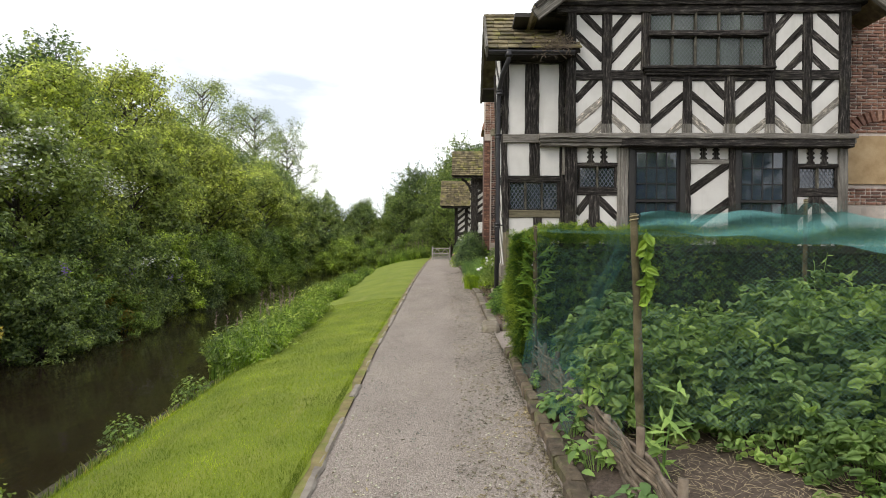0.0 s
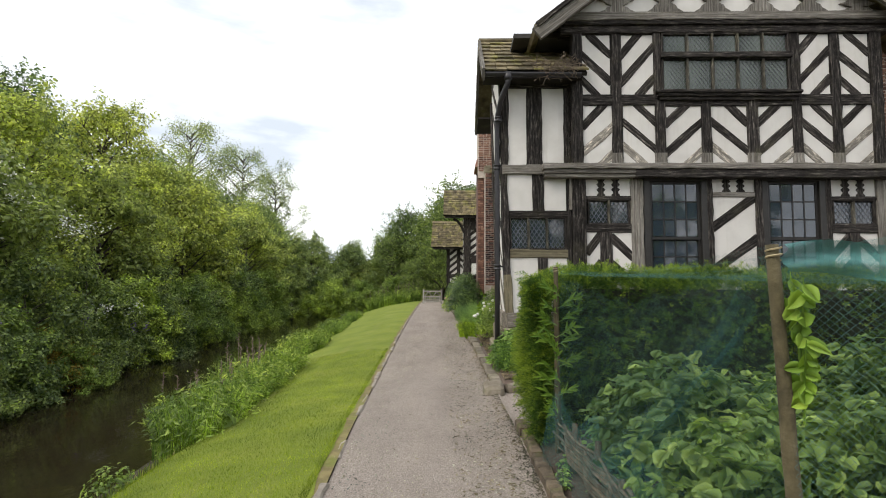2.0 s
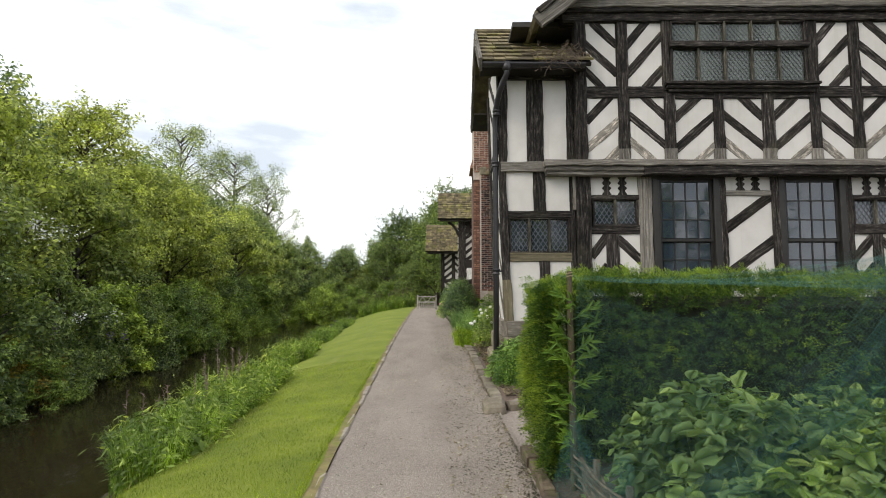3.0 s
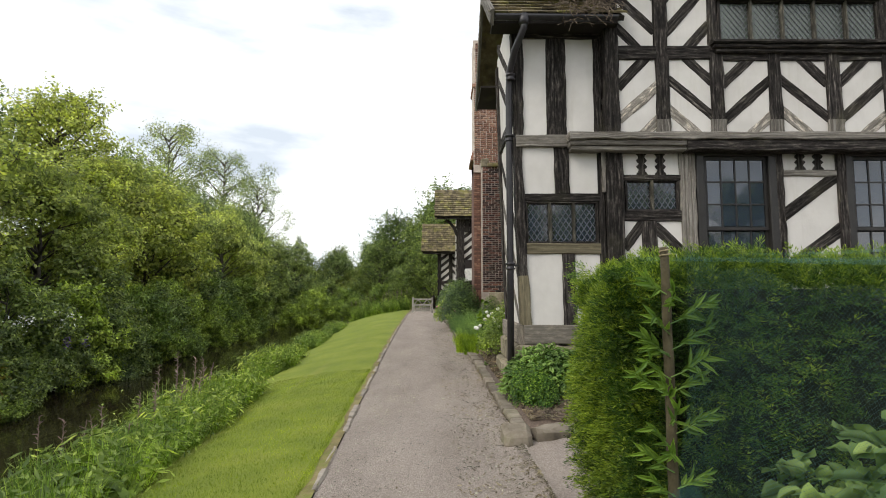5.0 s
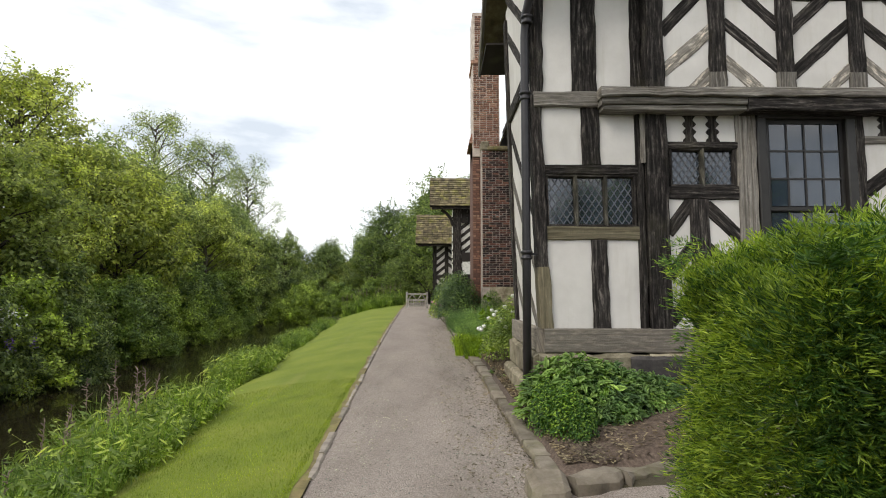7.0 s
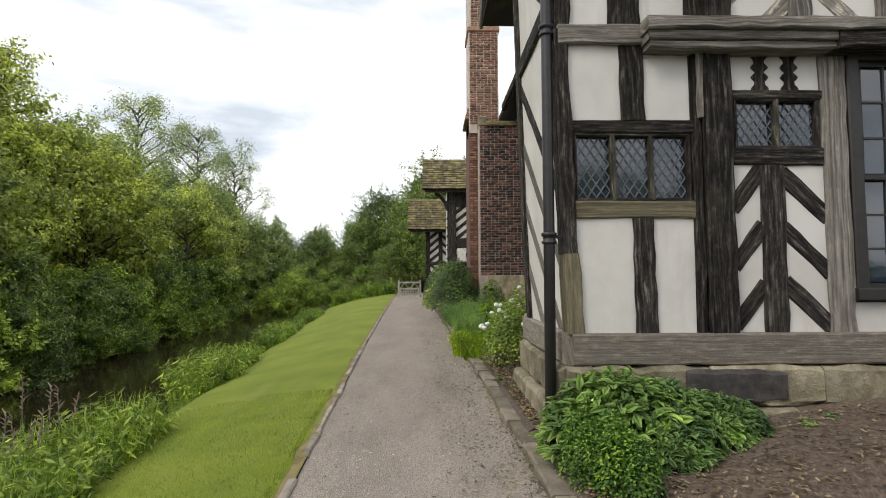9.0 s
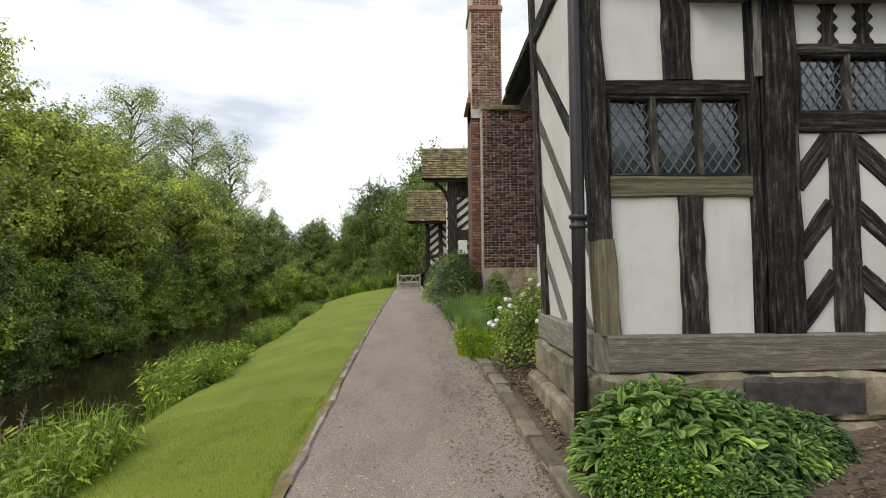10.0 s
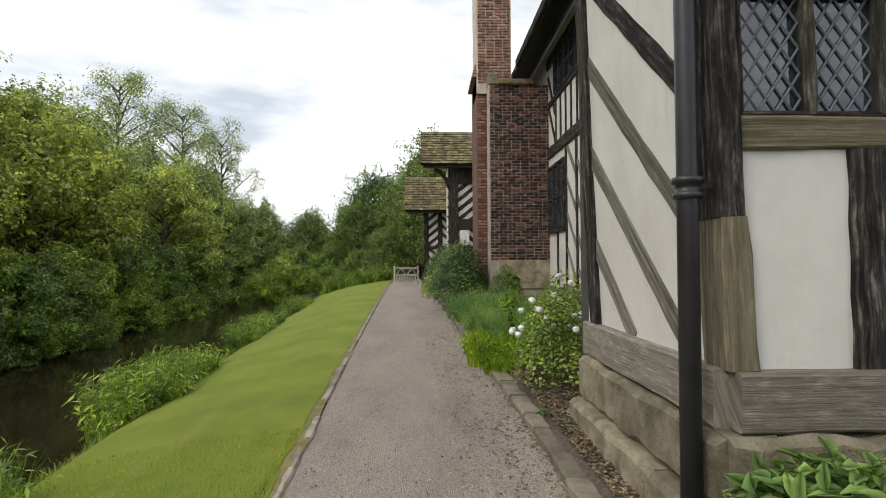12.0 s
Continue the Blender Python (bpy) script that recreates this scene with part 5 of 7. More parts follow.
wood = tree("oak_tree", 9.0, 3.6, M_LEAF_FAR, 11000, 0.19, 0.2, "dark green broad oak closing the view beyond the gate", 0.1, 60, seed=15)
ash = tree("ash_tree", 23.0, 7.0, M_LEAF_ASH, 19000, 0.24, 0.26, "tall thin-leaved ash tree standing behind the others", 0.16, 64, True, 9)

far_x = lambda y: interp(y, FARBANK)
big = tree("alder_tree", 12.0, 4.2, M_LEAF_B, 18000, 0.21, 0.26, "tall yellow-green tree above the bank thicket", 0.15, 80, seed=12)
place(big, [(-18.2, 28.5, 0.3, 0.84), (-22.8, 28.5, 2.1, 0.66), (-27, 29.5, 3.9, 0.65), (-31, 32, 3.0, 0.68)])
place(haw, spots([(far_x(y) - o, y, s) for y, o, s in ((6.5, 2.6, 0.7), (11.5, 3.2, 0.78), (19.5, 4.0, 1.0), (27, 3.6, 0.95), (37, 4, 1.0), (47, 4, 1.1), (55, 3, 1.0), (1, 3, 0.8))]))
place(wil, spots([(far_x(y) - o, y, s) for y, o, s in ((15, 2.6, 0.85), (23.0, 2.4, 0.98), (31, 2.9, 1.0), (42, 2.8, 1.05), (52, 2, 1.0), (34, 6, 1.35))]))
place(ald, spots([(far_x(y) - o, y, s) for y, o, s in ((10, 6.0, 0.62), (15.5, 6.0, 0.72), (22, 6.5, 0.9), (35, 7, 0.9), (41, 8.0, 1.0), (49, 8, 1.15), (58, 6, 1.2), (3, 6.5, 0.7), (66, 4, 1.2))]))
place(bush, spots([(far_x(y) - o - 0.5, y, s) for y, o, s in ((13.0, 0.2, 0.7), (20.5, 0.1, 0.85), (25.5, 0.0, 0.95), (29.0, 0.2, 1.0), (35, 0.7, 1.0), (41, 0.7, 1.0), (47, 0.7, 1.1), (31.5, 0.5, 0.8), (38, 0.4, 0.8), (16.2, 0.5, 0.6), (19.0, 0.5, 0.65), (22.0, 0.5, 0.7), (24.2, 0.5, 0.7), (27.4, 0.5, 0.75), (33.3, 0.4, 0.8), (43.5, 0.4, 0.9))]
                  + [(-10.5, 49, 0.9), (-8.2, 50, 0.8), (-6.3, 53, 0.8), (-12.0, 55, 1.1), (-13.5, 52, 0.9), (-7.2, 47, 0.6)]))
place(dbush, spots([(far_x(y) - o - 0.5, y, s) for y, o, s in ((5.5, 0.2, 0.7), (6.4, 0.9, 0.6), (9.6, 0.3, 0.6), (10.8, 0.2, 0.8), (12.3, 0.5, 0.55), (14.2, 0.5, 0.6), (15.2, 0.1, 0.85), (17.8, 0.1, 0.9), (22.8, 0.3, 0.9), (27.3, 0.4, 0.8), (32.2, 0.7, 0.9), (38.2, 0.8, 0.9), (44, 0.8, 1.0), (2, 0.5, 0.8))]
                   + [(-4.5, 56, 1.0), (-2.6, 52, 0.9)]))
place(dbush, spots([(far_x(y) - 0.05, y, s) for y, s in ((7.2, 0.5), (8.6, 0.5), (11.6, 0.5), (13.4, 0.55), (16.4, 0.6), (18.9, 0.55), (20.0, 0.6), (21.6, 0.6), (23.8, 0.65), (26.3, 0.6))]), False)
place(bush, spots([(far_x(y) + 0.1, y, s) for y, s in ((14.8, 0.45), (17.2, 0.5), (22.4, 0.55), (25.0, 0.55), (27.6, 0.55), (30, 0.5), (32, 0.5), (34, 0.5), (36.2, 0.5), (38.5, 0.5), (41, 0.55), (43.5, 0.55), (46, 0.6))]), False)
place(dbush, spots([(-16, 56, 1.2), (-17.5, 58, 1.3), (-14.6, 57, 1.1), (-19.5, 60, 1.4), (-11, 58, 1.1), (-22, 63, 1.5)]), False)
rust = tree("bank_bush", 2.2, 1.5, M_LEAF_RUST, 6000, 0.11, 0.05, "rusty olive bush low over the water", 0.02, 26, seed=16, category="bush")
place(rust, [(-8.95, 7.9, 0.5, 0.85), (-9.3, 9.0, 1.7, 0.6), (-10.4, 15.0, 2.5, 0.7)])
place(ash, [(-37.6, 76, 1.4, 1.1), (-30.0, 76, 2.4, 0.93), (-25.0, 75, 4.0, 0.78)])
# the closing wood beyond the gate and behind the porches
place(wood, spots([(-5.5, 66, 1.1), (0.0, 60, 1.25), (3.5, 58, 1.35), (-3.4, 62, 1.1), (9, 62, 1.5), (-7.5, 70, 0.95), (2.2, 55, 1.2), (-0.8, 64, 1.3), (5.5, 66, 1.4), (-1.4, 47, 0.75), (1.2, 46, 0.9), (-6.8, 62, 0.8), (-3.6, 48, 0.45)]))
place(ald, spots([(-9, 76, 1.0), (-15, 80, 1.0), (-22, 78, 0.9), (-28, 70, 0.9), (-12, 95, 1.0), (-15.5, 60, 0.95), (-18.5, 58, 1.05), (-12.2, 62, 0.95), (-21, 60, 1.1)]), False)
place(haw, spots([(-18, 72, 1.0), (-24, 62, 1.2)]), False)
place(wil, spots([(-10, 62, 0.9), (-14.5, 66, 1.0), (-20.5, 57, 1.0), (-24, 48, 1.2), (-22, 38, 1.2)]), False)


place(ald, spots([(-3, -17, 0.85), (1.5, -19, 0.95), (5, -16, 0.8), (8.5, -18, 0.95), (12, -16, 0.85), (16, -18, 1.0), (20, -14, 0.9)]), False)
place(haw, spots([(-0.5, -20, 0.9), (3.5, -15, 0.7), (7, -21, 1.1), (10.5, -14.5, 0.7), (14, -20, 1.1)]), False)


def grass_clump(name, height, radius, blades, mat, label, seed, seeds=0, width=0.013, leafy=0, category="reeds", leaf_mat=None, leaf_size=(0.13, 0.03)):
    """A clump of arching blades, some with seed heads."""
    rnd = np.random.default_rng(seed)
    t = thing(name, (0, 0, 0), label, category)
    n, k = blades, 5
    a, r = rnd.uniform(0, 6.28, n), radius * np.sqrt(rnd.uniform(0, 1, n)) * 0.75
    base = np.stack([r * np.cos(a), r * np.sin(a), np.full(n, -0.1)], 1)
    lean_a = a + rnd.normal(0, 0.8, n)
    out = np.stack([np.cos(lean_a), np.sin(lean_a), np.zeros(n)], 1)
    h, bend = height * rnd.uniform(0.5, 1.05, n), rnd.uniform(0.08, 0.55, n)
    side = np.stack([-np.sin(lean_a), np.cos(lean_a), np.zeros(n)], 1)
    rows = []
    for j in range(k):
        u = j / (k - 1)
        c = base + out * (bend * h * u ** 2)[:, None] * 0.8 + np.array([0, 0, 1.0]) * (h * (u - 0.35 * bend * u ** 3))[:, None]
        w = width * (1 - u) ** 0.6 + 0.001
        rows += [c - side * w / 2, c + side * w / 2]
    v = np.stack(rows, 1).reshape(-1, 3)
    i = np.arange(n)[:, None] * (2 * k)
    f = np.concatenate([i + [2 * j, 2 * j + 1, 2 * j + 3, 2 * j + 2] for j in range(k - 1)], 1).reshape(-1, 4)
    attach(new("tuft", mesh_np("tuft", v, f, mat)), t)
    if leafy:
        pick = rnd.integers(0, n, leafy)
        u = rnd.uniform(0.25, 1.0, leafy)
        c = base[pick] + out[pick] * (bend[pick] * h[pick] * u ** 2)[:, None] * 0.8 + np.array([0, 0, 1.0]) * (h[pick] * (u - 0.35 * bend[pick] * u ** 3))[:, None]
        v, f = leaves(c, unit(rnd.normal(size=(leafy, 3)) * 0.5 + out[pick] * 0.4 + np.array([0, 0, 0.9])), leaf_size[0], leaf_size[1], 0.15, 0.3)
        attach(new("foliage", mesh_np("foliage", v, f, leaf_mat or M_REEDLEAF)), t)
    if seeds:
        bm = bmesh.new()
        rs = random.Random(seed)
        for _ in range(seeds):
            x, y, hh = rs.uniform(-radius, radius) * 0.7, rs.uniform(-radius, radius) * 0.7, height * rs.uniform(1.0, 1.35)
            tx, ty = x + rs.uniform(-0.15, 0.15), y + rs.uniform(-0.15, 0.15)
            tube_bm([(x, y, 0), (tx, ty, hh)], 0.004, 3, bm)
            for q in range(16):
                s = 1 - q * 0.018
                bx, by, bz = x + (tx - x) * s, y + (ty - y) * s, hh * s
                e = (bx + rs.uniform(-0.05, 0.05), by + rs.uniform(-0.05, 0.05), bz + rs.uniform(0.0, 0.05))
                tube_bm([(bx, by, bz), e], [0.008, 0.003], 3, bm)
        part("panicle", bm, M_SEED, t)
    return t


reed = grass_clump("reed_clump", 0.85, 0.55, 600, M_REED, "bright green leafy reeds on the lawn's river edge", 2, leafy=1300)
reed_s = grass_clump("reed_clump", 1.0, 0.6, 420, M_REED, "green reeds with brownish seed heads by the river", 3, 5, leafy=1300)


def bank_spots(ys, off, s):
    return [(interp(y, EDGE) - off + rt.uniform(-0.1, 0.1), y, rt.uniform(0, 6.28), s * rt.uniform(0.85, 1.15)) for y in ys]


place(reed, bank_spots([8.8, 9.5, 10.2, 10.9, 11.6, 12.2, 12.8, 13.4, 14.0, 17.2, 17.7, 18.1, 18.7, 19.3, 19.9, 23.4, 24.2, 25.1, 26.2, 27.3, 31.5, 33, 34.5, 36], 0.14, 0.95) + bank_spots([9.2, 10.6, 12.0, 13.1, 17.7, 18.5, 19.5, 24.6], 0.36, 1.05))
place(reed_s, bank_spots([10.2, 11.6, 12.7, 13.3], 0.85, 1.05) + [(-5.5, 44, 0, 1.4), (-4.2, 43, 1, 1.3), (-3.4, 44.5, 2, 1.4), (-6.6, 45, 2.2, 1.3)])


def broad_plant(name, height, radius, count, length, width, mat, label, seed, category="plant", flat=0.5, flowers=None, dome=True, three=False, blade=False):
    """A low leafy plant: stems and broad leaves over a domed outline."""
    rs = np.random.default_rng(seed)
    t = thing(name, (0, 0, 0), label, category)
    a, r = rs.uniform(0, 6.28, count), radius * np.sqrt(rs.uniform(0, 1, count))
    top = height * (np.sqrt(np.maximum(0.02, 1 - (r / radius) ** 2)) if dome else np.ones(count))
    z = top * rs.uniform(0.45, 1.0, count)
    p = np.stack([r * np.cos(a), r * np.sin(a), z], 1)
    nrm = unit(np.stack([np.cos(a) * r / radius, np.sin(a) * r / radius, np.full(count, 1.0 + flat)], 1) + rs.normal(size=(count, 3)) * 0.35)
    if three:
        q = np.repeat(p, 3, 0) + rs.normal(size=(count * 3, 3)) * np.array([0.035, 0.035, 0.012])
        p_leaf, n_leaf = q, unit(np.repeat(nrm, 3, 0) + rs.normal(size=(count * 3, 3)) * 0.22)
    else:
        p_leaf, n_leaf = p, nrm
    if blade:
        out = unit(np.stack([p_leaf[:, 0], p_leaf[:, 1], np.full(len(p_leaf), 0.12 * radius)], 1)) * (0.25 if three else 0.8) + rs.normal(size=p_leaf.shape) * np.array([0.6, 0.6, 0.25])
        v, f = blade_leaves(p_leaf, out, n_leaf, length, width, 0.3, 0.34, 0.3)
    else:
        v, f = (round_leaves if length > 0.06 else leaves)(p_leaf, n_leaf, length, width, 0.12, 0.3)
    attach(new("foliage", mesh_np("foliage", v, f, mat, blade)), t)
    bm = bmesh.new()
    for k in range(0, count, max(1, count // 60)):
        tube_bm([(p[k][0] * 0.3, p[k][1] * 0.3, -0.06), tuple(p[k] * 0.85)], [0.004, 0.002], 3, bm)
    part("stem", bm, mat, t)
    if flowers:
        m, num, size = flowers
        for k in range(num):
            q = p[rs.integers(count)]
            d = unit(np.array([[q[0], q[1], q[2] + 0.2]]))[0]
            c = Vector((q[0], q[1], max(q[2], height * 0.5))) + Vector(d) * 0.08
            bm = bmesh.new()
            bmesh.ops.create_icosphere(bm, subdivisions=2, radius=size)
            for vert in bm.verts:
                w = vert.co.normalized()
                vert.co = c + vert.co * (1 + 0.22 * math.sin(w.x * 9 + k) * math.sin(w.y * 8) - 0.25 * max(0, w.z) ** 3)
            part("flower", bm, m, t)
    return t


# ---------------------------------------------------------------- path edging and garden border
def kerb_line(name, y0, y1, table, off, w, h, label, step=0.62, mat=None, lift=0.0, gap=0.012, jig=1.0, lost=0.0):
    line = tagged(new(name), label, "kerb", "", "structure")
    y = y0
    while y < y1:
        d = step * random.uniform(0.75, 1.25)
        a, b = Vector((interp(y, table) + off, y, 0)), Vector((interp(y + d, table) + off, y + d, 0))
        a.z, b.z = path_z(y) + h + lift + jig * random.uniform(-0.012, 0.012), path_z(y + d) + h + lift + jig * random.uniform(-0.012, 0.012)
        a.x += jig * random.uniform(-0.02, 0.02)
        if random.random() < lost:
            y += d
            continue
        part("kerb_stone", beam_bm(a, b - (b - a).normalized() * gap, w * random.uniform(0.85, 1.15), 0.2, (0, 0, 1), 0.004 + 0.008 * jig, 0.16, 0.018), mat or M_KERB, line)
        y += d
    return line


kerb_line("path_edging", 0.5, 38, LEFT, -0.02, 0.075, 0.02, "worn pale stone edging between lawn and path", 0.6, M_PALEKERB, gap=0.01, jig=0.7, lost=0.15)
strip("lawn_edge_soil", lambda y: [interp(y, LEFT) - 0.16 - 0.07 * noise.noise((y * 1.7, 0, 0)), interp(y, LEFT) - 0.09, interp(y, LEFT) + 0.0], walk_ys, M_DRYTURF, 0.007, 0.004, "thin brown bare earth beside the path edging", "soil")
kerb_line("border_edging", 10.4, 37, RIGHT, 0.11, 0.17, 0.115, "low stone edging along the flower border", 0.55)
kerb_line("bed_edging", -1.5, 7.9, RIGHT, 0.11, 0.13, 0.14, "mossy stone edging of the vegetable bed", 0.36, M_EDGE, jig=1.5)

corner = thing("corner_stone", (0.55, 10.2, path_z(10.2)), "rough square stone block at the border's corner", "stone")
part("block", box(0.40, 0.72, 10.02, 10.40, path_z(10) - 0.05, path_z(10) + 0.18, 0.05, 0.045), M_KERB, corner)
front_edge = tagged(new("front_edging"), "row of low stones in front of the border", "kerb", "", "structure")
x = 0.74
while x < 4.6:
    w = random.uniform(0.35, 0.7)
    h = path_z(10) + 0.15
    part("kerb_stone", beam_bm((x, border_y(x) - 0.06, h), (x + w - 0.02, border_y(x + w) - 0.06, h + random.uniform(-0.02, 0.02)), 0.2, 0.3, (0, 0, 1), 0.04, 0.1, 0.04), M_KERB, front_edge)
    x += w

rows = []
for j in range(15):
    row = []
    for i in range(16):
        x = interp(10.4, RIGHT) + 0.08 + 8.5 * (i / 15) ** 1.5
        y = border_y(x) - 0.07 + (13.0 - border_y(x)) * j / 14
        row.append((x, y, land_z(x, y) + 0.02 + 0.025 * noise.noise((x * 2, y * 2, 3))))
    rows += row
sf = np.array([(j * 16 + i, j * 16 + i + 1, (j + 1) * 16 + i + 1, (j + 1) * 16 + i) for j in range(14) for i in range(15)])
front_soil = tagged(new("border_soil", mesh_np("border_soil", np.array(rows), sf, M_SOIL, True)), "dark bark-mulched soil before the house wall", "soil", "", "structure")
soil = strip("border_soil", lambda y: list(np.linspace(interp(y, RIGHT) + 0.12, 0.98 if y < 14.9 else 3.4, 8)), [12.9, 13.4, 14, 14.8, 14.95] + spread(16, 0.8)[:14], M_SOIL, 0.02, 0.03,
             "dark bark-mulched border soil", "soil")
bed = strip("vegetable_bed_soil", lambda y: list(np.linspace(interp(y, RIGHT) + 0.09, 9.0, 12)), [-6, -3, -1, 0, 1, 2, 3, 4, 5, 6, 7, 7.5, 8, 8.2], M_SOIL, 0.05, 0.04, "straw-strewn soil of the vegetable bed", "soil")
cross = strip("cross_path", lambda y: list(np.linspace(interp(y, RIGHT) - 0.1, 9.5, 10)), [8.22, 8.35, 8.6, 9.0, 9.5, 10.0, 10.3], M_GRAVEL, 0.03, 0.008, "gravel side path between hedge and border", "path")


# ---------------------------------------------------------------- vegetable bed: poles, woven fence, net, crops, hedge
def pole(x, y, z1, r, label, lean_x=0.0):
    t = thing("garden_pole", (x, y, land_z(x, y)), label, "pole", group="garden poles")
    z0 = land_z(x, y) - 0.1
    n = 12
    pts = [(x + lean_x * k / n + 0.008 * noise.noise((k * 0.7, x, y)), y + 0.008 * noise.noise((k * 0.7, y, x)), z0 + (z1 - z0) * k / n) for k in range(n + 1)]
    part("shaft", tube_bm(pts, [r * (1.1 - 0.25 * k / n) * random.uniform(0.94, 1.06) for k in range(n + 1)], 10), M_POLE, t, "", True)
    part("twine", tube_bm([(x + lean_x + math.cos(a) * r * 0.98, y + math.sin(a) * r * 0.98, z1 - 0.06 + 0.004 * a) for a in np.linspace(0, 12.5, 26)], 0.004, 4), M_STRAW, t)
    return t


pole(1.225, 3.62, 1.73, 0.028, "rough bark pole at the vegetable bed's corner", -0.075)
pole(0.95, 7.0, 1.78, 0.028, "slim bark pole standing against the hedge", -0.01)

pole(4.3, 6.92, 2.14, 0.026, "slim bark pole holding the net up before the hedge", 0.0)

fence = thing("wattle_fence", (1.15, 5, 0.0), "low woven hazel wattle fence beside the bed", "fence")


def fence_x(y):
    return interp(y, [(0, 1.22), (3, 1.13), (5, 1.05), (7.2, 0.96), (8.0, 0.95)])


stakes = list(np.arange(1.5, 7.3, 0.62))
for y in stakes:
    x = fence_x(y)
    z = land_z(x, y)
    part("stake", tube_bm([(x, y, z - 0.1), (x + random.uniform(-0.03, 0.03), y, z + random.uniform(0.32, 0.46))], [0.03, 0.026], 7), M_TWIG, fence, "", True)
for k in range(44):
    h = 0.03 + 0.26 * (k % 15) / 15 + random.uniform(-0.03, 0.03)
    ph = k % 2
    pts = []
    ya, yb = random.uniform(1.4, 2.6), random.uniform(6.0, 7.25)
    for y in np.arange(ya, yb, 0.155):
        w = math.cos(math.pi * ((y - 1.5) / 0.62 + ph)) * random.uniform(0.02, 0.05)
        pts.append((fence_x(y) + w, y, land_z(fence_x(y), y) + h + 0.04 * noise.noise((y * 1.6, k, 0))))
    part("hazel_rod", tube_bm(pts, random.uniform(0.006, 0.017), 5), M_TWIG, fence, "", True)


def net_material(name, colour, cover, fine=52.0):
    m, n, l, b = material(name, 0.75)
    b.inputs["Base Color"].default_value = (*colour, 1)
    v = coords(n, l, "UV")
    sep = n.new("ShaderNodeSeparateXYZ")
    l.new(v, sep.inputs[0])
    masks = []
    for i in (0, 1):
        fr = math_node(n, l, "FRACT", math_node(n, l, "MULTIPLY", sep.outputs[i], fine))
        masks.append(math_node(n, l, "LESS_THAN", fr, cover))
    thread = math_node(n, l, "MAXIMUM", masks[0], masks[1])
    tr = n.new("ShaderNodeBsdfTransparent")
    ms = n.new("ShaderNodeMixShader")
    l.new(thread, ms.inputs[0])
    l.new(tr.outputs[0], ms.inputs[1])
    l.new(b.outputs[0], ms.inputs[2])
    l.new(ms.outputs[0], n["Material Output"].inputs["Surface"])
    return m


M_NET = net_material("green_garden_netting", (0.08, 0.17, 0.16), 0.05, 46.0)
M_NETFINE = net_material("fine_garden_netting", (0.07, 0.17, 0.16), 0.045, 74.0)
M_NETFOLD = net_material("gathered_garden_netting", (0.045, 0.17, 0.155), 0.06, 120.0)
M_NETHEM = net_material("doubled_net_hem", (0.085, 0.26, 0.245), 0.36, 120.0)
M_NETDARK = net_material("trailing_garden_netting", (0.03, 0.13, 0.12), 0.09, 120.0)


def net_sheet(name, fn, nu, nv, lu, lv, parent, mat=None):
    bm = bmesh.new()
    uv = bm.loops.layers.uv.new("UVMap")
    g = [[bm.verts.new(fn(i / nu, j / nv)) for i in range(nu + 1)] for j in range(nv + 1)]
    for j in range(nv):
        for i in range(nu):
            f = bm.faces.new((g[j][i], g[j][i + 1], g[j + 1][i + 1], g[j + 1][i]))
            for lp, (a, c) in zip(f.loops, ((i, j), (i + 1, j), (i + 1, j + 1), (i, j + 1))):
                lp[uv].uv = ((a / nu * lu) * 0.7 + (c / nv * lv) * 0.7, (c / nv * lv) * 0.7 - (a / nu * lu) * 0.7)
    return part(name, bm, mat or M_NET, parent, "", True)


net = thing("garden_net", (1.2, 5, 0.1), "sheer blue-green net draped over poles above the crops", "net")


def net_side(u, v):
    """From the near pole back to the hedge; v runs from the top down to the fence."""
    y = 3.62 + u * 3.1
    top = 1.70 + 0.02 * u - 0.22 * math.sin(math.pi * u) + 0.02 * math.sin(u * 40)
    x = interp(y, [(3.6, 1.17), (7.0, 0.9), (7.3, 0.88)]) + 0.035 * math.sin(u * 26 + v * 4) * (0.3 + v) + 0.03 * noise.noise((u * 9, v * 4, 2))
    return (x - 0.06 * v, y, top + (0.12 - top) * v)


def net_front(u, v):
    """From the near pole away to the right, sagging between supports."""
    x = 1.18 + u * 6.2
    top = 1.72 + 0.14 * math.sin(math.pi * min(1, u * 2.4)) * 0.6 - 0.10 * abs(math.sin(math.pi * u * 1.6)) + 0.015 * math.sin(u * 70)
    y = 3.64 - 0.35 * u + 0.05 * math.sin(u * 60 + v * 5) * (0.4 + v) + 0.05 * noise.noise((u * 12, v * 4, 5))
    return (x, y - 0.1 * v, top + (0.35 - top) * v)


def net_fold(u, v):
    """The gathered upper hem, doubled over itself."""
    p = Vector(net_front(u, v * (0.08 + 0.24 * min(1, u * 1.5))))
    return p + Vector((0, -0.04 - 0.03 * math.sin(u * 50 + v * 9), 0.01))


def net_roof(u, v):
    """The cover from the pole line back over the hedge's top."""
    x = 1.15 - 0.2 * v + u * (6.0 + 0.2 * v)
    y = 3.64 + 0.3 * u + v * 4.1
    sag = 0.16 * math.sin(math.pi * v) * (0.5 + 0.5 * abs(math.sin(u * 5)))
    peak = 0.42 * math.exp(-((x - 4.3) / 0.75) ** 2 - ((y - 6.9) / 0.8) ** 2)
    return (x, y, 1.72 + peak + 0.05 * v + 0.10 * math.sin(math.pi * min(1, u * 2.4)) * (1 - v) - sag + 0.015 * math.sin(u * 60 + v * 20))


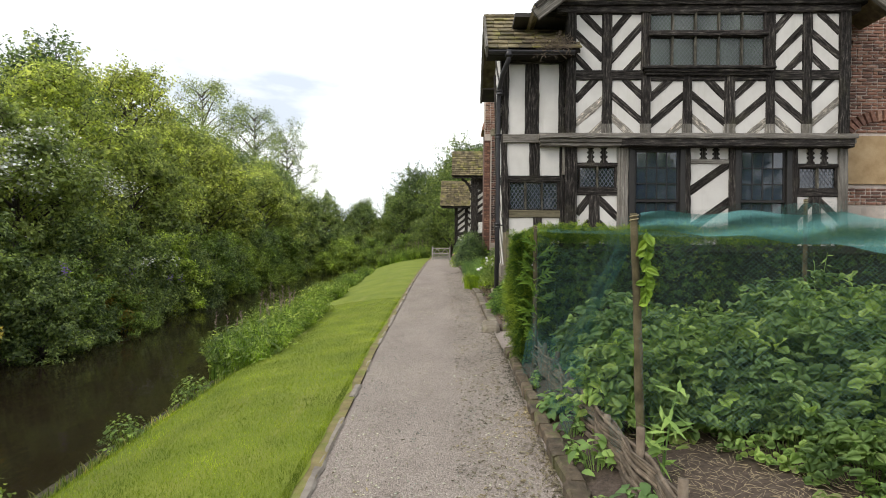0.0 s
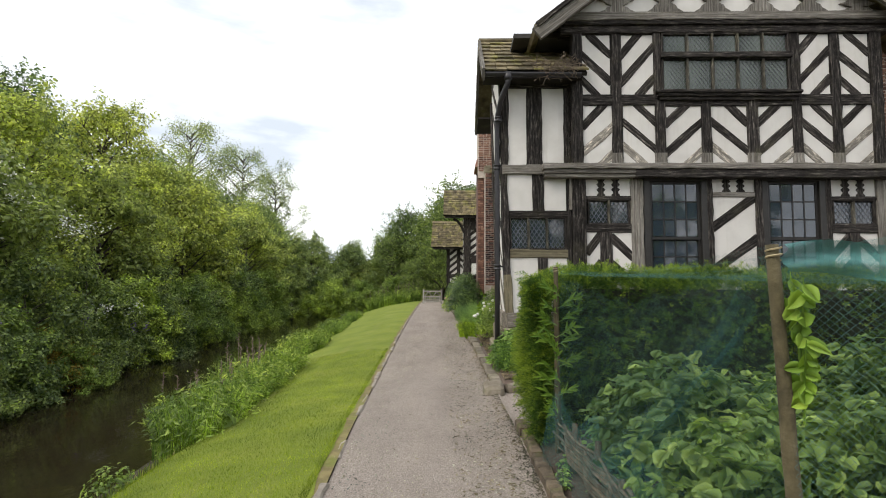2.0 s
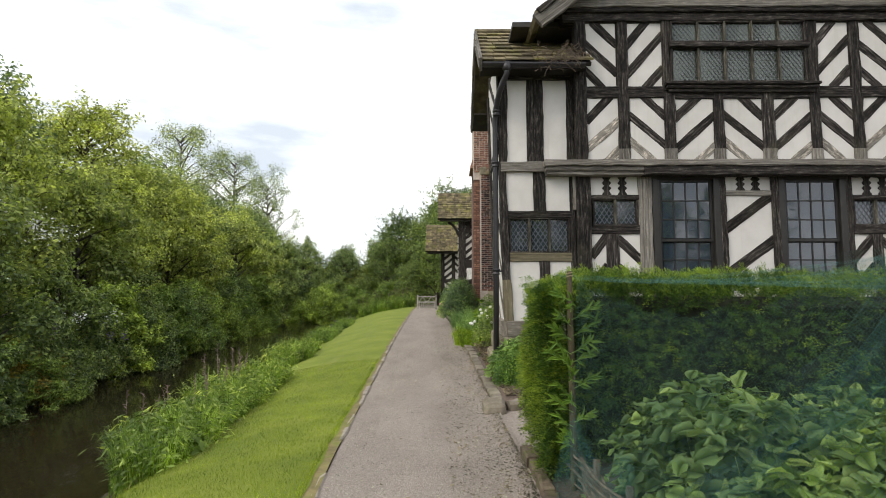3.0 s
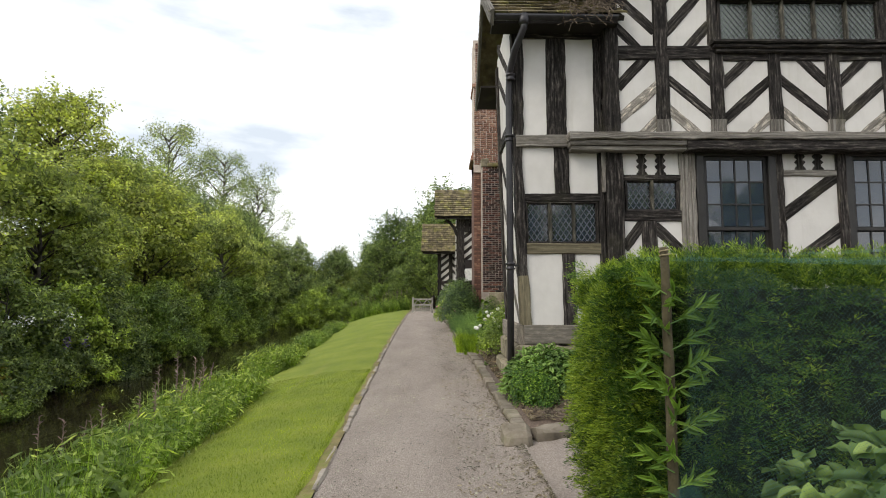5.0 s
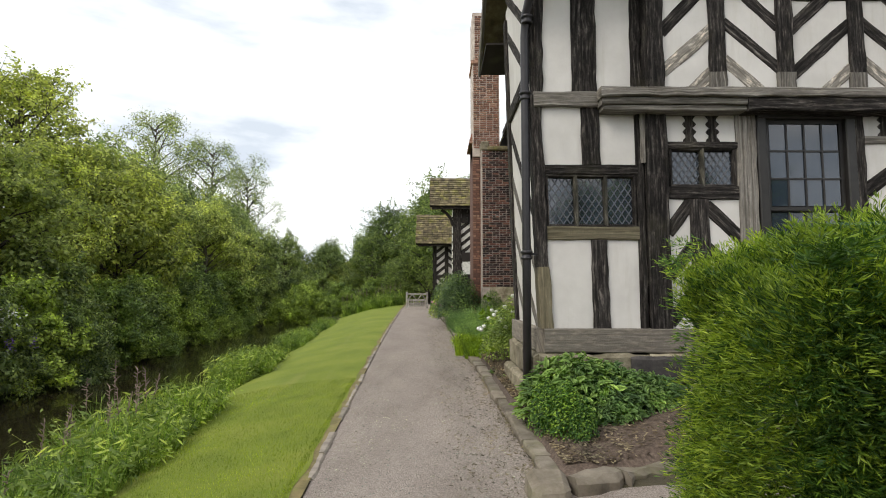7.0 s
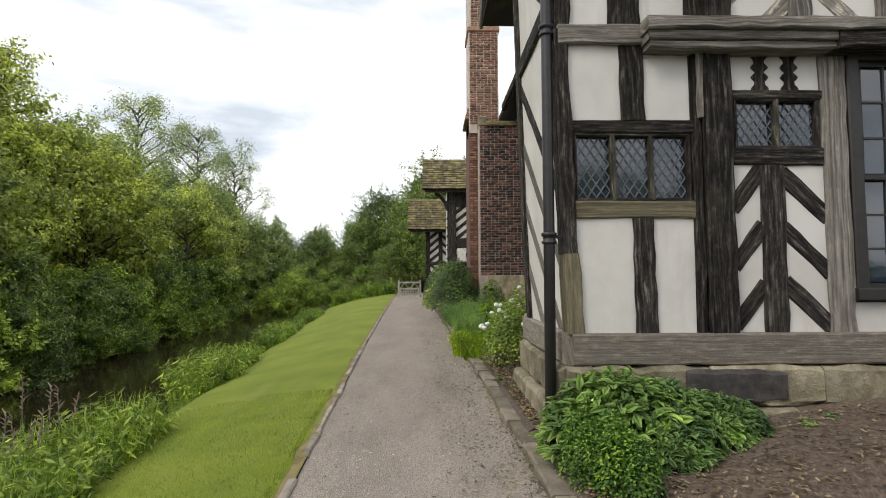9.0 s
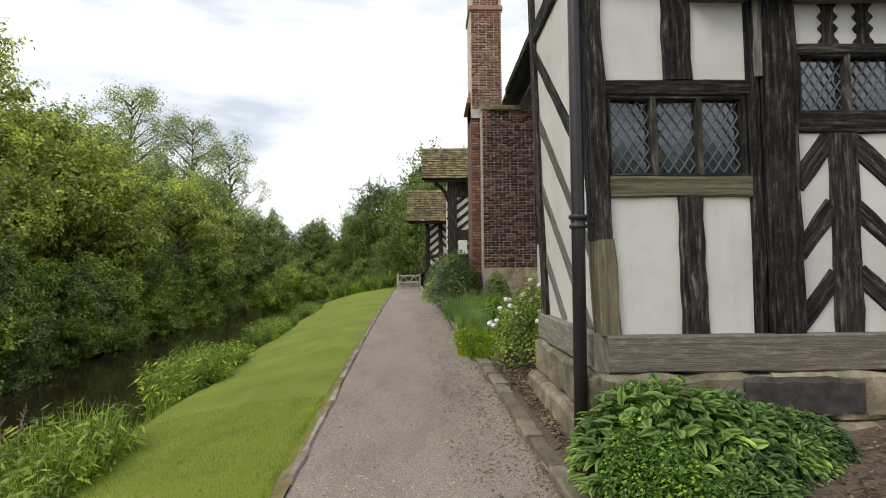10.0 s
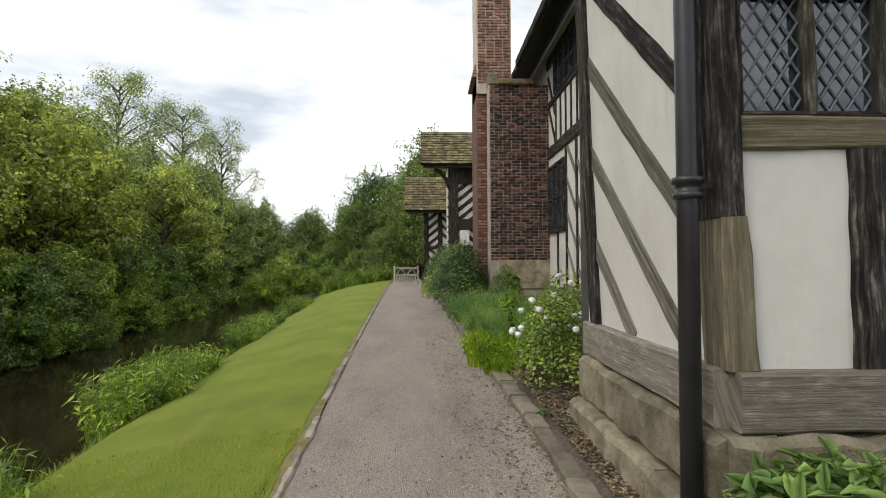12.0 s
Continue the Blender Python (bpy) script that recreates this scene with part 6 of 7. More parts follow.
net_sheet("side_sheet", net_side, 70, 16, 3.3, 1.7, net, M_NETFINE)
net_sheet("front_sheet", net_front, 90, 16, 6.2, 1.4, net)
net_sheet("roof_sheet", net_roof, 80, 24, 6.2, 4.3, net, M_NETFOLD)
net_sheet("gathered_hem", net_fold, 110, 6, 6.6, 0.5, net, M_NETHEM)
net_sheet("diagonal_fold", lambda u, v: Vector(net_side(0.04 + 0.5 * u, 0.05 + 0.75 * u + 0.16 * v)) + Vector((-0.04 - 0.04 * math.sin(v * 9 + u * 5), 0, 0)), 30, 10, 2.6, 1.0, net, M_NETDARK)
net_sheet("diagonal_fold", lambda u, v: Vector(net_side(0.05 + 0.5 * u, 0.03 + 0.75 * u + 0.14 * v)) + Vector((-0.08 - 0.04 * math.sin(v * 9 + u * 5), 0, 0)), 30, 10, 2.9, 1.3, net)


def net_skirt(u, v):
    """The loose foot of the net, trailing outside the fence."""
    y = 4.4 + 2.7 * u
    x = fence_x(y) - 0.07 - 0.13 * v + 0.03 * math.sin(u * 31 + v * 3)
    return (x, y, land_z(x, y) + 0.05 + (0.5 + 0.1 * math.sin(u * 17)) * (1 - v) + 0.02 * math.sin(u * 44))


net_sheet("trailing_skirt", net_skirt, 60, 10, 2.8, 0.6, net, M_NETDARK)


def crop_row(seed):
    return broad_plant("crop_plant", 0.68, 0.48, 165, 0.092, 0.082, M_BEAN, "leafy green vegetable plant in the bed", seed, "vegetable plant", 0.9, three=True, blade=True)


crop_a, crop_b = crop_row(31), crop_row(32)
spots_a, spots_b = [], []
for i in range(9):
    for j in range(8):
        x, y = 1.75 + i * 0.62 + random.uniform(-0.15, 0.15), 2.55 + j * 0.56 + random.uniform(-0.15, 0.15)
        if x < fence_x(y) + 0.45 or random.random() < 0.06 or (y < 4.2 and x < 2.0):
            continue
        (spots_a if (i + j) % 2 else spots_b).append((x, y, random.uniform(0, 6.28), random.uniform(0.8, 1.2) * (0.72 if j < 2 else 1.0 if j < 4 else 1.25)))
place(crop_a, spots_a)
place(crop_b, spots_b)

weed = broad_plant("edge_weed", 0.22, 0.16, 46, 0.10, 0.05, M_HERB, "small green weed by the stone edging", 35, "weed", 0.4)
place(weed, [(interp(y, RIGHT) + 0.02 * math.sin(y * 9) + 0.22, y, y * 3, 0.25 + 0.35 * abs(math.sin(y * 5))) for y in (3.0, 3.3, 4.1, 4.35, 5.3, 6.2, 6.4, 7.4, 7.7, 8.2)] + [(interp(y, RIGHT) + 0.32 + random.uniform(-0.08, 0.16), y, random.uniform(0, 6), random.uniform(0.6, 1.3)) for y in (3.1, 3.9, 4.6, 5.2, 5.9, 6.6)]
      + [(0.72, 14.6, 0, 0.5), (0.62, 15.3, 1, 0.5), (2.9, 12.1, 1, 0.6), (3.2, 12.2, 2, 0.5), (-1.9, 7.6, 0, 0.25)])

straw = bmesh.new()
for k in range(8500):
    x, y = random.uniform(1.2, 4.5), 2.2 + 4.5 * random.random() ** 1.5
    a, s = random.uniform(0, 3.14), random.uniform(0.03, 0.11)
    z = land_z(x, y) + 0.085
    tube_bm([(x, y, z), (x + math.cos(a) * s * 0.7, y + math.sin(a) * s * 0.7, z + random.uniform(-0.01, 0.02))], 0.0013, 3, straw)
tagged(part("straw_litter", straw, M_STRAW, None), "dry straw strewn between the vegetable plants", "straw", "", "stuff")


def hedge(x0, x1, y0, y1, z1):
    """A clipped yew hedge: many short sprays over a rounded block."""
    t = thing("yew_hedge", ((x0 + x1) / 2, (y0 + y1) / 2, 0), "clipped dense green yew hedge with fresh tips", "hedge")
    zb = land_z(x0 + 1, y0) - 0.02
    # Solid filler block, its dark colour standing for the shade between the sprays.
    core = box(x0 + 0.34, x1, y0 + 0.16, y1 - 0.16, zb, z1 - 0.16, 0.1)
    part("inner_mass", core, M_YEWSHADE, t)
    for name, tufts, per, mat, top in (("dark_foliage", 8600, 34, M_YEW, False), ("fresh_growth", 5200, 30, M_YEWTIP, True)):
        face = rng.choice(4, tufts, p=[0.46, 0.17, 0.27, 0.10] if not top else [0.10, 0.42, 0.43, 0.05])
        u, w = rng.uniform(0, 1, tufts) ** 2.2, rng.uniform(0, 1, tufts)
        X, Y, Z = x0 + (x1 - x0) * u, y0 + (y1 - y0) * w, zb + (z1 - zb) * rng.uniform(0, 1, tufts) ** 0.85
        N, C = np.zeros((tufts, 3)), np.zeros((tufts, 3))
        out = rng.uniform(-0.11, 0.05, tufts) + (0.02 if top else 0)
        for q, (nx, ny, nz) in enumerate(((0, -1, 0), (-1, 0, 0), (0, 0, 1), (0, 1, 0))):
            s = face == q
            N[s] = (nx, ny, nz)
            C[s, 0] = np.where(nx != 0, x0 + 0.06 - out[s], X[s])
            C[s, 1] = np.where(ny < 0, y0 + 0.06 - out[s], np.where(ny > 0, y1 - 0.06 + out[s], Y[s]))
            C[s, 2] = np.where(nz != 0, z1 - 0.06 + out[s], Z[s])
        # the clipped corners are rounded
        over = np.maximum(0, (x0 + 0.45 - C[:, 0])) / 0.45
        C[:, 2] -= np.where(face == 2, 0.2 * over ** 2, 0)
        high = np.maximum(0, (C[:, 2] - (z1 - 0.5))) / 0.5
        C[:, 0] += np.where(face == 1, 0.28 * high ** 2 + 0.16 * np.abs((C[:, 1] - (y0 + y1) / 2) / ((y1 - y0) / 2)) ** 3, 0)
        C += 0.05 * np.stack([np.sin(C[:, 1] * 5 + C[:, 2] * 4), np.sin(C[:, 0] * 4 + C[:, 2] * 5), np.sin(C[:, 0] * 5 + C[:, 1] * 6)], 1)
        n = tufts * per
        C, N = np.repeat(C, per, 0), np.repeat(N, per, 0)
        grow = unit(N + np.repeat(rng.normal(size=(tufts, 3)) * 0.32 + np.array([-0.45, 0, 0.25]), per, 0))
        d = unit(rng.normal(size=(n, 3)))
        run = rng.uniform(-0.03, 0.15 if top else 0.12, (n, 1))
        P = C + grow * run + d * 0.012 - np.array([0, 0, 2.5]) * np.maximum(0, run) ** 2
        dirn = unit(d * np.array([1, 1, 0.5]) * 0.8 + grow * 0.8)
        ln = rng.uniform(0.02, 0.044, n)[:, None]
        sd = unit(np.cross(dirn, rng.normal(size=(n, 3)))) * rng.uniform(0.0017, 0.0032, n)[:, None]
        v = np.stack([P - sd * 0.4, P + dirn * ln * 0.5 + sd, P + dirn * ln, P + dirn * ln * 0.5 - sd], 1).reshape(-1, 3)
        i = np.arange(n)[:, None] * 4
        f = np.concatenate([i + [0, 1, 2], i + [0, 2, 3]], 1).reshape(-1, 3)
        attach(new(name, mesh_np(name, v, f, mat)), t)
    return t


hedge(0.77, 9.0, 7.25, 8.25, 1.72)


def shoots(name, x, y, z0, z1, count, reach, ll, lw, mat, label, seed, per=16):
    """Slender stems that arch outwards, with narrow leaves along them."""
    rs = random.Random(seed)
    t = thing(name, (x, y, z0), label, "plant")
    pts, nrm = [], []
    for k in range(count):
        a, r, top = rs.uniform(0, 6.28), reach * rs.uniform(0.3, 1.0), z1 - rs.uniform(0, 0.6) * (z1 - z0)
        line = [(x + math.cos(a) * r * u ** 1.6, y + math.sin(a) * r * u ** 1.6 - 0.04, z0 + (top - z0) * u) for u in (0, 0.3, 0.6, 0.85, 1.0)]
        part("stem", tube_bm(line, [0.005, 0.0045, 0.004, 0.003, 0.002], 5), mat, t)
        for j in range(per):
            u = 0.25 + 0.75 * j / per
            i = min(3, int(u * 4))
            f = u * 4 - i
            p = Vector(line[i]).lerp(Vector(line[i + 1]), f)
            pts.append(p)
            nrm.append((rs.uniform(-0.6, 0.6), rs.uniform(-0.9, 0.2), 0.8))
    if lw > 0.5 * ll:
        head = rng.normal(size=(len(pts), 3)) * np.array([0.8, 0.5, 0.3]) + np.array([0.3, -0.2, -0.5])
        v, f = blade_leaves(np.array(pts), head, unit(np.array(nrm) + np.array([0, -0.9, 0])), ll, lw, 0.2, 0.2)
    else:
        v, f = leaves(np.array(pts), unit(np.array(nrm)), ll, lw, 0.1, 0.25)
    attach(new("foliage", mesh_np("foliage", v, f, mat)), t)
    return t



def sprig(x, y, z, way, n, size, seed):
    """A side shoot of the live willow pole with lance-shaped leaves."""
    rs = random.Random(seed)
    t = thing("willow_sprig", (x, y, z), "fresh green leafy sprig sprouting from the pole", "sprig", group="sprigs on the pole")
    d = Vector(way)
    line = [Vector((x, y, z)) + d * (size * u) + Vector((0, 0, 0.25 * size * u * u)) for u in (0, 0.35, 0.7, 1.0)]
    part("stem", tube_bm(line, [0.004, 0.0035, 0.0025, 0.0015], 5), M_HERB, t)
    for k in range(n):
        u = 0.25 + 0.75 * k / (n - 1)
        p = line[0].lerp(line[3], u)
        a = (d + Vector((rs.uniform(-0.7, 0.7), rs.uniform(-0.6, 0.3), rs.uniform(-0.8, 0.7)))).normalized()
        s = a.cross(Vector((rs.uniform(-0.4, 0.4), -1, rs.uniform(-0.2, 0.6)))).normalized()
        up = s.cross(a)
        ln, wd = rs.uniform(0.065, 0.125), rs.uniform(0.009, 0.0145)
        bm = bmesh.new()
        mid = [bm.verts.new(p + a * ln * q - up * (0.25 * ln * q * q)) for q in (0, 0.3, 0.65, 1.0)]
        for sg in (1, -1):
            e = [bm.verts.new(p + a * ln * q + s * sg * wd * w - up * (0.25 * ln * q * q - 0.004)) for q, w in ((0.3, 1.0), (0.65, 0.75))]
            bm.faces.new((mid[0], e[0], mid[1]))
            bm.faces.new((mid[1], e[0], e[1], mid[2]))
            bm.faces.new((mid[2], e[1], mid[3]))
        part("leaf", bm, M_SPRIG, t, "", True)
    return t


for k, (z, wx, wy, size, n) in enumerate(((1.52, -0.8, -0.1, 0.20, 8), (1.36, 0.9, -0.3, 0.34, 12), (1.22, 0.95, 0.0, 0.36, 12), (1.2, -0.9, -0.2, 0.22, 8), (1.08, 0.8, -0.35, 0.30, 10), (1.0, 0.95, -0.1, 0.26, 8),
                                          (0.98, -0.95, -0.1, 0.32, 9), (0.78, 0.95, -0.15, 0.34, 11), (0.66, -0.3, -0.5, 0.10, 7), (0.5, 0.9, -0.3, 0.26, 8), (0.3, -0.7, -0.4, 0.2, 7))):
    sprig(0.94, 6.98, z, Vector((wx, wy, 0.35)).normalized(), n + 4, size * 0.6, 80 + k)
for k in range(10):
    a = 2.0 + 2.6 * (k % 5) / 4
    sprig(0.94, 6.97, 0.35 + 0.12 * k, Vector((math.cos(a) * 0.8, -0.5 * abs(math.sin(a)), 0.35)).normalized(), 10, 0.13 + 0.015 * (k % 4), 120 + k)
shoots("climbing_vine", 1.24, 3.66, 1.05, 1.66, 4, 0.13, 0.085, 0.062, M_SPRIG, "thin yellow-green vine climbing the pole", 42, 9)
shoots("bed_shoot", 1.32, 3.55, 0.0, 0.75, 4, 0.16, 0.18, 0.035, M_HERB, "narrow-leaved green shoot at the pole's foot", 43, 8)
shoots("bamboo_shoot", 4.4, 6.9, 0.2, 1.5, 6, 0.22, 0.13, 0.02, M_HERB, "thin leafy stems before the hedge", 44)

# ---------------------------------------------------------------- border planting
sage = broad_plant("herb_mound", 0.74, 0.64, 1500, 0.135, 0.066, M_HERB, "broad mound of green herb leaves beside the wall", 51, "plant", 0.4, blade=True)
place(sage, [(1.24, 12.12, 0.4, 0.98), (1.62, 12.1, 2.0, 0.8), (1.98, 12.12, 3.6, 0.62), (2.28, 12.18, 5.0, 0.48), (1.5, 11.8, 1.0, 0.6)])
boxb = broad_plant("box_bush", 0.62, 0.19, 1900, 0.036, 0.022, M_BOX, "small clipped bright green box bush", 52, "bush", 0.2)
place(boxb, [(0.82, 11.75, 0, 0.98), (0.84, 11.5, 1.0, 0.86), (0.98, 11.32, 2.0, 0.98), (1.08, 11.15, 3.0, 0.8), (1.02, 11.6, 4.0, 0.92)])
rose = broad_plant("rose_bush", 1.15, 0.52, 2300, 0.058, 0.036, M_REEDLEAF, "rose bush with white blooms by the plinth", 53, "bush", 0.1, (M_FLOWER, 14, 0.04))
place(rose, [(0.98, 16.2, 0, 1.0), (1.35, 17.3, 2.0, 1.1)])
shoots("tall_shoot", 0.85, 18.3, 0.2, 1.75, 3, 0.22, 0.16, 0.09, M_LIME, "tall yellow-green leafy shoot in the border", 60, 9)
lady = grass_clump("lime_border_plant", 0.46, 0.52, 1500, M_LIME, "low lime-green feathery plant spilling to the path", 54, 0, 0.006, 3000, "plant", M_LIME, (0.05, 0.016))
place(lady, [(0.60, 17.3, 0, 0.95), (0.52, 17.95, 1, 1.2), (0.42, 18.8, 2, 0.9)])
fern = grass_clump("feathery_border_plant", 0.85, 0.52, 700, M_HERB, "fine green feathery border foliage", 55, 0, 0.007, 2600, "plant", M_HERB, (0.065, 0.014))
place(fern, [(0.85, 18.6, 0, 0.9), (0.7, 19.6, 1, 0.9), (1.3, 18.2, 2, 1.2), (0.5, 20.6, 2, 0.8), (1.2, 20.0, 0.5, 1.1), (0.4, 21.8, 0, 0.9), (0.9, 21.6, 3, 1.1), (0.3, 23, 0, 0.9)])
shrub = broad_plant("border_shrub", 1.85, 0.8, 4200, 0.075, 0.045, M_LEAF_SHRUB, "rounded dark green shrub in the flower border", 56, "bush", 0.1)
place(shrub, [(0.45, 25.0, 0, 1.0), (0.3, 26.6, 1, 0.95), (1.4, 23.2, 1, 0.6), (0.2, 30, 2, 1.0), (-0.1, 33.2, 2, 0.8)])
pink = broad_plant("pink_rose", 1.0, 0.5, 420, 0.09, 0.06, M_LEAF_BUSH, "small rose with pink blooms beside the path", 57, "bush", 0.1, (M_PINK, 8, 0.06))
place(pink, [(-0.25, 29.0, 0, 1.0), (-0.3, 31.5, 1, 0.9)])
low = broad_plant("bank_plant", 0.5, 0.45, 160, 0.17, 0.13, M_LEAF_BUSH, "broad-leaved green plant at the lawn's edge", 58, "plant", 0.5)
place(low, bank_spots([9.2, 9.5], 0.2, 1.0))

edge_shrub = broad_plant("edge_shrub", 0.55, 0.36, 300, 0.07, 0.035, M_LEAF_BUSH, "small loose green shrub on the bank", 59, "shrub", 0.1)
place(edge_shrub, [(interp(5.6, EDGE) - 0.25, 5.6, 0.4, 0.75), (interp(3.4, EDGE) - 0.5, 3.9, 1.4, 1.0), (interp(7.3, EDGE) - 0.3, 7.3, 2.4, 0.8)])

# dry creeper caught where the two roofs meet
creeper = thing("dry_creeper", (2.1, 12.2, 6.0), "tangle of dry brown creeper on the gutter", "creeper")
for k in range(60):
    x, z = random.uniform(1.55, 2.35), random.uniform(5.95, 6.35)
    pts = [(x, EY - 0.12, z)]
    for j in range(5):
        x, z = x + random.uniform(-0.12, 0.12), z + random.uniform(-0.14, 0.09)
        pts.append((x, EY - 0.16 + random.uniform(-0.08, 0.08) + max(0, z - 5.98) * 0.9, z))
    part("dry_stem", tube_bm(pts, 0.006, 4), M_TWIG, creeper)

# flowers on the far bank
def blossom(name, mat, label, seed, n=110, r=0.26, size=0.07, tall=1.0):
    rs = np.random.default_rng(seed)
    t = thing(name, (0, 0, 0), label, "blossom")
    p = rs.normal(size=(n, 3)) * np.array([r, r, r * 0.55 * tall])
    nrm = unit(rs.normal(size=(n, 3)) * 0.6 + np.array([0, 0, 1.0]))
    v, f = leaves(p, nrm, size, size * 0.9, 0.0, 0.1)
    tagged(attach(new("inflorescence", mesh_np("inflorescence", v, f, mat)), t), kind="stuff")
    part("stalk", tube_bm([(0, 0, -0.4), (0.02, 0, -0.1), (0, 0, 0.1 * tall)], 0.006, 4), M_LEAF_A, t)
    return t


elder = blossom("elder_blossom", M_FLOWER, "white elder blossom among the bank leaves", 61)
budd = blossom("buddleia_spike", M_PURPLE, "purple flower spike over the river", 62, 60, 0.06, 0.05, 4.0)


def hang(src, rows):
    for k, (x, y, z, s) in enumerate(rows):
        m = Matrix.Translation((x - 0.85, y, z)) @ Matrix.Rotation(k * 1.3, 4, "Z") @ Matrix.Diagonal((s, s, s, 1))
        if k == 0:
            src.matrix_world = m
        else:
            copy_thing(src, Matrix.Identity(4)).matrix_basis = m


hang(elder, [(-10.7, 12.7, 3.98, 1.3), (-9.9, 11.6, 3.2, 1.2), (-10.5, 12.9, 3.53, 1.1), (-10.3, 13.3, 2.87, 1.0), (-10.45, 16.1, 3.61, 1.2), (-10.2, 16.35, 3.35, 1.1), (-9.95, 16.55, 3.1, 0.9), (-9.1, 16.5, 0.91, 0.7),
             (-10.05, 14.2, 3.66, 0.9), (-9.5, 18.25, 0.98, 0.9), (-9.6, 18.25, 0.79, 0.7), (-12.3, 20.1, 3.66, 1.2)]
     + [(-10.6 + random.uniform(-0.5, 0.3), 12.6 + random.uniform(-1.6, 1.6), 3.9 + random.uniform(-1.0, 0.6), random.uniform(0.8, 1.3)) for _ in range(14)])
hang(budd, [(-8.42, 10.15, 0.71, 0.9), (-8.15, 11.85, 0.86, 0.9), (-8.92, 15.5, 0.67, 0.9), (-9.36, 18.45, 0.26, 0.9), (-9.46, 19.3, 0.23, 0.9), (-9.6, 17.7, -0.5, 0.9)])

# loose pebbles and short grass
stones = np.random.default_rng(71)
n = 7000
py = 2.0 + 16 * stones.uniform(0, 1, n) ** 1.6
px = np.array([interp(y, LEFT) + 0.06 + (interp(y, RIGHT) - interp(y, LEFT) - 0.1) * (0.5 + 0.5 * np.sign(q - 0.5) * abs(2 * q - 1) ** 0.6) for y, q in zip(py, stones.uniform(0, 1, n))])
pz = np.array([path_z(y) for y in py]) + 0.001
sz = stones.uniform(0.004, 0.011, n)[:, None]
base = np.stack([px, py, pz], 1)
oct_v = np.array([(1, 0, 0), (0, 1, 0), (-1, 0, 0), (0, -1, 0), (0, 0, 0.7)], dtype=float)
v = (base[:, None, :] + (oct_v[None] + stones.normal(size=(n, 5, 3)) * 0.2) * sz[:, None, :]).reshape(-1, 3)
i = np.arange(n)[:, None] * 5
f = np.concatenate([i + t for t in ([0, 1, 4], [1, 2, 4], [2, 3, 4], [3, 0, 4])], 1).reshape(-1, 3)
M_PEBBLE = leaf_material("pebble_stone", (0.18, 0.155, 0.14), (0.36, 0.32, 0.29), (0.58, 0.54, 0.5), 0.9, 0.0)
tagged(new("loose_pebbles", mesh_np("loose_pebbles", v, f, M_PEBBLE)), "loose small stones on the gravel path", "pebbles", "", "stuff")

n = 6000
by = 1.5 + 36 * stones.uniform(0, 1, n) ** 1.5
bu = stones.uniform(-0.1, 0.22, n)
bx = np.array([interp(y, EDGE) - 0.2 + (interp(y, NEARBANK) - interp(y, EDGE)) * u for y, u in zip(by, bu)])
bz = np.array([land_z(x, y) for x, y in zip(bx, by)]) - 0.02
hh = stones.uniform(0.05, 0.17, n)
a = stones.uniform(0, 6.28, n)
b0 = np.stack([bx, by, bz], 1)
sd = np.stack([np.cos(a), np.sin(a), np.zeros(n)], 1) * 0.006
lean_b = np.stack([-np.sin(a), np.cos(a), np.zeros(n)], 1) * (hh * stones.uniform(0.1, 0.8, n))[:, None]
v = np.stack([b0 - sd, b0 + sd, b0 + sd * 0.7 + lean_b * 0.4 + np.stack([0 * hh, 0 * hh, hh * 0.6], 1), b0 - sd * 0.7 + lean_b * 0.4 + np.stack([0 * hh, 0 * hh, hh * 0.6], 1), b0 + lean_b + np.stack([0 * hh, 0 * hh, hh * 0.85], 1)], 1).reshape(-1, 3)
i = np.arange(n)[:, None] * 5
f = np.concatenate([i + t for t in ([0, 1, 2], [0, 2, 3], [3, 2, 4])], 1).reshape(-1, 3)
M_ROUGH = leaf_material("rough_bank_grass", (0.07, 0.10, 0.02), (0.15, 0.20, 0.035), (0.36, 0.31, 0.14), 0.7, 0.25)
tagged(new("bank_grass", mesh_np("bank_grass", v, f, M_ROUGH)), "rough green and dry grass on the river bank", "grass", "", "stuff")

n = 17000
cy = 10.5 + 9 * stones.uniform(0, 1, n) ** 1.5
cx = np.array([interp(y, RIGHT) + 0.22 + (6.0 if y < 12.4 else 0.9) * q for y, q in zip(cy, stones.uniform(0, 1, n) ** 1.4)])
cz = np.array([land_z(x, y) for x, y in zip(cx, cy)]) + 0.045
a = stones.uniform(0, 6.28, n)
ln, wd = stones.uniform(0.008, 0.028, n), stones.uniform(0.004, 0.009, n)
dx, dy = np.stack([np.cos(a) * ln, np.sin(a) * ln, stones.uniform(-0.006, 0.006, n)], 1), np.stack([-np.sin(a) * wd, np.cos(a) * wd, stones.uniform(-0.004, 0.004, n)], 1)
ok = cy > np.array([border_y(q) for q in cx]) + 0.05
cx, cy, cz, dx, dy = cx[ok], cy[ok], cz[ok], dx[ok], dy[ok]
n = len(cx)
c0 = np.stack([cx, cy, cz], 1)
v = np.stack([c0 - dx - dy, c0 + dx - dy, c0 + dx + dy, c0 - dx + dy], 1).reshape(-1, 3)
M_CHIP = leaf_material("bark_chip", (0.05, 0.034, 0.025), (0.155, 0.11, 0.083), (0.34, 0.268, 0.205), 0.9, 0.0)
tagged(new("bark_mulch", mesh_np("bark_mulch", v, np.arange(n * 4).reshape(-1, 4), M_CHIP)), "brown bark chips scattered on the border soil", "mulch", "", "stuff")

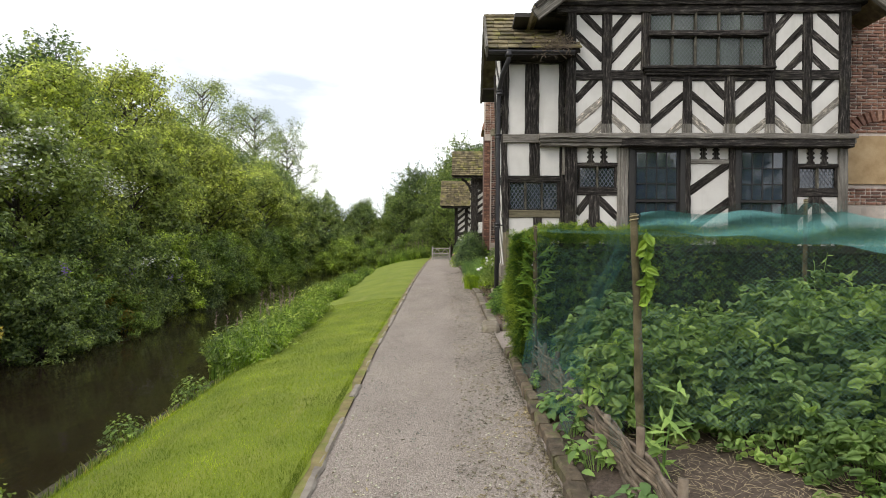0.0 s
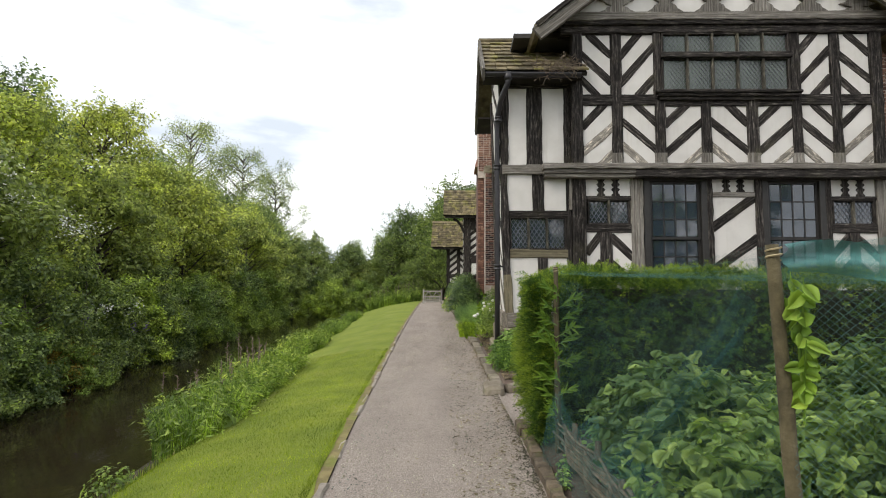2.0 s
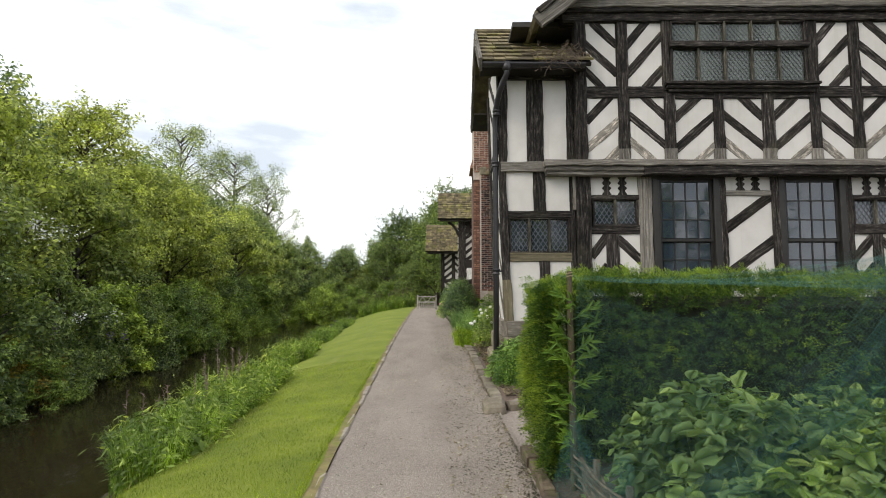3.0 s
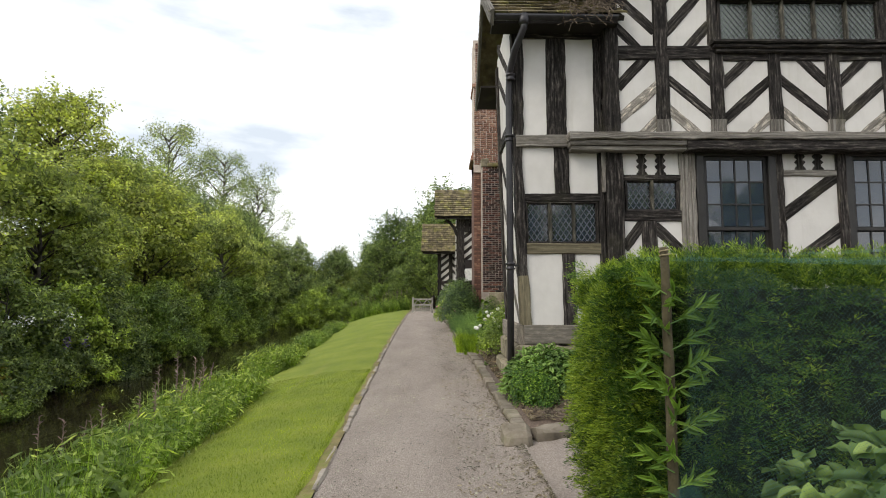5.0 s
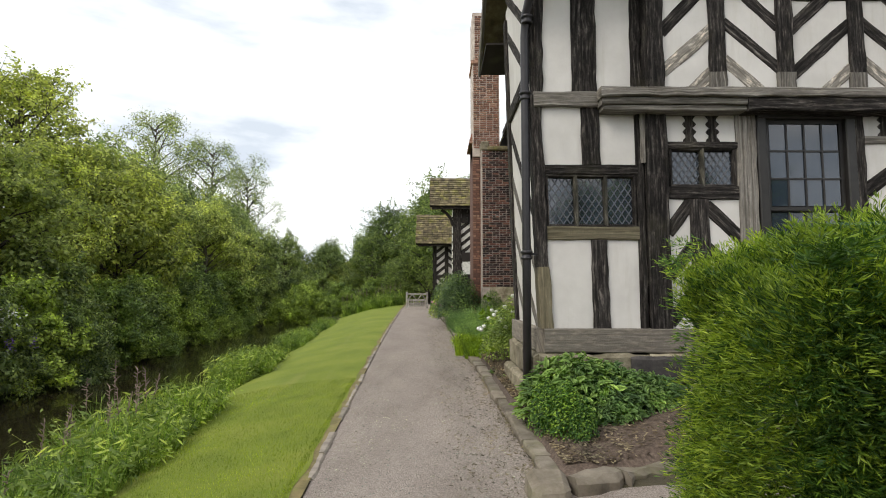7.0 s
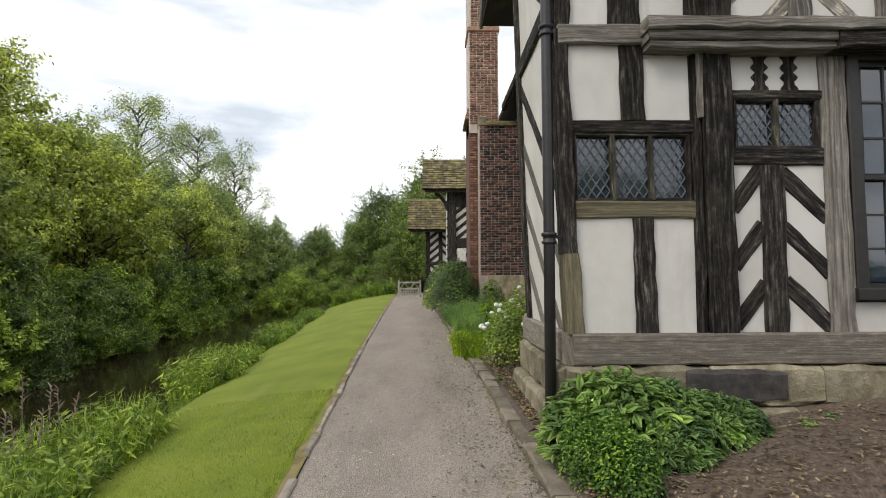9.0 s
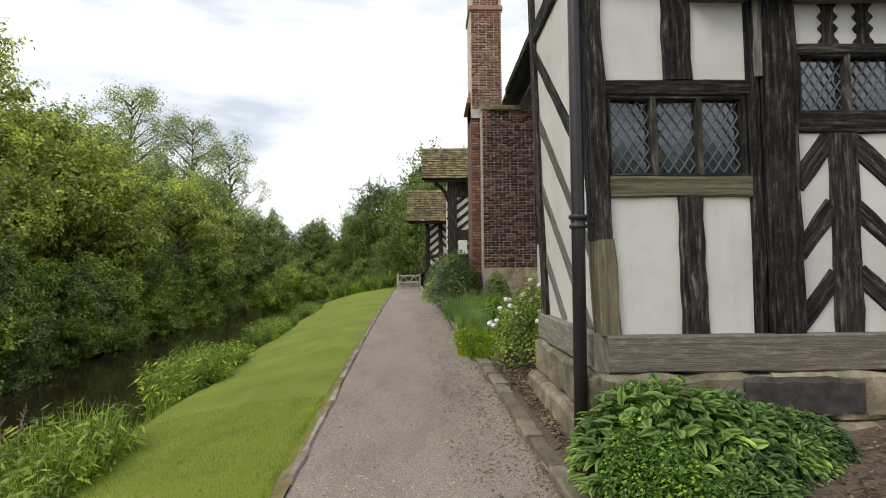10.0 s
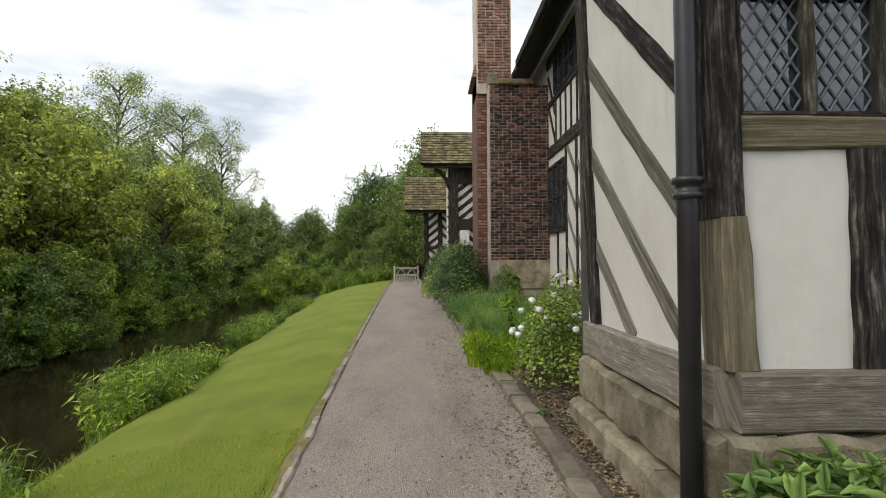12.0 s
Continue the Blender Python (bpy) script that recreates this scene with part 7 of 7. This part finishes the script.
M_LITTER = leaf_material("dry_path_litter", (0.09, 0.068, 0.05), (0.19, 0.152, 0.118), (0.30, 0.25, 0.20), 0.9, 0.0)
n = 9000
ky = 3.0 + 22 * stones.uniform(0, 1, n) ** 1.3
kx = np.array([interp(y, RIGHT) + 0.03 - 0.75 * q for y, q in zip(ky, stones.uniform(0, 1, n) ** 2.6)])
stray = stones.uniform(0, 1, n) < 0.03
kx = np.where(stray, np.array([interp(y, LEFT) for y in ky]) + stones.uniform(0.1, 1.5, n), kx)
kz = np.array([path_z(y) + 0.008 + 0.05 * max(0.0, 1 - (interp(y, RIGHT) + 0.07 - x) / 0.2) for x, y in zip(kx, ky)])
a = stones.uniform(0, 6.28, n)
ln, wd = stones.uniform(0.006, 0.02, n), stones.uniform(0.003, 0.007, n)
dx, dy = np.stack([np.cos(a) * ln, np.sin(a) * ln, stones.uniform(-0.003, 0.005, n)], 1), np.stack([-np.sin(a) * wd, np.cos(a) * wd, stones.uniform(-0.003, 0.004, n)], 1)
c0 = np.stack([kx, ky, kz], 1)
v = np.stack([c0 - dx - dy, c0 + dx - dy, c0 + dx + dy, c0 - dx + dy], 1).reshape(-1, 3)
tagged(new("path_litter", mesh_np("path_litter", v, np.arange(n * 4).reshape(-1, 4), M_LITTER)), "brown chips and leaf bits scattered along the path", "litter", "", "stuff")

n = 100000
gy = 2.2 + 13 * stones.uniform(0, 1, n) ** 1.7
gu = stones.uniform(0, 1, n)
edge_near = stones.uniform(0, 1, n) < 0.06
gu = np.where(edge_near, stones.uniform(0, 0.03, n), gu)
gx = np.array([interp(y, LEFT) - 0.11 + (interp(y, EDGE) - 0.1 - interp(y, LEFT)) * u for y, u in zip(gy, gu)])
gz = np.array([land_z(x, y) for x, y in zip(gx, gy)]) + 0.008
h = stones.uniform(0.018, 0.038, n) * np.where(edge_near, 0.9, 1.0)
a = stones.uniform(0, 6.28, n)
b0 = np.stack([gx, gy, gz], 1)
sd = np.stack([np.cos(a), np.sin(a), np.zeros(n)], 1) * 0.0022
tip = b0 + np.stack([np.sin(a) * h * stones.uniform(-0.7, 0.7, n), np.cos(a) * h * stones.uniform(-0.7, 0.7, n), h], 1)
v = np.stack([b0 - sd, b0 + sd, tip], 1).reshape(-1, 3)
M_BLADE = leaf_material("short_grass_blades", (0.138, 0.195, 0.015), (0.222, 0.285, 0.024), (0.36, 0.39, 0.066), 0.7, 0.3)
tagged(new("lawn_grass", mesh_np("lawn_grass", v, np.arange(n * 3).reshape(-1, 3), M_BLADE)), "short mown grass blades on the lawn", "grass", "", "stuff")

# ---------------------------------------------------------------- bricks of the chimney and the brick range
brick_face(chimney, 1.24, 3.0, 24.90, 1.7, 6.6, M_BRICKDARK, seed=5)
brick_face(chimney, 0.94, 1.24, 25.385, 0.4, 7.0, M_BRICK, seed=9)
brick_face(chimney, 0.95, 1.91, 25.30, 6.8, 10.0, M_BRICK, seed=6)
brick_face(chimney, 1.0, 1.86, 25.30, 10.16, 11.9, M_BRICK, seed=7)
M_OCHRE = mottled("ochre_plaster", (0.30, 0.20, 0.10), (0.40, 0.28, 0.15), (0.46, 0.34, 0.20), 3, 30)
part("arch_infill", box(9.15, 11.0, 13.27, 13.33, 3.1, 4.25), M_OCHRE, brick_range)
for k in range(12):
    a = math.pi * (1 - k / 22)
    bm = box(-0.045, 0.045, -0.03, 0.05, -0.13, 0.13, 0.006, 0.004)
    ob = part("arch_brick", bm, M_BRICK, None)
    ob.location = (10.05 + math.cos(a) * 1.03, 13.27, 4.0 + math.sin(a) * 0.75)
    ob.rotation_euler = (0, math.pi / 2 - a, 0)
    attach(ob, brick_range)
brick_face(brick_range, 8.9, 10.4, 13.30, 2.6, 8.0, M_BRICK, seed=8, skip=lambda x, z: x > 9.1 and 3.0 < z < 4.3)
